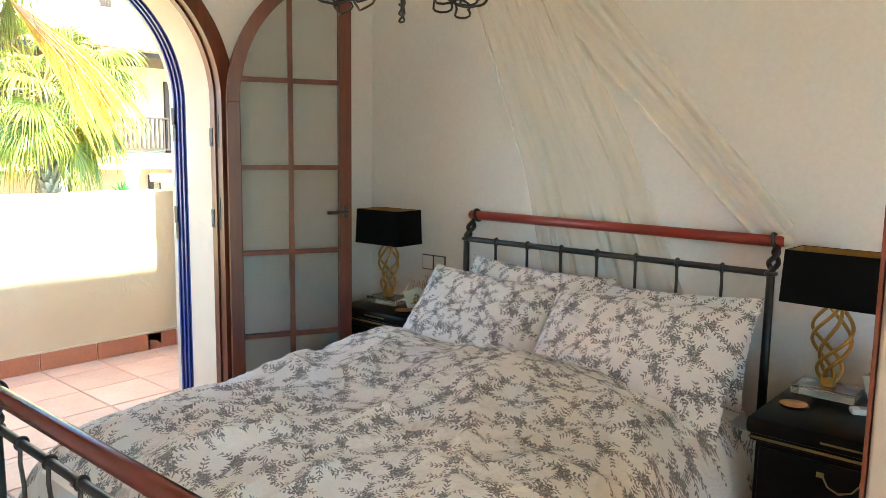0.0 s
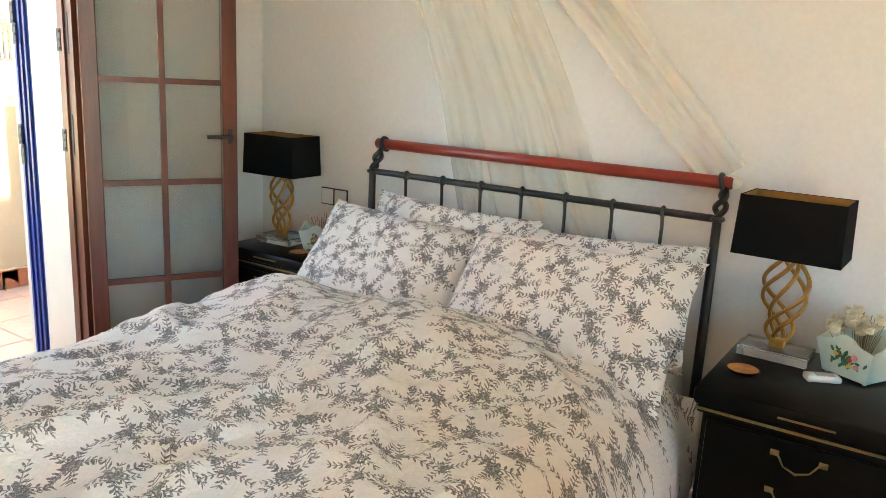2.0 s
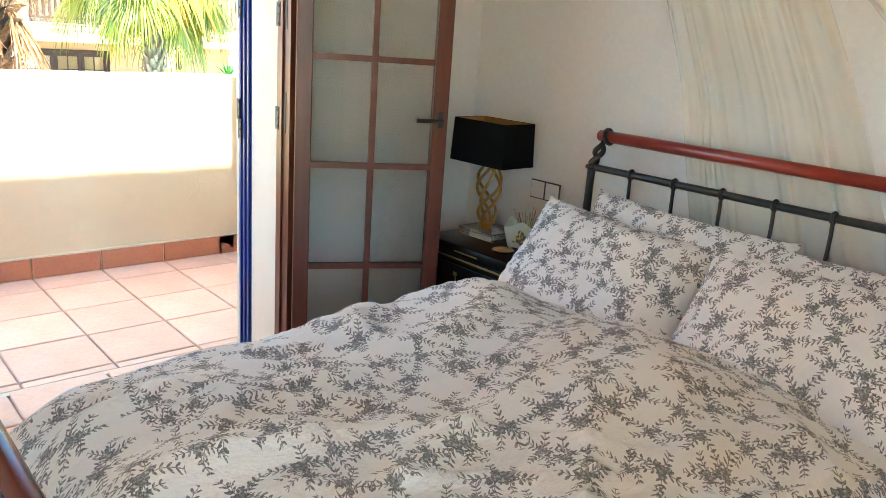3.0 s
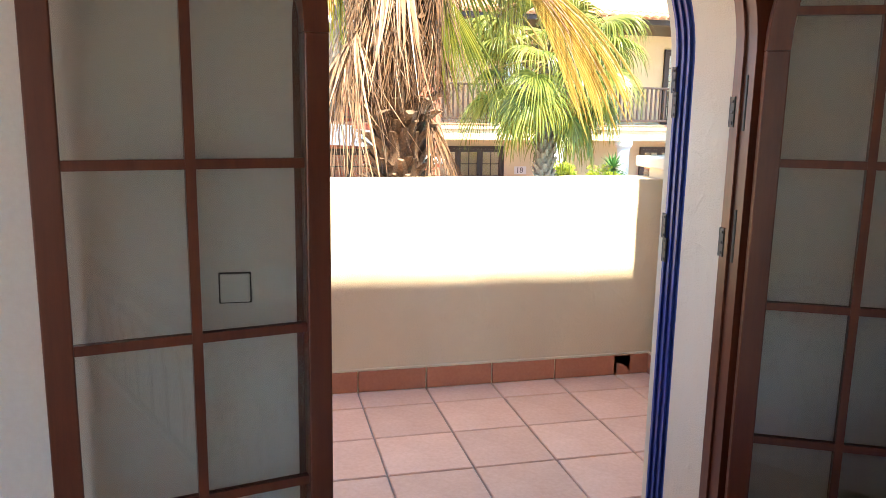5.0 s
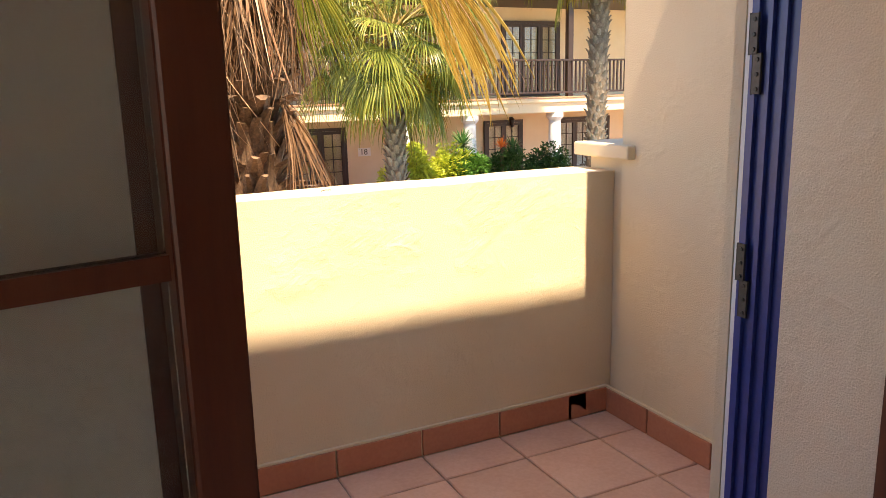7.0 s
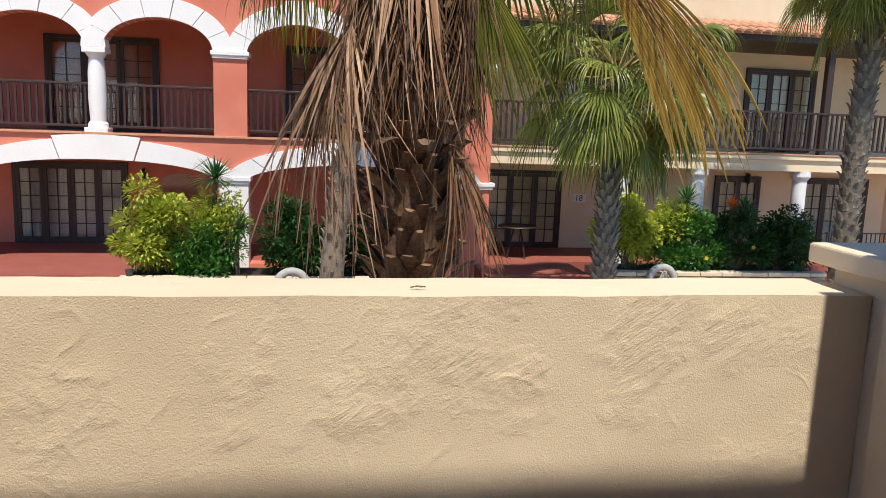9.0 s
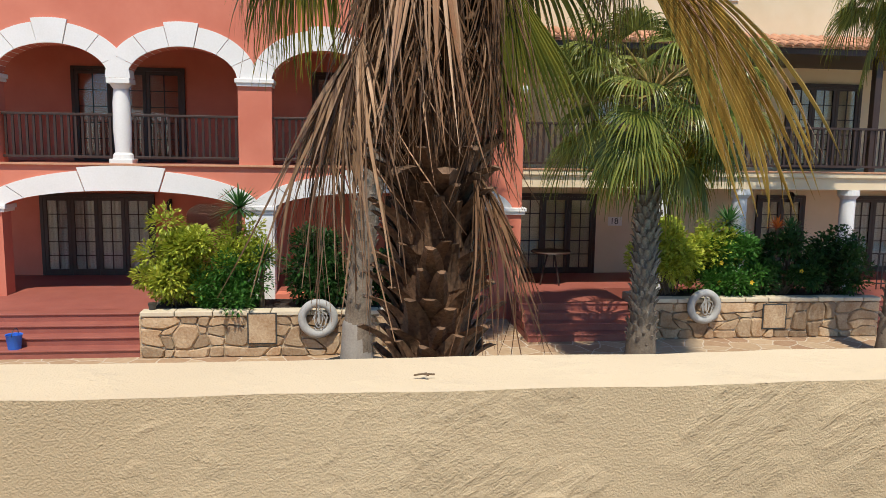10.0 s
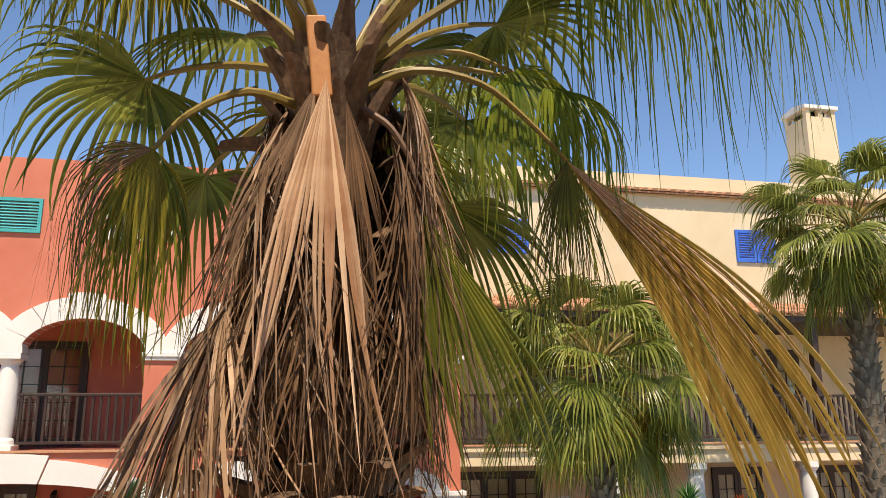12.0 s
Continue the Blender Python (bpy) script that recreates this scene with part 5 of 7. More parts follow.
def glazed_door(x, y0, y1, z0, z1, leaves, label, arch=0.0, curtain=True):
    """French doors in dark wood, with small panes, a pale curtain and a near-black sheet behind for indoor shade."""
    d = thing("french_door", None, None, label, "door", group="doors of the houses opposite")
    fr = Shape().box(x, y0, z0, x + 0.07, y0 + 0.07, z1).box(x, y1 - 0.07, z0, x + 0.07, y1, z1).box(x, y0 + 0.07, z1 - 0.08, x + 0.07, y1 - 0.07, z1)
    part("frame", fr, M_DARKWOOD, d)
    w = (y1 - y0 - 0.14) / leaves
    for k in range(leaves):
        a, b = y0 + 0.07 + k * w + 0.004, y0 + 0.07 + (k + 1) * w - 0.004
        s = Shape().box(x + 0.012, a, z0, x + 0.06, a + 0.075, z1 - 0.085).box(x + 0.012, b - 0.075, z0, x + 0.06, b, z1 - 0.085)
        s.box(x + 0.012, a + 0.075, z0, x + 0.06, b - 0.075, z0 + 0.14).box(x + 0.012, a + 0.075, z1 - 0.165, x + 0.06, b - 0.075, z1 - 0.085)
        lf = part("door_leaf", s, M_DARKWOOD, d)
        bars = Shape().box(x + 0.02, (a + b) / 2 - 0.011, z0 + 0.14, x + 0.045, (a + b) / 2 + 0.011, z1 - 0.165)
        for q in range(1, 5):
            z = z0 + 0.14 + (z1 - z0 - 0.3) * q / 5
            bars.box(x + 0.021, a + 0.075, z - 0.01, x + 0.044, b - 0.075, z + 0.01)
        part("glazing_bars", bars, M_DARKWOOD, lf)
        part("pane", Shape().box(x + 0.028, a + 0.07, z0 + 0.13, x + 0.033, b - 0.07, z1 - 0.16), M_GLASS, lf)
        if curtain:
            c = Shape()
            n = 40
            for j in range(n):
                ya, yb = a + 0.04 + (b - a - 0.08) * j / n, a + 0.04 + (b - a - 0.08) * (j + 1) / n
                f = lambda y: x + 0.003 + 0.007 * math.sin(y * 60)
                c.quad((f(ya), ya, z0 + 0.02), (f(yb), yb, z0 + 0.02), (f(yb), yb, z1 - 0.1), (f(ya), ya, z1 - 0.1))
            part("curtain", c, M_CURTAIN, d, "pale hanging curtain", fix=False)
    part("shade_backing", Shape().box(x - 0.012, y0 + 0.02, z0, x - 0.006, y1 - 0.02, z1 - 0.02), M_SHADEFILL, d)
    return d


# ---- coral house
bays = (-7.46, -2.3, 2.88)
low = [(c - 2.27, c + 2.27, PORCH - 0.012, 0.2, 0.38) for c in bays]
ups = [(c + d - 1.045, c + d + 1.045, UP, 2.76, 0.63) for c in bays for d in (-1.215, 1.215)] + [(c - 0.17, c + 0.17, UP, 2.76, 0.0) for c in bays]
red = thing("coral_house", None, None, "coral stucco house with white arches and balconies", "house")
part("front_wall", wall_x(F - 0.4, F, -10.1, YS, G, UP - 0.02, low), M_RED, red)
part("front_wall", wall_x(F - 0.4, F, -10.1, YS, UP - 0.02, 6.34, ups), M_RED, red)
part("back_wall", Shape().box(B - 0.3, -10.1, G, B, YS, 6.3), M_RED, red)
part("side_wall", Shape().box(B, YS - 0.3, G, F - 0.4, YS, 6.34), M_RED, red)
part("balcony_floor", Shape().box(B, -10.1, UP - 0.2, F - 0.4, YS - 0.3, UP), M_STEP, red)
part("loggia_ceiling", Shape().box(B, -10.1, 3.95, F - 0.4, YS - 0.3, 4.1), M_RED, red)
part("roof", Shape().box(B - 6, -10.1, 6.18, F - 0.4, YS - 0.3, 6.3), M_ROOFTILE, red)
part("sill_tiles", Shape().box(F - 0.02, -10.1, UP - 0.03, F + 0.06, YS - 0.6, UP + 0.015, 0.005), M_ROOFTILE, red)
for c in bays:
    band(c, 2.27, 0.2, 0.38, 0.42, F, red, 5, 0.006 * (c > -5) + 0.006 * (c > 0))
    for d in (-1.215, 1.215):
        band(c + d, 1.045, 2.76, 0.63, 0.4, F, red, 7, 0.006 * (d > 0))
    col = part("column", Shape().lathe([(0.15, UP + 0.22), (0.175, UP + 0.7), (0.165, UP + 1.2), (0.14, 2.56)], (F - 0.17, c, 0), 24), M_WHITE, red, "white swelling column", smooth=True)
    part("column_base", Shape().box(F - 0.38, c - 0.22, UP, F + 0.04, c + 0.22, UP + 0.1, 0.01).lathe([(0.2, UP + 0.1), (0.19, UP + 0.18), (0.16, UP + 0.22)], (F - 0.17, c, 0), 20), M_WHITE, col)
    part("column_capital", Shape().lathe([(0.14, 2.56), (0.19, 2.63), (0.2, 2.66)], (F - 0.17, c, 0), 20).box(F - 0.4, c - 0.22, 2.66, F + 0.05, c + 0.22, 2.76, 0.01), M_WHITE, col)
for y in (-4.88, 0.29, 5.46):
    cap(y - 0.3, y + 0.3, 2.66, red)
    cap(y - 0.32, y + 0.32, 0.14, red)
part("white_pier", Shape().box(F - 0.43, 0.35 - 0.29, G, F + 0.02, 0.35 + 0.29, 0.14), M_WHITE, red, "whitewashed lower pier")
for c in bays:
    for d in (-1.215, 1.215):
        railing(F - 0.2, c + d - 1.04, c + d + 1.04, UP + 0.015, 0.97, "dark wooden balcony railing between white columns")
glazed_door(B + 0.005, -4.8, -2.3, PORCH, 0.36, 4, "tall dark wooden French doors with pale curtains")
glazed_door(B + 0.005, -4.0, -1.55, UP, 3.2, 3, "dark wooden balcony doors with small panes", curtain=False)
glazed_door(B + 0.005, 1.3, 3.6, UP, 3.2, 3, "dark wooden balcony doors with small panes", curtain=False)
glazed_door(B + 0.005, 3.0, 4.6, PORCH, 0.36, 2, "dark glazed doors that mirror the pool", curtain=False)
nich = thing("window_1", wall_x(B, B + 0.03, -1.75, -0.55, -1.1, 0.35, [(-1.6, -0.7, -1.0, -0.15, 0.3)]), M_RED, "dark arched window in the porch wall", "window", kind="structure")
part("pane", Shape().box(B + 0.002, -1.6, -1.0, B + 0.008, -0.7, 0.15), M_GLASS, nich)
for y0, y1 in ((-3.6, -2.0),):
    sh = thing("window_shutters", None, None, "closed teal louvred window shutters", "shutters", group="louvred shutters")
    for a, b in ((y0, (y0 + y1) / 2 - 0.01), ((y0 + y1) / 2 + 0.01, y1)):
        lf = part("shutter_leaf", Shape().box(F, a, 4.92, F + 0.05, a + 0.06, 5.56).box(F, b - 0.06, 4.92, F + 0.05, b, 5.56).box(F, a + 0.06, 4.92, F + 0.05, b - 0.06, 4.98).box(F, a + 0.06, 5.5, F + 0.05, b - 0.06, 5.56), M_SHUTTEAL, sh)
        for k in range(9):
            z = 4.99 + k * 0.056
            part("slat", Shape().prism([(F + 0.045, a + 0.06, z), (F + 0.005, a + 0.06, z + 0.05), (F + 0.012, a + 0.06, z + 0.052), (F + 0.05, a + 0.06, z + 0.006)], (0, b - a - 0.12, 0)), M_SHUTTEAL, lf)
wtr = thing("window_2", Shape().box(F - 0.02, -0.9, 4.85, F + 0.03, 0.3, 5.7, 0.01), M_WHITE, "white framed upper window", "window", kind="structure")
part("pane", Shape().box(F + 0.031, -0.75, 5.0, F + 0.036, 0.15, 5.55), M_GLASS, wtr)

# ---- cream house
yel = thing("cream_house", None, None, "cream stucco house with wooden balconies and tiled eaves", "house")
part("back_wall", Shape().box(B - 0.3, YS, G, B, 22, 6.3), M_YELLOW, yel)
part("balcony_slab", Shape().box(B, YS, 0.72, F, 22, 1.07, 0.01), M_YELLOW, yel)
part("slab_moulding", Shape().box(F + 0.001, YS, 0.98, F + 0.06, 22, 1.09, 0.015), M_YELLOW, yel)
part("tile_edge", Shape().box(F - 0.3, YS, 1.09, F + 0.08, 22, 1.12, 0.005), M_ROOFTILE, yel)
part("upper_wall", Shape().box(B, YS, 3.9, F - 0.9, 22, 6.63), M_YELLOW, yel)
part("roof_parapet", Shape().box(B, YS, 6.80, F - 1.0, 22, 7.12), M_YELLOW, yel)
part("eave_board", Shape().box(B, YS, 3.62, F + 0.1, 22, 3.74), M_DARKWOOD, yel)


def tiled_eave(z0, z1, x0, x1, y0, y1, parent):
    """Rows of half-round clay tiles that run down to an eave."""
    part("roof_deck", Shape().prism([(x0, y0, z1), (x1, y0, z0), (x1, y0, z0 - 0.04), (x0, y0, z1 - 0.04)], (0, y1 - y0, 0)), M_ROOFTILE, parent)
    s = Shape()
    for k in range(7):
        a = math.pi * k / 6
        s.v += [(0, 0.1 * math.cos(a), 0.055 * math.sin(a)), (1, 0.085 * math.cos(a), 0.05 * math.sin(a))]
    for k in range(6):
        s.f.append((2 * k, 2 * k + 2, 2 * k + 3, 2 * k + 1))
    s.f.append(tuple(range(0, 14, 2)))
    me = s.mesh("roof_tile", M_ROOFTILE, True)
    run = Vector((x1 - x0, 0, z0 - z1))
    rows = max(1, round(run.length / 0.42))
    tilt = math.atan2(z1 - z0, x1 - x0)
    n = int((y1 - y0) / 0.23)
    for j in range(n):
        for r in range(rows):
            ob = part("roof_tile", me, None, parent)
            p = Vector((x1 + 0.05, y0 + 0.12 + j * 0.23, z0)) - run * (r / rows)
            ob.matrix_world = Matrix.Translation(p + Vector((0, 0, 0.004 + 0.012 * (r % 2)))) @ Matrix.Rotation(tilt, 4, "Y") @ Matrix.Rotation(math.pi, 4, "Z") @ Matrix.Diagonal((run.length / rows * 1.08, 1, 1, 1))


tiled_eave(3.78, 4.12, F - 0.9, F + 0.15, YS, 20, yel)
tiled_eave(6.64, 6.80, F - 1.3, F - 0.75, YS, 20, yel)
for y, r in ((8.85, 0.2), (10.72, 0.17), (13.3, 0.17)):
    c = part("column", Shape().lathe([(r, G), (r, -1.2), (r * 0.95, 0.3), (r * 0.95, 0.52)], (F - 0.2, y, 0), 20), M_WHITE, yel, "white round porch column", smooth=True)
    part("capital", Shape().lathe([(r, 0.52), (r + 0.06, 0.6), (r + 0.06, 0.72)], (F - 0.2, y, 0), 20), M_WHITE, c)
part("pier", Shape().box(F - 0.4, 15.76, G, F + 0.03, 16.16, 3.62), M_YELLOW, yel)
for y in (9.6, 13.75, 18.2):
    part("post", Shape().box(F - 0.28, y - 0.08, 1.12, F - 0.12, y + 0.08, 3.62, 0.01), M_DARKWOOD, yel, "dark wooden balcony post")
railing(F - 0.12, YS + 0.02, 15.74, 1.12, 0.97, "long dark wooden balcony railing of the cream house")
glazed_door(B + 0.005, 6.15, 8.2, PORCH, 0.45, 3, "dark glazed doors that mirror the pool", curtain=False)
glazed_door(B + 0.005, 9.35, 10.1, PORCH, 0.45, 1, "dark wooden porch door with panes", curtain=False)
glazed_door(B + 0.005, 12.4, 13.7, PORCH, 0.45, 2, "dark wooden porch door with panes", curtain=False)
glazed_door(B + 0.005, 14.9, 16.9, PORCH, 0.45, 3, "tall dark wooden French doors with pale curtains")
glazed_door(B + 0.005, 13.0, 15.0, 1.12, 3.25, 3, "dark wooden balcony doors with small panes", curtain=False)
glazed_door(B + 0.005, 8.0, 9.6, 1.12, 3.25, 2, "dark wooden balcony doors with small panes", curtain=False)
for y in (6.5, 12.52):
    sh = thing("window_shutters", None, None, "closed blue louvred window shutters", "shutters", group="louvred shutters")
    x = F - 0.9
    for a, b in ((y, y + 0.5), (y + 0.52, y + 1.02)):
        lf = part("shutter_leaf", Shape().box(x, a, 5.1, x + 0.05, a + 0.06, 5.86).box(x, b - 0.06, 5.1, x + 0.05, b, 5.86).box(x, a + 0.06, 5.1, x + 0.05, b - 0.06, 5.17).box(x, a + 0.06, 5.79, x + 0.05, b - 0.06, 5.86), M_SHUTBLUE, sh)
        for k in range(11):
            z = 5.17 + k * 0.057
            part("slat", Shape().prism([(x + 0.045, a + 0.06, z), (x + 0.005, a + 0.06, z + 0.05), (x + 0.012, a + 0.06, z + 0.052), (x + 0.05, a + 0.06, z + 0.006)], (0, b - a - 0.12, 0)), M_SHUTBLUE, lf)
wn3 = thing("window_3", Shape().box(F - 0.92, 10.3, 4.85, F - 0.86, 10.75, 5.7, 0.01), M_WHITE, "small upper window in a pale frame", "window", kind="structure")
part("pane", Shape().box(F - 0.859, 10.36, 4.92, F - 0.853, 10.69, 5.63), M_DARKWOOD, wn3)
for y, w, z0, z1, x in ((14.75, 0.82, 6.3, 9.2, F - 1.3), (5.25, 0.9, 6.3, 9.65, F - 3.6)):
    ch2 = thing("chimney", Shape().box(x - w / 2, y, z0, x + w / 2, y + w, z1 - 0.35), M_YELLOW, "cream stucco chimney with a small roof cap", "chimney", group="chimneys")
    for k in range(3):
        for q in (0, 1):
            part("cap_post", Shape().box(x - w / 2 + q * (w - 0.12), y + k * (w - 0.12) / 2, z1 - 0.35, x - w / 2 + q * (w - 0.12) + 0.12, y + k * (w - 0.12) / 2 + 0.12, z1 - 0.15), M_YELLOW, ch2)
    # dark block painted as the shade under the cap
    part("flue", Shape().box(x - w * 0.3, y + w * 0.2, z1 - 0.35, x + w * 0.3, y + w * 0.8, z1 - 0.16), M_SHADEFILL, ch2)
    part("cap_slab", Shape().prism([(x - w / 2 - 0.06, y - 0.06, z1 - 0.15), (x + w / 2 + 0.06, y - 0.06, z1 - 0.15), (x + w / 2 + 0.06, y - 0.06, z1 - 0.06), (x, y - 0.06, z1 + 0.03), (x - w / 2 - 0.06, y - 0.06, z1 - 0.06)], (0, w + 0.12, 0)), M_WHITE, ch2)

# ---- porch, steps
thing("porch_floor", Shape().box(B, -10.1, G, F - 0.4, 22, PORCH - 0.003), M_STEP, "dark red tiled porch floor", "floor", kind="structure")


def steps(x0, x1, y0, y1, n, label):
    """Red tiled steps that rise from the paving to the porch."""
    st = thing("steps", None, None, label, "steps", kind="structure")
    h = (PORCH - G) / n
    d = (x1 - x0) / n
    for k in range(n):
        xa = x1 - (k + 1) * d
        part("riser", Shape().box(x0, y0, G + k * h, x1 - k * d, y1, G + (k + 1) * h - 0.03), M_STEP, st)
        part("tread", Shape().box(xa - 0.02, y0, G + (k + 1) * h - 0.03, x1 - k * d + 0.025, y1, G + (k + 1) * h, 0.008), M_STEP, st, "rounded red tread")
    if x0 > F - 0.4:
        part("landing", Shape().box(F - 0.4, y0, G, x0, y1, PORCH), M_STEP, st)


steps(-18.9, -17.7, -5.2, -1.38, 4, "red tiled steps up to the porch")
steps(-19.4, -18.3, 5.5, 7.75, 4, "red tiled steps up to the porch")
steps(-19.4, -18.3, 12.75, 17.0, 4, "red tiled steps up to the porch")


bucket = thing("bucket", Shape().lathe([(0.1, 0), (0.13, 0.24), (0.14, 0.25), (0.12, 0.245), (0.095, 0.02)], (0, 0, 0), 20), M_SHUTBLUE, "small blue plastic bucket on the porch steps", "bucket", smooth=True, at=(-17.84, -3.45, G + (PORCH - G) / 4))
part("bail", Shape().tube([(0.135 * math.cos(k * 0.314), 0.02, 0.23 + 0.12 * math.sin(k * 0.314)) for k in range(11)], 0.006, 6), M_BLACKIRON, bucket)

# ---- stone planters with rubble faces
def planter(x0, x1, y0, y1, top, seed, label):
    rnd = random.Random(seed)
    pl = thing("stone_planter", Shape().box(x0, y0, G, x1 - 0.05, y1, top - 0.08), M_MORTAR, label, "planter", group="stone planters")
    part("soil", Shape().box(x0 + 0.1, y0 + 0.12, top - 0.08, x1 - 0.2, y1 - 0.12, top - 0.03), M_SOIL, pl)
    y = y0
    while y < y1 - 0.01:
        w = min(rnd.uniform(0.35, 0.7), y1 - y)
        part("cap_stone", Shape().box(x1 - 0.26, y + 0.006, top - 0.08, x1 + 0.02, y + w - 0.006, top + rnd.uniform(-0.008, 0.008), 0.015), M_STONECAP, pl)
        y += w
    rows, cols = 4, max(3, int((y1 - y0) / 0.3))
    dz, dy = (top - 0.085 - G) / rows, (y1 - y0) / cols
    node = {}
    for r in range(rows + 1):
        for c in range(cols + 1):
            fy = 0 if c in (0, cols) else rnd.uniform(-0.42, 0.42) * dy
            fz = 0 if r in (0, rows) else rnd.uniform(-0.36, 0.36) * dz
            node[r, c] = (y0 + c * dy + fy, G + r * dz + fz)
    used = set()
    for r in range(rows):
        for c in range(cols):
            if (r, c) in used:
                continue
            ring = [node[r, c], node[r, c + 1], node[r + 1, c + 1], node[r + 1, c]]
            pick = rnd.random()
            if pick < 0.22 and r + 1 < rows and (r + 1, c) not in used:
                used.add((r + 1, c))
                ring = [node[r, c], node[r, c + 1], node[r + 1, c + 1], node[r + 2, c + 1], node[r + 2, c], node[r + 1, c]]
            elif pick < 0.4 and c + 1 < cols and (r, c + 1) not in used:
                used.add((r, c + 1))
                ring = [node[r, c], node[r, c + 1], node[r, c + 2], node[r + 1, c + 2], node[r + 1, c + 1], node[r + 1, c]]
            cyy, czz = sum(q[0] for q in ring) / len(ring), sum(q[1] for q in ring) / len(ring)
            poly = []
            for k, q in enumerate(ring):
                nx, pv = ring[(k + 1) % len(ring)], ring[k - 1]
                for o in (pv, nx):
                    a = (q[0] + (o[0] - q[0]) * 0.16, q[1] + (o[1] - q[1]) * 0.16)
                    dd = math.hypot(a[0] - cyy, a[1] - czz) + 1e-6
                    sh = 1 - 0.008 / dd
                    poly.append((cyy + (a[0] - cyy) * sh, czz + (a[1] - czz) * sh))
            deep = rnd.uniform(-0.014, 0.016)
            n = len(poly)
            s = Shape()
            s.v += [(x1 - 0.06, a, b) for a, b in poly] + [(x1 - 0.03 + deep, a, b) for a, b in poly] + [(x1 + 0.004 + deep, cyy + (a - cyy) * 0.86, czz + (b - czz) * 0.84) for a, b in poly]
            for q in (0, n):
                for k in range(n):
                    s.f.append((q + k, q + (k + 1) % n, q + n + (k + 1) % n, q + n + k))
            s.f.append(tuple(2 * n + k for k in range(n)))
            part("stone", s, M_STONE, pl)
    # end faces
    for ye, sgn in ((y0, -1), (y1, 1)):
        part("end_stone", Shape().box(x0, min(ye, ye + sgn * 0.03), G, x1 - 0.06, max(ye, ye + sgn * 0.03), top - 0.085, 0.012), M_STONE, pl)
    return pl


planter(-18.9, -17.62, -1.35, 4.05, -1.30, 5, "rubble stone planter with a pale cap, full of shrubs")
planter(-19.6, -18.36, 7.82, 12.7, -1.30, 6, "rubble stone planter with a pale cap, full of shrubs")
M_RING = surface("weathered_white_ring", (0.30, 0.29, 0.27), (0.46, 0.45, 0.42), 0.7, 6, 40, 0.15)
M_ROPE = surface("grey_rope", (0.35, 0.33, 0.30), (0.5, 0.48, 0.44), 0.9, 20, 90, 0.3)
for x, y, z in ((-17.53, 1.62, -1.42), (-18.27, 8.95, -1.44)):
    lr = thing("life_ring", None, None, "weathered white life ring hung on the stone planter", "life ring", group="life rings")
    part("ring", Shape().torus((x, y, z), (1, 0, 0), 0.27, 0.072, 36, 12), M_RING, lr, smooth=True)
    rp = Shape()
    rnd = random.Random(3)
    for k in range(7):
        a = rnd.uniform(0, 6.28)
        c = (rnd.uniform(-0.08, 0.08), rnd.uniform(-0.06, 0.1))
        rp.tube([(x + 0.04 + 0.01 * math.sin(q), y + c[0] + 0.13 * math.cos(a + q * 0.45) * (0.5 + 0.4 * math.sin(k)), z + c[1] + 0.15 * math.sin(a + q * 0.45)) for q in range(13)], 0.008, 5)
    part("rope", rp, M_ROPE, lr, "coiled grey rope", smooth=True)
    part("hook", Shape().tube([(x - 0.09, y, z + 0.2), (x + 0.02, y, z + 0.2), (x + 0.03, y, z + 0.24)], 0.01, 6), M_BLACKIRON, lr)
for x, y, w, h, z in ((-17.605, 0.42, 0.5, 0.55, -1.33), (-18.345, 10.2, 0.5, 0.5, -1.42)):
    ha = thing("meter_hatch", Shape().box(x - 0.02, y, z - h, x + 0.012, y + w, z, 0.004), M_DARKTRIM, "stone-faced meter hatch set in the planter", "hatch", group="meter hatches")
    part("stone_face", Shape().box(x + 0.005, y + 0.025, z - h + 0.025, x + 0.022, y + w - 0.025, z - 0.025, 0.006), M_STONE, ha)

# ---- drains, tree pits, small fixtures
M_GRATE = surface("dark_grating", (0.02, 0.02, 0.02), (0.05, 0.045, 0.04), 0.7, 6, 60, 0.2)
for x, y in ((-16.35, 1.4), (-16.4, 5.8), (-16.62, 10.75), (-15.9, -2.4)):
    gr = thing("drain_grate", Shape().box(x - 0.14, y - 0.28, G, x + 0.14, y + 0.28, G + 0.006), M_GRATE, "dark iron drain grating in the paving", "grate", group="drain gratings")
    for k in range(9):
        part("bar", Shape().box(x - 0.13, y - 0.26 + k * 0.06, G + 0.006, x + 0.13, y - 0.235 + k * 0.06, G + 0.014), M_BLACKIRON, gr)
thing("access_cover", Shape().box(-17.0, 0.55, G, -16.62, 1.0, G + 0.008, 0.002), M_COPING, "pale access cover in the paving", "cover")
for x, y in ((-16.85, 2.27), (-16.5, 7.0), (-16.7, 11.75)):
    pit = thing("tree_pit", Shape().lathe([(0.66, G), (0.66, G + 0.012), (0.6, G + 0.012)], (x, y, 0), 36), M_SOIL, "round tree pit with a dark rim in the paving", "tree pit", group="tree pits")
    part("rim", Shape().torus((x, y, G + 0.015), (0, 0, 1), 0.64, 0.02, 40, 6), M_GRATE, pit, smooth=True)
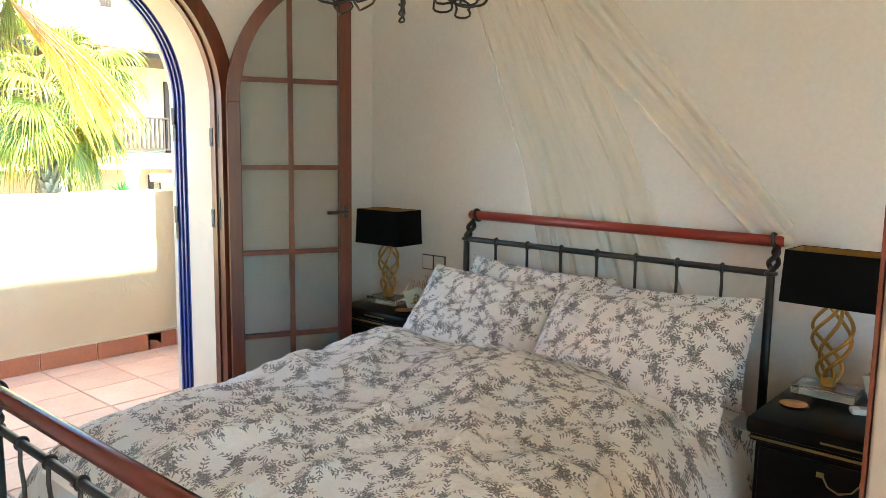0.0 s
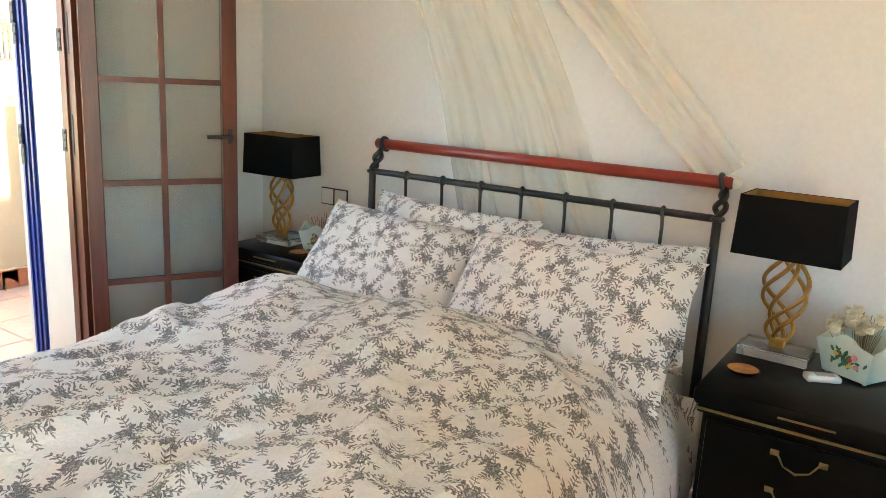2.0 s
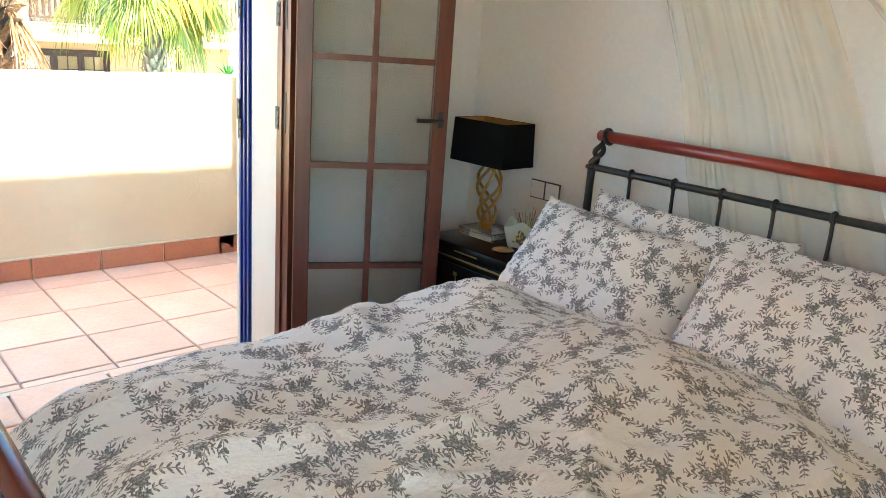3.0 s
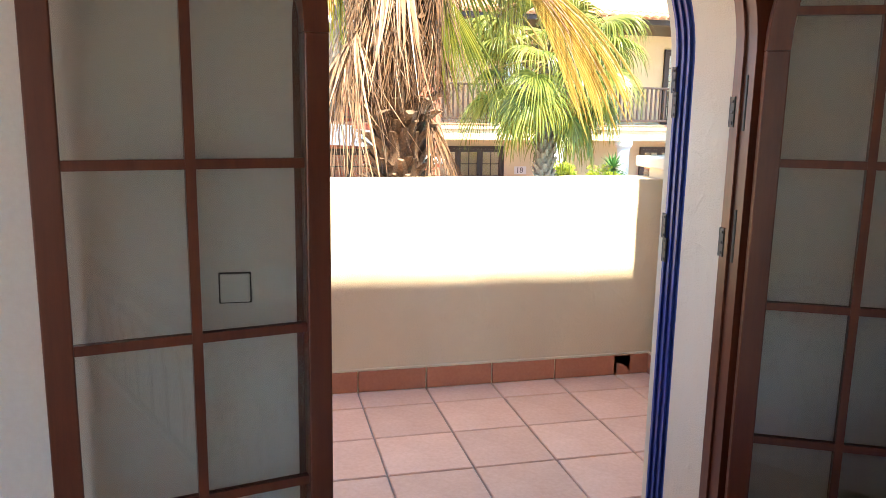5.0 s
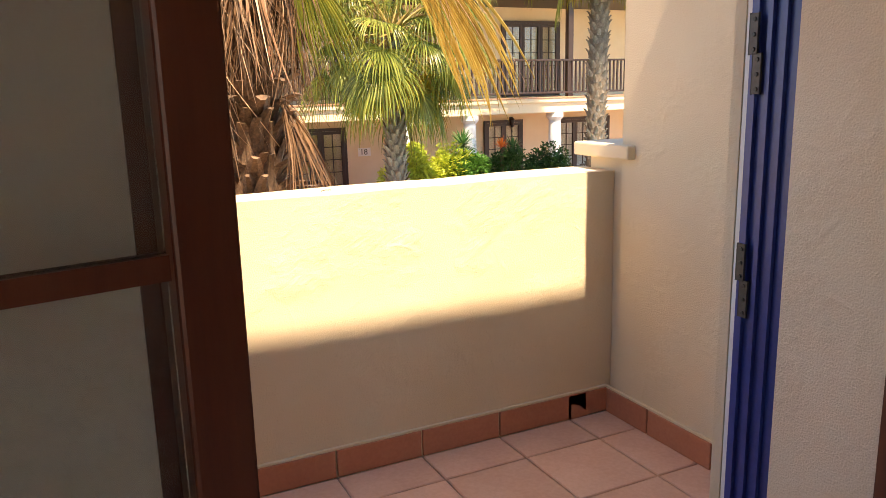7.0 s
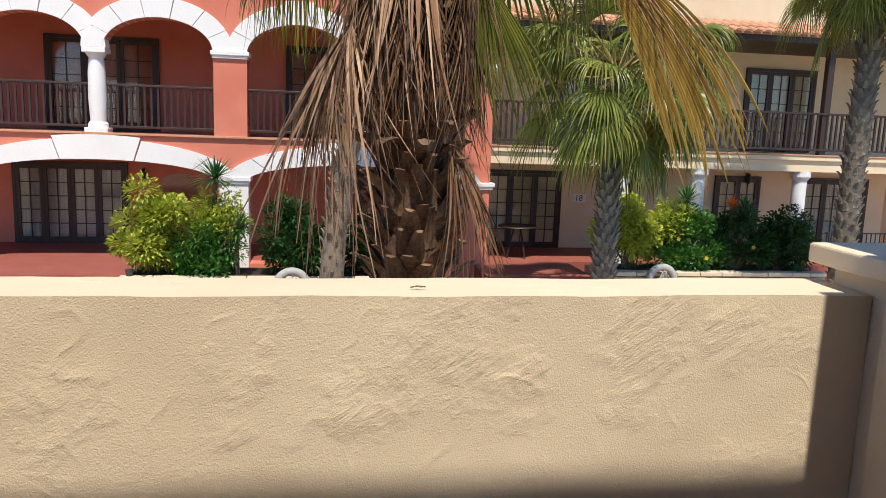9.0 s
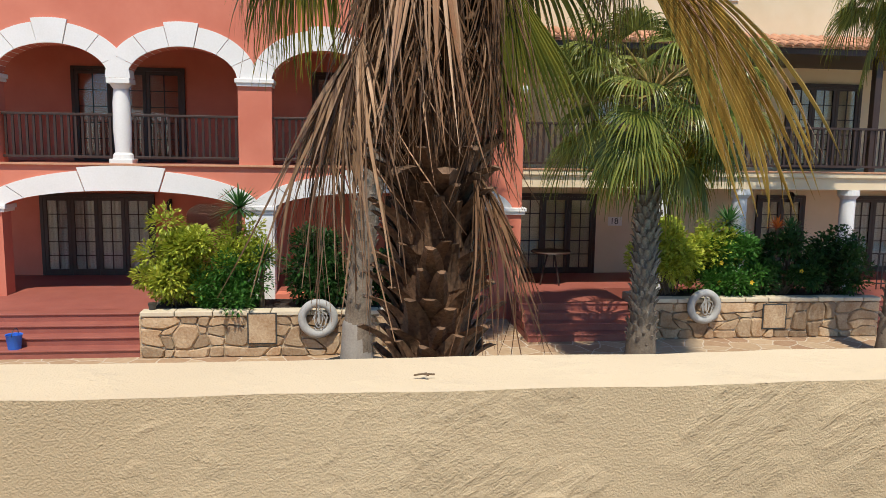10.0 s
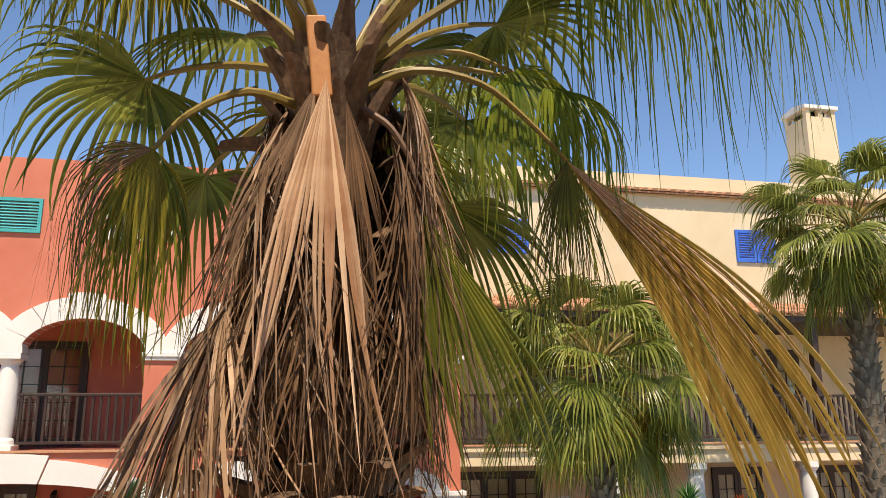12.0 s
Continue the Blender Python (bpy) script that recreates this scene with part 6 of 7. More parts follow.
for y, z in ((13.3, 0.33), (-1.95, 0.05)):
    ln = thing("wall_lantern", None, None, "black iron wall lantern on the porch wall", "lantern", group="wall lanterns")
    part("bracket", Shape().box(B, y - 0.03, z, B + 0.02, y + 0.03, z + 0.2, 0.004).tube([(B + 0.02, y, z + 0.17), (B + 0.12, y, z + 0.2)], 0.01, 6), M_BLACKIRON, ln)
    part("cage", Shape().lathe([(0.03, -0.14), (0.05, -0.12), (0.07, 0.06), (0.02, 0.13)], (B + 0.13, y, z + 0.06), 6), M_BLACKIRON, ln)
for txt, y, z in (("18", 8.55, -0.32), ("17", 13.4, -0.55)):
    pl = thing("house_number", Shape().box(B, y - 0.02, z - 0.02, B + 0.008, y + 0.34, z + 0.2, 0.002), M_WHITE, "white tile house number plate on the wall", "number plate", group="house numbers")
    cu = bpy.data.curves.new("digits", "FONT")
    cu.body, cu.size, cu.extrude = txt, 0.22, 0.002
    tmp = new("digits", cu)
    dg = bpy.data.meshes.new_from_object(tmp.evaluated_get(bpy.context.evaluated_depsgraph_get()))
    bpy.data.objects.remove(tmp)
    dg.materials.clear()
    dg.materials.append(M_DARKTRIM)
    d = part("digits", dg, None, pl)
    d.matrix_world = Matrix(((0, 0, 1, B + 0.011), (1, 0, 0, y + 0.03), (0, 1, 0, z + 0.02), (0, 0, 0, 1)))
tb = thing("garden_table", None, None, "small dark round table on the porch", "table")
part("tabletop", Shape().lathe([(0.45, -0.80), (0.46, -0.785), (0.45, -0.77)], (-21.3, 6.7, 0), 28), M_DARKWOOD, tb)
for k in range(4):
    a = k * math.pi / 2 + 0.5
    part("leg", Shape().tube([(-21.3 + 0.3 * math.cos(a), 6.7 + 0.3 * math.sin(a), PORCH), (-21.3 + 0.1 * math.cos(a), 6.7 + 0.1 * math.sin(a), -0.8)], 0.02, 6), M_DARKWOOD, tb)
fn = thing("iron_fence", None, None, "low black iron fence beside the porch steps", "fence")
part("top_rail", Shape().box(F - 0.02, 14.0, -0.72, F + 0.02, 15.7, -0.69), M_BLACKIRON, fn)
part("bottom_rail", Shape().box(F - 0.02, 14.0, -1.4, F + 0.02, 15.7, -1.37), M_BLACKIRON, fn)
for k in range(15):
    part("bar", Shape().box(F - 0.009, 14.02 + k * 0.118, -1.52, F + 0.009, 14.04 + k * 0.118, -0.7), M_BLACKIRON, fn)
# ---- plants
def leaf_material(name, a, b, through=0.3, rough=0.5, tint=0.3, streak=(1, 1, 1)):
    m, t, p = tree_of(name)
    out = t.nodes["Material Output"]
    info = t.nodes.new("ShaderNodeObjectInfo")
    geo = t.nodes.new("ShaderNodeNewGeometry")
    n = tex(t, "Noise", 7.0, streak, detail=3)
    mixv = t.nodes.new("ShaderNodeMath")
    mixv.operation = "MULTIPLY_ADD"
    t.links.new(geo.outputs["Random Per Island"], mixv.inputs[0])
    mixv.inputs[1].default_value = 0.6
    half = t.nodes.new("ShaderNodeMath")
    half.operation = "MULTIPLY"
    t.links.new(n.outputs[0], half.inputs[0])
    half.inputs[1].default_value = 0.45
    t.links.new(half.outputs[0], mixv.inputs[2])
    col = ramp(t, mixv.outputs[0], [(0.12, a), (0.8, b)])
    col = mix(t, 1.0, col, ramp(t, info.outputs["Random"], [(0, (1 - tint,) * 3), (1, (1, 1, 1))]), "MULTIPLY")
    t.links.new(col, p.inputs["Base Color"])
    p.inputs["Roughness"].default_value, p.inputs["Specular IOR Level"].default_value = rough, 0.3
    tl, mx = t.nodes.new("ShaderNodeBsdfTranslucent"), t.nodes.new("ShaderNodeMixShader")
    t.links.new(col, tl.inputs["Color"])
    mx.inputs[0].default_value = through
    t.links.new(p.outputs[0], mx.inputs[1])
    t.links.new(tl.outputs[0], mx.inputs[2])
    t.links.new(mx.outputs[0], out.inputs["Surface"])
    return m


M_FROND = leaf_material("palm_green", (0.065, 0.12, 0.012), (0.37, 0.41, 0.06), 0.5, 0.36, 0.2)
M_FRONDOLD = leaf_material("palm_yellowing", (0.16, 0.15, 0.015), (0.46, 0.38, 0.05), 0.35, 0.5)
M_DEAD = leaf_material("palm_dead", (0.06, 0.024, 0.011), (0.66, 0.42, 0.26), 0.15, 0.5, 0.5)
M_DEADDARK = leaf_material("palm_dead_dark", (0.035, 0.015, 0.008), (0.30, 0.16, 0.08), 0.15, 0.7, 0.4)
M_BOOT = surface("palm_leaf_base", (0.04, 0.019, 0.010), (0.36, 0.21, 0.12), 0.8, 5, 40, 0.4, random_tint=0.5, dist=0.01)
M_TRUNK = surface("palm_trunk", (0.07, 0.035, 0.018), (0.17, 0.09, 0.05), 0.9, 4, 30, 0.6, dist=0.02)
M_TRUNKGREY = surface("grey_palm_trunk", (0.10, 0.07, 0.045), (0.32, 0.25, 0.18), 0.9, 4, 30, 0.5, random_tint=0.45, dist=0.02)
M_TRUNKPALE = surface("pale_trunk_foot", (0.22, 0.185, 0.15), (0.34, 0.30, 0.25), 0.9, 4, 30, 0.4)
M_SCAR = surface("grey_leaf_scar", (0.07, 0.05, 0.035), (0.42, 0.34, 0.26), 0.9, 6, 40, 0.4, random_tint=0.55, dist=0.01)
M_FRONDGREY = leaf_material("palm_grey_green", (0.05, 0.085, 0.014), (0.40, 0.42, 0.095), 0.4, 0.32, 0.35)
M_PETIOLE = surface("petiole", (0.22, 0.15, 0.03), (0.36, 0.26, 0.07), 0.5, 5, 40, 0.1, random_tint=0.3)


DOWN = Vector((0, 0, -1))


def pleats(s, hub, d0, normal, length, a0, a1, segs, join, hang, rnd, late=0.3, shrink=0.22, rag=0.0):
    """Part of a fan leaf: pleated near the hub, split into narrow tips that bend towards the ground."""
    hub, d0, normal = Vector(hub), Vector(d0).normalized(), Vector(normal)
    normal = (normal - d0 * normal.dot(d0)).normalized()
    side0 = normal.cross(d0)
    da = radians(a1 - a0) / segs
    for k in range(segs):
        a = radians(a0) + (k + 0.5) * da
        d = d0 * math.cos(a) + side0 * math.sin(a)
        e = side0 * math.cos(a) - d0 * math.sin(a)
        ln = length * (1 - shrink * min(1, abs(a) / 1.9) ** 2) * rnd.uniform(0.84 - rag, 1.06)
        g0 = hang * rnd.uniform(0.85, 1.15)
        drift = Vector((rnd.gauss(0, 0.05 + rag * 0.3), rnd.gauss(0, 0.05 + rag * 0.3), 0))
        n = 11
        p = hub.copy()
        base = len(s.v)
        turn = rnd.uniform(-1, 1) * (0.6 + rag * 2)
        full = math.tan(abs(da) / 2) * ln * join * 1.02
        for j in range(n + 1):
            u = j / n
            half = full * u / join if u < join else full * (1 - (u - join) / (1 - join)) ** 0.75 + 0.0008
            v = max(0.0, (u - join) / (1 - join))
            ee = (e + normal * (turn * v)).normalized()
            s.v += [tuple(p - ee * half), tuple(p + normal * (half * 0.75)), tuple(p + ee * half)]
            g = min(1.0, g0 * max(0.0, (u - late) / (1 - late)) ** 0.8)
            q = d * (1 - g) + DOWN * g + drift * v * 2
            p = p + q.normalized() * (ln / n)
        for j in range(n):
            q = base + 3 * j
            s.f += [(q, q + 1, q + 4, q + 3), (q + 1, q + 2, q + 5, q + 4)]
    return s


def stem(pts, r0=0.02, r1=0.009):
    return Shape().tube(pts, [r0 + (r1 - r0) * k / (len(pts) - 1) for k in range(len(pts))], 7)


def fan(lift, petiole, blade, seed, segs=44, bend=34, roll=0.0, hang=1.0, join=0.36):
    """A whole leaf from the origin towards +x: a bowed stalk and a weeping fan."""
    rnd = random.Random(seed)
    pts, p = [], Vector((0, 0, 0))
    for k in range(9):
        pts.append(tuple(p))
        a = radians(lift - bend * k / 8)
        d0 = Vector((math.cos(a), 0, math.sin(a)))
        p = p + d0 * petiole / 8
    up = Vector((-d0.z, math.sin(roll), d0.x))
    s = pleats(Shape(), pts[-1], d0, up, blade, -112, 112, segs, join, hang, rnd, 0.24)
    return s, stem(pts)


def hanging(length, segs, spread, seed, width=0.02, bush=0.2):
    """A dead fan leaf that hangs straight down from the origin: ragged narrow strips, curled at the tips."""
    rnd = random.Random(seed)
    s = Shape()
    for k in range(segs):
        a = radians(spread) * (2 * (k + 0.5) / segs - 1) + rnd.gauss(0, 0.05)
        ln = length * rnd.uniform(0.55, 1.08)
        out = rnd.uniform(-0.1, 0.25) * bush * 2
        d = Vector((out, math.sin(a), -math.cos(a))).normalized()
        tw = rnd.uniform(0, 3.14)
        n = 10
        base = len(s.v)
        cx, cy = rnd.gauss(0, 0.13), rnd.gauss(0, 0.13)
        for j in range(n + 1):
            u = j / n
            p = d * (ln * u)
            p.z -= 0.10 * u * u * ln
            p.y -= d.y * ln * 0.35 * u * u
            p += Vector((cx * u * u, cy * u * u, 0)) + Vector((bush * 0.4 * math.sin(u * 3.0), 0, 0))
            p += Vector((math.cos(tw), math.sin(tw), 0)) * (0.022 * math.sin(u * 5.5 + tw * 3) * u)
            b = tw + u * 2.2 * math.sin(tw * 5)
            w = width * (0.5 + u if u < 0.4 else 0.9 * (1.15 - u) / 0.75) * 0.5
            side = Vector((math.cos(b) * 0.6, math.sin(b), 0))
            s.v += [tuple(p - side * w), tuple(p + side * w)]
        for j in range(n):
            q = base + 2 * j
            s.f.append((q, q + 1, q + 3, q + 2))
    return s


def boot_mesh(name, w, h, t, mat, curl):
    """A split old leaf base: a tapering curved plate that stands off the trunk."""
    s = Shape()
    n = 5
    for j in range(n + 1):
        u = j / n
        ww = w * (1 - 0.62 * u ** 1.3)
        x = curl * u * u
        s.v += [(x - t, -ww, h * u), (x + 0.15 * ww, -ww * 0.4, h * u), (x + 0.15 * ww, ww * 0.4, h * u), (x - t, ww, h * u), (x - t - 0.012, 0, h * u)]
    for j in range(n):
        for k in range(5):
            a, b = j * 5 + k, j * 5 + (k + 1) % 5
            s.f.append((a, b, b + 5, a + 5))
    s.f.append(tuple(n * 5 + k for k in range(5)))
    return s.mesh(name, mat)


LIFTS = (72, 50, 30, 8, -14, -38)
STALK_ME, FROND_ME, OLD_ME = [], [], []
for k, lift in enumerate(LIFTS):
    for q in range(2):
        blade, st = fan(lift, 0.85 + 0.1 * q, 0.78 + 0.06 * q, 100 + 2 * k + q, 40, 36, 0.25 - 0.5 * q, 1.0)
        STALK_ME.append(st.mesh("frond_stalk", M_PETIOLE, True))
        FROND_ME.append(blade.mesh("frond_blade", M_FRONDGREY, fix=False))
        OLD_ME.append(blade.mesh("frond_blade", M_FRONDOLD, fix=False))
DEAD_ME = [hanging(1.15, 52, 36, 200 + k, 0.021).mesh("dead_frond", M_DEAD, fix=False) for k in range(4)]
DARK_ME = [hanging(1.1, 48, 28, 230 + k, 0.018).mesh("dead_frond", M_DEADDARK, fix=False) for k in range(3)]


def put_frond(tree, lift, at, az, size, old=False, pick=0):
    k = min(range(len(LIFTS)), key=lambda q: abs(LIFTS[q] - lift)) * 2 + pick % 2
    f = part("frond", (OLD_ME if old else FROND_ME)[k], None, tree)
    f.matrix_world = Matrix.Translation(at) @ Matrix.Rotation(radians(az), 4, "Z") @ Matrix.Scale(size, 4)
    part("stalk", STALK_ME[k], None, f)
    return f


def palm(x, y, crown, trunk_r, seed, n_green, n_old, n_dead, size, label, lean=(0, 0), pale=False):
    rnd = random.Random(seed)
    tree = thing("fan_palm", None, None, label, "palm tree", group="fan palms round the pool")
    hgt = crown - G
    pts = [(x + lean[0] * (k / 8) ** 2, y + lean[1] * (k / 8) ** 2, G + hgt * k / 8) for k in range(9)]
    rad = [trunk_r * 1.5, trunk_r * 1.15, trunk_r * 1.02, trunk_r, trunk_r, trunk_r, trunk_r, trunk_r * 1.05, trunk_r * 0.9]
    part("trunk", Shape().tube(pts, rad, 16), M_TRUNKGREY, tree, smooth=True)
    part("trunk_foot", Shape().lathe([(trunk_r * 1.62, 0), (trunk_r * 1.42, 0.3), (trunk_r * 1.25, 0.75), (trunk_r * 1.15, 0.8)], (x, y, G), 16), M_TRUNKPALE if pale else M_TRUNKGREY, tree, "pale smooth trunk foot" if pale else "", smooth=True)
    top = Vector(pts[-1])
    me = boot_mesh("leaf_scar", 0.07, 0.15, 0.02, M_SCAR, 0.075)
    z, k = G + (0.95 if pale else 0.35), 0
    while z < crown - 0.1 and k < 290:
        u = (z - G) / hgt
        cx, cy = x + lean[0] * u * u, y + lean[1] * u * u
        a = k * 2.39996
        ob = part("leaf_scar", me, None, tree)
        r = trunk_r * (0.98 if z > G + 0.8 else 1.15)
        ob.matrix_world = Matrix.Translation((cx + r * math.cos(a), cy + r * math.sin(a), z)) @ Matrix.Rotation(a, 4, "Z") @ Matrix.Scale(rnd.uniform(0.75, 1.25), 4)
        z += hgt / 300
        k += 1
    for k in range(n_green):
        lift = 74 - 108 * (k / max(1, n_green - 1)) + rnd.uniform(-8, 8)
        put_frond(tree, lift, top + Vector((0, 0, rnd.uniform(-0.1, 0.12))), k * 137.5 + rnd.uniform(-15, 15), size * rnd.uniform(0.85, 1.1), False, k)
    for k in range(n_old):
        put_frond(tree, rnd.uniform(-45, -20), top + Vector((0, 0, -0.15)), rnd.uniform(0, 360), size * rnd.uniform(0.8, 1.0), True, k)
    for k in range(n_dead):
        a = rnd.uniform(0, 360)
        d = part("dead_frond", DEAD_ME[k % 4], None, tree)
        d.matrix_world = Matrix.Translation(top + Vector((trunk_r * math.cos(radians(a)), trunk_r * math.sin(radians(a)), -0.2))) @ Matrix.Rotation(radians(a), 4, "Z") @ Matrix.Rotation(radians(-14), 4, "Y") @ Matrix.Scale(size * rnd.uniform(0.55, 0.8), 4)
    return tree


palm(-16.5, 7.0, 2.35, 0.18, 21, 46, 5, 4, 1.35, "fan palm with a full green crown by the pool")
palm(-16.7, 11.75, 4.75, 0.19, 22, 46, 5, 16, 1.3, "tall fan palm with dry skirts by the pool", (0, 0.1))
palm(-16.85, 2.27, 5.5, 0.18, 23, 40, 5, 6, 1.3, "tall slender fan palm partly hidden by another", (0.3, 1.6), True)

# ---- the great palm beside the terrace
PXM, PYM, TOPM = -8.6, 2.62, 3.1
big = thing("fan_palm", None, None, "large fan palm with a shaggy skirt of dead fronds", "palm tree")
part("trunk", Shape().tube([(PXM, PYM, G), (PXM, PYM, -0.5), (PXM, PYM, 1.0), (PXM, PYM - 0.03, 2.2), (PXM, PYM - 0.05, TOPM - 0.05)], [0.32, 0.205, 0.195, 0.17, 0.1], 18), M_TRUNK, big, smooth=True)
rnd = random.Random(7)
boots = [boot_mesh("leaf_base", 0.1, 0.26, 0.03, M_BOOT, c) for c in (0.10, 0.15, 0.2)]
for k in range(270):
    z = -1.4 + 2.85 * k / 270
    a = k * 2.39996 + rnd.uniform(-0.15, 0.15)
    r = 0.19
    ob = part("leaf_base", boots[k % 3], None, big)
    ob.matrix_world = Matrix.Translation((PXM + r * math.cos(a), PYM + r * math.sin(a), z)) @ Matrix.Rotation(a, 4, "Z") @ Matrix.Rotation(rnd.uniform(-0.25, 0.15), 4, "X") @ Matrix.Rotation(rnd.uniform(-0.05, 0.4), 4, "Y") @ Matrix.Diagonal((rnd.uniform(0.6, 0.9), rnd.uniform(0.6, 1.05), rnd.uniform(0.5, 1.1), 1))
for k in range(70):
    z = 1.25 + 1.6 * k / 70
    a = k * 2.39996
    if math.cos(a) > -0.1 and z > 1.5:
        continue
    ob = part("leaf_base", boots[k % 3], None, big)
    ob.matrix_world = Matrix.Translation((PXM + 0.175 * math.cos(a), PYM + 0.175 * math.sin(a), z)) @ Matrix.Rotation(a, 4, "Z") @ Matrix.Rotation(rnd.uniform(0.3, 0.9), 4, "Y") @ Matrix.Scale(rnd.uniform(0.8, 1.25), 4)
for k in range(26):
    a = k * 2.39996
    z = 2.6 + 0.42 * k / 26
    ob = part("leaf_base", boots[k % 3], None, big)
    ob.matrix_world = Matrix.Translation((PXM + 0.15 * math.cos(a), PYM - 0.04 + 0.15 * math.sin(a), z)) @ Matrix.Rotation(a, 4, "Z") @ Matrix.Rotation(rnd.uniform(0.0, 0.25), 4, "Y") @ Matrix.Diagonal((0.8, 0.75, 1.25, 1))
# skirt of dead fronds
for k in range(44):
    a = k * 137.5 + rnd.uniform(-12, 12)
    z = TOPM - 0.02 - 0.95 * (k / 44)
    r = 0.2 + 0.06 * rnd.random()
    if math.cos(radians(a)) > 0.75 and k < 34:
        continue
    me = (DEAD_ME + DARK_ME)[rnd.randrange(7)]
    d = part("dead_frond", me, None, big)
    d.matrix_world = Matrix.Translation((PXM + r * math.cos(radians(a)), PYM + r * math.sin(radians(a)), z)) @ Matrix.Rotation(radians(a), 4, "Z") @ Matrix.Rotation(radians(-rnd.uniform(0, 9)), 4, "Y") @ Matrix.Scale(rnd.uniform(0.6, 1.0), 4)
# broad bleached dead fronds on the side of the terrace
M_BLEACHED = leaf_material("palm_dead_bleached", (0.34, 0.16, 0.08), (0.80, 0.56, 0.38), 0.15, 0.55, 0.1)
rb = random.Random(411)
part("dead_frond", pleats(Shape(), (PXM + 0.29, PYM - 0.08, 2.9), (0.17, -0.02, -1), (1, 0.1, 0.15), 1.5, -15, 12, 13, 0.42, 0.7, rb, 0.35, rag=0.22), M_BLEACHED, big, "broad bleached dead frond", fix=False)
part("dead_frond", pleats(Shape(), (PXM + 0.25, PYM - 0.12, 2.88), (0.13, -0.22, -1), (1, -0.4, 0.1), 1.3, -17, 16, 20, 0.3, 0.8, rb, 0.3, rag=0.4), M_DEAD, big, "broad torn dead frond", fix=False)
part("dead_frond", pleats(Shape(), (PXM + 0.24, PYM + 0.0, 2.84), (0.12, 0.2, -1), (1, 0.3, 0.1), 1.3, -12, 10, 13, 0.3, 0.8, rb, 0.3, rag=0.4), M_DEADDARK, big, "broad torn dead frond", fix=False)
part("cut_stalk", Shape().box(-0.02, -0.038, 0, 0.02, 0.038, 0.33, 0.008).moved(Matrix.Translation((PXM + 0.24, PYM - 0.09, 2.84)) @ Matrix.Rotation(radians(6), 4, "X")), surface("orange_stalk", (0.45, 0.17, 0.05), (0.6, 0.27, 0.10), 0.6, 5, 40, 0.1), big, "cut orange leaf stalk")
# low hanging tatters
for y, x, z, sc, rot in ((2.22, -8.42, 2.05, 1.12, -30), (2.16, -8.5, 1.95, 1.0, -60), (2.8, -8.42, 1.42, 0.95, 35),):
    d = part("dead_frond", DARK_ME[0] if y > 2.6 else DEAD_ME[1], None, big)
    d.matrix_world = Matrix.Translation((x, y, z)) @ Matrix.Rotation(radians(rot), 4, "Z") @ Matrix.Rotation(radians(-14 if y > 2.6 else -4), 4, "Y") @ Matrix.Scale(sc, 4)


def smooth_line(pts, n=12):
    """A rounded line through a few points."""
    v = [Vector(p) for p in pts]
    v = [v[0] * 2 - v[1]] + v + [v[-1] * 2 - v[-2]]
    out = []
    for k in range(1, len(v) - 2):
        for j in range(4):
            t = j / 4
            a, b, c, d = v[k - 1], v[k], v[k + 1], v[k + 2]
            out.append(tuple(0.5 * (2 * b + (c - a) * t + (2 * a - 5 * b + 4 * c - d) * t * t + (3 * b - a - 3 * c + d) * t ** 3)))
    return out + [tuple(v[-2])]


def special(pts, label, blades, seed, stalk_mat=None, r0=0.02):
    """A leaf of the great palm on its own stalk; blades: direction, normal, length, a0, a1, count, join, hang, late, material, rag."""
    f = part("frond", stem(smooth_line(pts), r0, 0.009), stalk_mat or M_PETIOLE, big, label, smooth=True)
    rs = random.Random(seed)
    for d, nrm, ln, a0, a1, cnt, join, hang, late, mat, rag in blades:
        part("blade", pleats(Shape(), pts[-1], d, nrm, ln, a0, a1, cnt, join, hang, rs, late, rag=rag), mat, f, fix=False)
    return f


M_YELLOWDEAD = leaf_material("palm_golden", (0.30, 0.17, 0.03), (0.58, 0.40, 0.10), 0.4, 0.5, 0.1)
M_OLIVE = leaf_material("palm_olive", (0.06, 0.085, 0.012), (0.26, 0.25, 0.04), 0.4, 0.45, 0.1)
M_BROWNSTALK = surface("brown_stalk", (0.09, 0.04, 0.02), (0.2, 0.1, 0.05), 0.6, 5, 40, 0.1)
special([(-8.5, 2.67, 2.93), (-8.4, 2.88, 3.0), (-8.4, 3.15, 2.97), (-8.4, 3.34, 2.83), (-8.4, 3.5, 2.67)], "golden dying frond on a long bowed stalk", [
    ((0.02, 0.74, -0.67), (1, 0.1, 0.1), 1.75, -17, 12, 20, 0.7, 0.6, 0.3, M_YELLOWDEAD, 0.04),
    ((0.03, 0.69, -0.72), (1, 0.25, 0), 1.45, -15, 12, 19, 0.75, 0.5, 0.35, M_YELLOWDEAD, 0.06),
    ((0.08, 0.72, -0.7), (1, 0, 0), 1.65, -6, 9, 7, 0.15, 0.75, 0.3, M_BLEACHED, 0.2),
    ((0.06, 0.58, -0.81), (1, 0, 0.1), 0.95, -66, -10, 58, 0.2, 1.1, 0.1, M_OLIVE, 0.2),
    ((0.0, 0.3, -0.9), (1, 0, 0.1), 0.66, -55, 0, 44, 0.2, 1.2, 0.1, M_DEADDARK, 0.2)], 501)
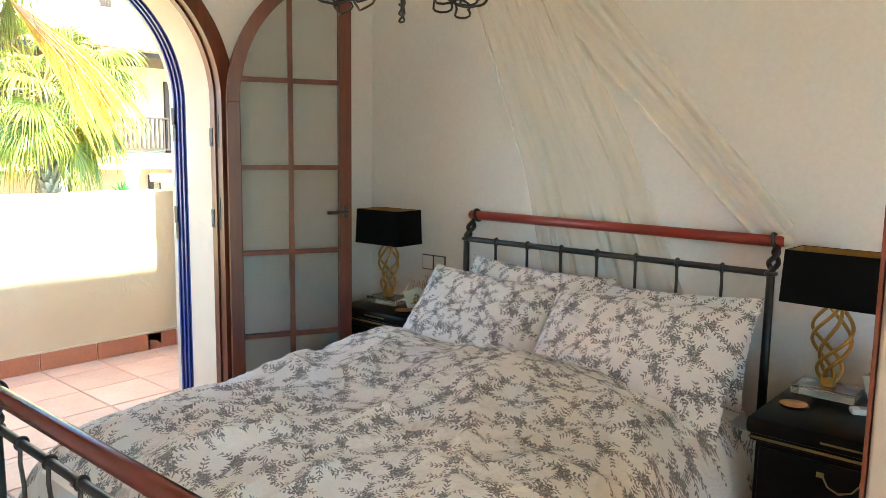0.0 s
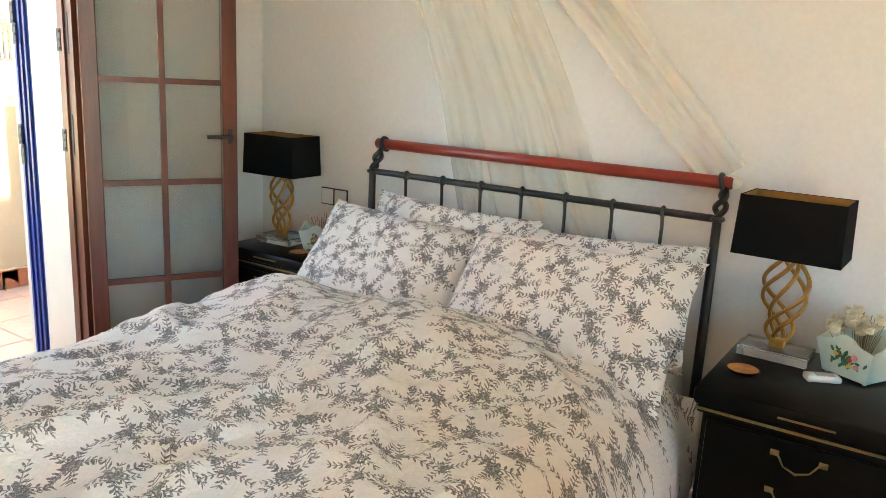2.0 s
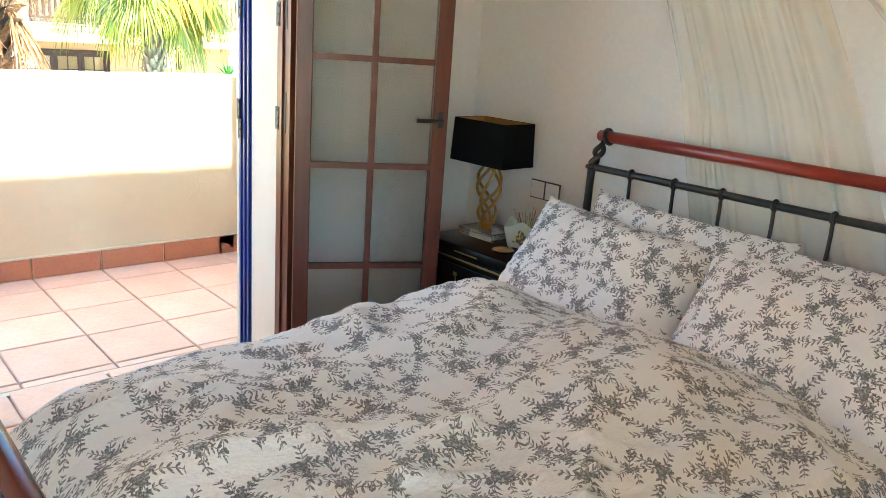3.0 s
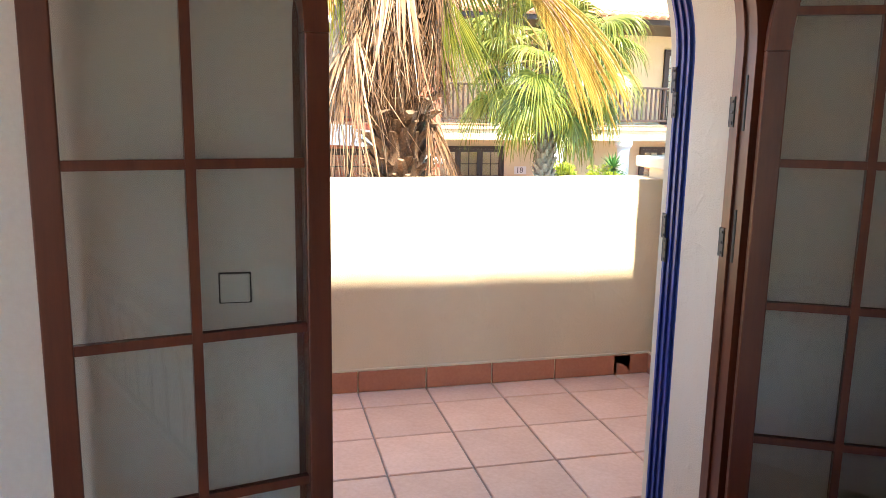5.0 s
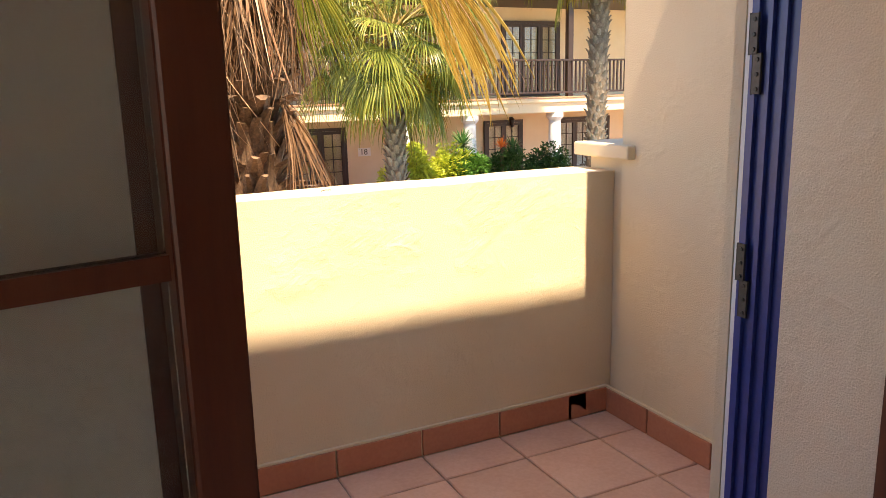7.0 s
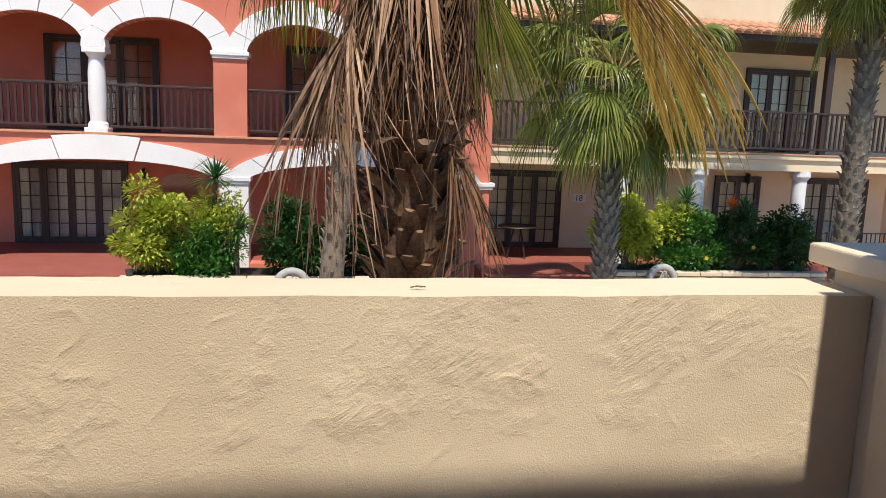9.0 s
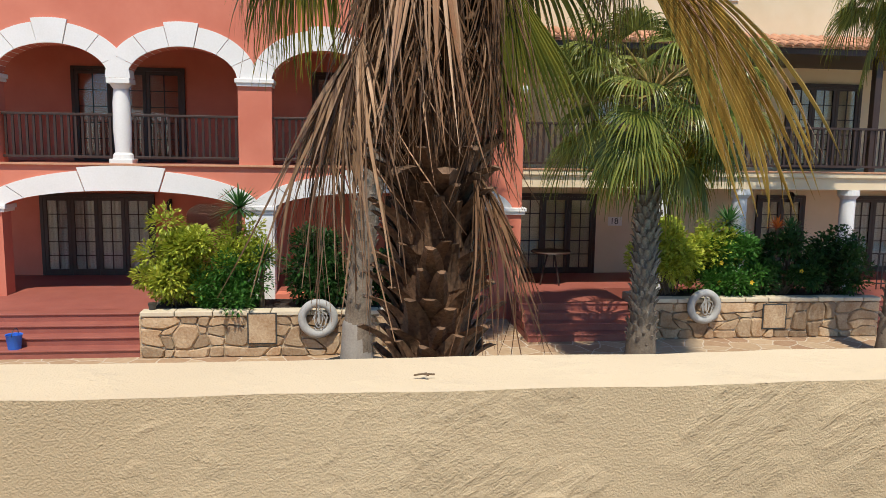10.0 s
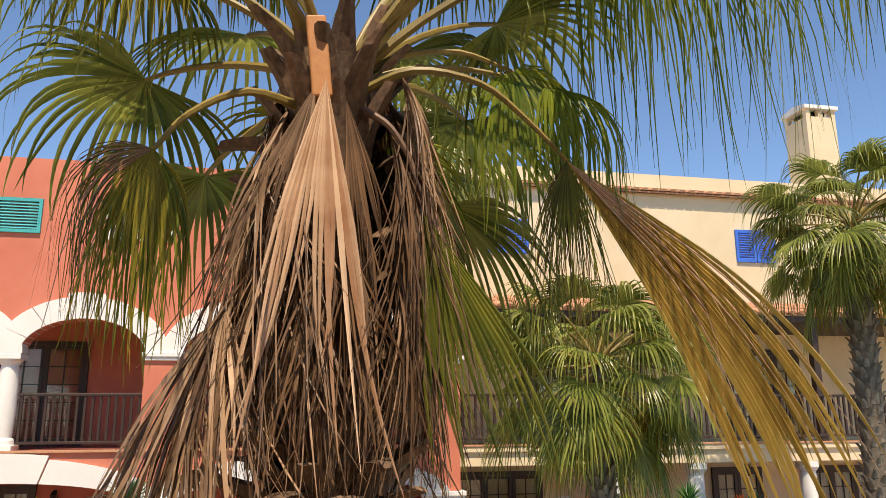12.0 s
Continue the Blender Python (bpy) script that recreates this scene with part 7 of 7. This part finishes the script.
special([(-8.42, 2.69, 2.83), (-8.38, 2.79, 2.75), (-8.36, 2.87, 2.6), (-8.34, 2.9, 2.42)], "olive folded frond on a brown hanging stalk", [
    ((0.05, 0.34, -0.94), (1, 0, 0.1), 1.05, -20, 18, 19, 0.5, 0.45, 0.45, M_OLIVE, 0.05),
    ((0.05, 0.1, -1), (1, 0, 0.1), 0.85, -16, 20, 14, 0.25, 0.8, 0.3, M_DEAD, 0.2)], 502, M_BROWNSTALK, 0.016)
special([(-8.5, 2.5, 2.84), (-8.4, 2.26, 2.86), (-8.38, 2.06, 2.75), (-8.36, 1.95, 2.6)], "yellowing frond with dry tips", [
    ((0.1, -0.5, -0.65), (1, 0, 0.3), 0.8, -15, 85, 38, 0.26, 1.7, 0.05, M_FRONDOLD, 0.05),
    ((0.1, -0.5, -0.65), (1, 0, 0.3), 0.85, -75, -10, 34, 0.2, 1.7, 0.05, M_DEAD, 0.2),
    ((-0.2, -0.4, -0.4), (1, 0, 0.4), 0.85, -60, 90, 44, 0.26, 1.6, 0.06, M_FROND, 0.05)], 503)
special([(-8.55, 2.66, 2.98), (-8.6, 2.9, 3.1), (-8.62, 3.2, 3.13), (-8.62, 3.52, 3.08)], "weeping green frond", [
    ((0.15, 0.9, -0.15), (0.45, 0.1, 0.85), 0.85, -112, 112, 52, 0.26, 1.6, 0.05, M_FROND, 0.02)], 504)
special([(-8.6, 2.66, 3.02), (-8.62, 2.85, 3.16), (-8.64, 3.12, 3.22), (-8.64, 3.36, 3.15)], "weeping green frond", [
    ((0.3, 0.6, -0.5), (0.8, 0.1, 0.6), 0.95, -100, 100, 48, 0.26, 1.5, 0.06, M_FROND, 0.02)], 505)
special([(-8.7, 2.64, 2.95), (-8.85, 2.72, 3.05), (-9.0, 2.8, 3.02), (-9.1, 2.88, 2.93)], "weeping green frond", [
    ((-0.2, 0.4, -0.8), (1, 0.3, 0.5), 0.72, -80, 80, 40, 0.4, 0.8, 0.3, M_FROND, 0.0)], 506)
special([(-8.52, 2.54, 3.05), (-8.3, 2.25, 3.4), (-8.05, 1.92, 3.52), (-7.9, 1.72, 3.46)], "green frond that weeps towards the terrace", [
    ((0.4, -0.85, -0.1), (0.3, 0.2, 1), 0.95, -115, 115, 64, 0.2, 1.8, 0.04, M_FROND, 0.03)], 507)
special([(-8.5, 2.5, 3.05), (-8.35, 2.32, 3.35), (-8.2, 2.1, 3.45), (-8.1, 1.9, 3.42)], "yellowing frond that weeps towards the terrace", [
    ((0.3, -0.9, -0.2), (0.4, 0.2, 1), 0.8, -100, 110, 48, 0.2, 1.8, 0.05, M_FRONDOLD, 0.05)], 508)
special([(-8.5, 2.7, 3.08), (-8.4, 3.05, 3.5), (-8.28, 3.4, 3.62), (-8.2, 3.75, 3.58)], "wide green frond that weeps over the terrace", [
    ((0.15, 0.97, 0.12), (0.2, -0.1, 1), 1.45, -110, 110, 84, 0.17, 1.5, 0.06, M_FROND, 0.02)], 509)
special([(-8.5, 2.68, 3.1), (-8.35, 2.95, 3.45), (-8.15, 3.2, 3.6), (-7.95, 3.42, 3.6)], "green frond that weeps over the terrace", [
    ((0.5, 0.8, 0.05), (-0.1, 0.2, 1), 1.0, -105, 105, 60, 0.2, 1.8, 0.05, M_FROND, 0.02)], 510)
special([(-8.48, 2.52, 3.1), (-8.2, 2.2, 3.42), (-7.95, 1.9, 3.46), (-7.75, 1.6, 3.36)], "green frond that hangs before the terrace", [
    ((0.3, -0.8, -0.5), (0.6, 0.3, 0.8), 0.8, -115, 115, 56, 0.2, 2.4, 0.0, M_FROND, 0.05)], 511)
special([(-8.48, 2.54, 3.1), (-8.25, 2.36, 3.42), (-8.05, 2.2, 3.48), (-7.9, 2.08, 3.42)], "yellowing frond that hangs before the terrace", [
    ((0.3, -0.7, -0.5), (0.6, 0.3, 0.8), 0.72, -115, 100, 44, 0.2, 2.4, 0.0, M_FRONDOLD, 0.05)], 512)
special([(-8.5, 2.66, 3.1), (-8.3, 3.2, 3.62), (-8.1, 3.8, 3.78), (-7.95, 4.2, 3.72)], "long green frond that weeps over the terrace", [
    ((0.1, 0.95, 0.1), (0.3, -0.1, 1), 1.1, -110, 110, 64, 0.2, 1.7, 0.04, M_FROND, 0.03)], 513)
crown = Vector((PXM, PYM, 2.98))
for k, az in enumerate((112, 138, 160, 182, 205, 228, 250, 88, 272, 100, 260, 110, 250, 125, 235, 150, 215)):
    lift = (50, 30, 50, 30, 50, 30, 50, 50, 50, 72, 72, 72, 72, 72, 72, 8, 8)[k]
    put_frond(big, lift, crown, az + rnd.uniform(-5, 5), rnd.uniform(1.15, 1.35), k % 7 == 3, k)

# ---- shrubs in the planters
M_LIME = leaf_material("lime_leaves", (0.20, 0.30, 0.02), (0.62, 0.64, 0.10), 0.3, 0.4, 0.1)
M_SHRUB = leaf_material("shrub_leaves", (0.02, 0.08, 0.012), (0.09, 0.24, 0.04), 0.25, 0.35, 0.1)
M_DARKLEAF = leaf_material("dark_leaves", (0.012, 0.045, 0.01), (0.05, 0.13, 0.03), 0.2, 0.4, 0.1)
M_YUCCA = leaf_material("yucca_leaves", (0.02, 0.08, 0.02), (0.09, 0.22, 0.06), 0.2, 0.35, 0.1)
M_TWIG = surface("brown_twig", (0.10, 0.065, 0.04), (0.2, 0.14, 0.09), 0.9, 8, 60, 0.3)
M_FLOWER = leaf_material("orange_flower", (0.6, 0.1, 0.02), (0.85, 0.25, 0.05), 0.3, 0.5, 0.1)
M_YFLOWER = leaf_material("yellow_flower", (0.8, 0.45, 0.02), (0.9, 0.6, 0.06), 0.3, 0.5, 0.1)


def shrub(x, y, z, rx, ry, rz, mat, count, size, seed, label, flowers=0):
    """Stems that branch from the soil, and a ragged crown of single leaves on clumps."""
    rnd = random.Random(seed)
    sh = thing("shrub", None, None, label, "shrub", group="shrubs in the planters")
    stems = Shape()
    clumps = []
    for k in range(26):
        a, r, h = rnd.uniform(0, 6.283), math.sqrt(rnd.random()), rnd.uniform(0.15, 1.0)
        prof = math.sin(math.pi * (0.12 + 0.8 * h)) ** 0.6
        c = Vector((x + rx * r * prof * math.cos(a), y + ry * r * prof * math.sin(a), z + 2 * rz * h * rnd.uniform(0.85, 1.08)))
        clumps.append((c, rnd.uniform(0.17, 0.32)))
        stems.tube([(x + rnd.uniform(-0.1, 0.1), y + rnd.uniform(-0.2, 0.2), z), tuple(Vector((x, y, z)).lerp(c, 0.6) + Vector((0, 0, 0.05))), tuple(c)], [0.014, 0.009, 0.005], 5)
    part("branchwork", stems, M_TWIG, sh, kind="stuff")
    lv = Shape()
    for k in range(int(count * 2.3)):
        c, rr = clumps[rnd.randrange(len(clumps))]
        d = Vector((rnd.gauss(0, 1), rnd.gauss(0, 1), rnd.gauss(0.15, 0.8))).normalized()
        p = c + d * rr * rnd.random() ** 0.4
        if p.z < z + 0.01:
            p.z = z + 0.02
        o = (d + Vector((rnd.uniform(-0.6, 0.6), rnd.uniform(-0.6, 0.6), rnd.uniform(-0.2, 0.5)))).normalized()
        w = o.orthogonal().normalized() if rnd.random() < 0.5 else o.cross(Vector((0, 0, 1))).normalized()
        s = size * rnd.uniform(0.6, 1.25)
        lv.quad(p, p + o * s * 0.5 + w * s * 0.24, p + o * s - Vector((0, 0, s * 0.18)), p + o * s * 0.5 - w * s * 0.24)
    part("leaves", lv, mat, sh, kind="stuff", fix=False)
    for k in range(flowers):
        c, rr = clumps[rnd.randrange(len(clumps))]
        p = c + Vector((rr * 0.9, rnd.uniform(-0.1, 0.1), rnd.uniform(0, 0.1)))
        fl = Shape()
        for q in range(5):
            a = q * 1.257
            d = Vector((0.25, math.cos(a), math.sin(a)))
            e = Vector((0, -math.sin(a), math.cos(a)))
            fl.quad(p, p + d * 0.03 + e * 0.02, p + d * 0.055, p + d * 0.03 - e * 0.02)
        part("flower", fl, M_YFLOWER, sh, fix=False)
    return sh


def yucca(x, y, z, h, r, seed, mat, label, n=90, upward=0.3):
    rnd = random.Random(seed)
    yu = thing("yucca", None, None, label, "plant", group="spiky plants in the planters")
    part("stem", Shape().tube([(x, y, z), (x + 0.03, y, z + h * 0.5), (x, y + 0.02, z + h)], [0.05, 0.04, 0.045], 8), M_TWIG, yu, smooth=True)
    lv = Shape()
    c = Vector((x, y + 0.02, z + h))
    for k in range(n):
        a, e = k * 2.39996, math.asin(max(-1, min(1, upward + (1 - upward) * (1 - 2 * k / n) * 0.95)))
        d = Vector((math.cos(a) * math.cos(e), math.sin(a) * math.cos(e), math.sin(e)))
        w = d.cross(Vector((0, 0, 1))).normalized() * 0.02
        ln = r * rnd.uniform(0.8, 1.1)
        sag = Vector((0, 0, -0.12 * ln))
        b = len(lv.v)
        lv.v += [tuple(c - w * 0.6), tuple(c + w * 0.6), tuple(c + d * ln * 0.55 + w + sag * 0.2), tuple(c + d * ln * 0.55 - w + sag * 0.2), tuple(c + d * ln + sag)]
        lv.f += [(b, b + 1, b + 2, b + 3), (b + 3, b + 2, b + 4)]
    part("leaves", lv, mat, yu, fix=False)
    return yu


ZP = -1.34
shrub(-18.25, -0.75, ZP, 0.45, 0.62, 0.72, M_LIME, 4600, 0.1, 31, "lime green variegated shrub in the stone planter")
shrub(-18.1, 0.1, ZP, 0.42, 0.55, 0.38, M_SHRUB, 2600, 0.09, 32, "glossy green shrub in the stone planter")
shrub(-18.3, 0.2, ZP + 0.5, 0.3, 0.45, 0.42, M_LIME, 1500, 0.1, 36, "lime green variegated shrub in the stone planter")
shrub(-18.3, 1.75, ZP, 0.42, 0.75, 0.58, M_DARKLEAF, 3200, 0.11, 33, "dark green shrub in the stone planter")
shrub(-18.3, 3.1, ZP, 0.4, 0.6, 0.45, M_DARKLEAF, 2000, 0.11, 34, "dark green shrub in the stone planter")
yucca(-18.1, 0.62, ZP, 0.85, 0.45, 41, M_YUCCA, "spiky green yucca on a thin stem in the planter")
yucca(-18.35, 0.2, ZP, 1.75, 0.55, 42, M_YUCCA, "tall spiky green yucca in the planter", 110)
shrub(-19.0, 8.45, ZP, 0.45, 0.6, 0.66, M_LIME, 4400, 0.1, 51, "lime green variegated shrub in the stone planter")
shrub(-18.9, 9.6, ZP, 0.45, 0.7, 0.55, M_SHRUB, 3400, 0.09, 52, "green hibiscus shrub with yellow flowers in the planter", 5)
shrub(-19.1, 9.5, ZP + 0.45, 0.35, 0.5, 0.42, M_LIME, 1600, 0.1, 54, "lime green variegated shrub in the stone planter")
shrub(-18.95, 10.9, ZP, 0.45, 0.75, 0.58, M_DARKLEAF, 3600, 0.09, 53, "dark green hibiscus shrub in the planter", 2)
shrub(-18.95, 12.0, ZP, 0.45, 0.6, 0.6, M_DARKLEAF, 3200, 0.09, 55, "clipped dark green bush in the planter")
yucca(-19.1, 9.75, ZP, 1.45, 0.5, 61, M_YUCCA, "spiky green yucca in the stone planter", 100)
yucca(-19.0, 10.75, ZP, 1.35, 0.32, 62, M_FLOWER, "orange spiked bromeliad in the stone planter", 40, 0.5)
yucca(-19.1, 11.1, ZP, 1.3, 0.4, 63, M_YUCCA, "spiky green yucca in the stone planter", 70)
fp = thing("flowerpot", None, None, "small dark flowerpot on the planter's corner", "flowerpot")
part("pot", Shape().lathe([(0.05, 0), (0.07, 0.1), (0.075, 0.12)], (-17.8, -1.18, -1.3), 16), M_DARKTRIM, fp)
tw = thing("dry_twig", Shape().tube([(-5.93, 2.285, 1.094), (-5.925, 2.3, 1.098), (-5.927, 2.325, 1.096)], 0.002, 5).tube([(-5.925, 2.3, 1.098), (-5.917, 2.312, 1.097)], 0.0015, 5).tube([(-5.926, 2.298, 1.098), (-5.936, 2.31, 1.096)], 0.0015, 5), M_TWIG, "small dry twig on the parapet", "twig")
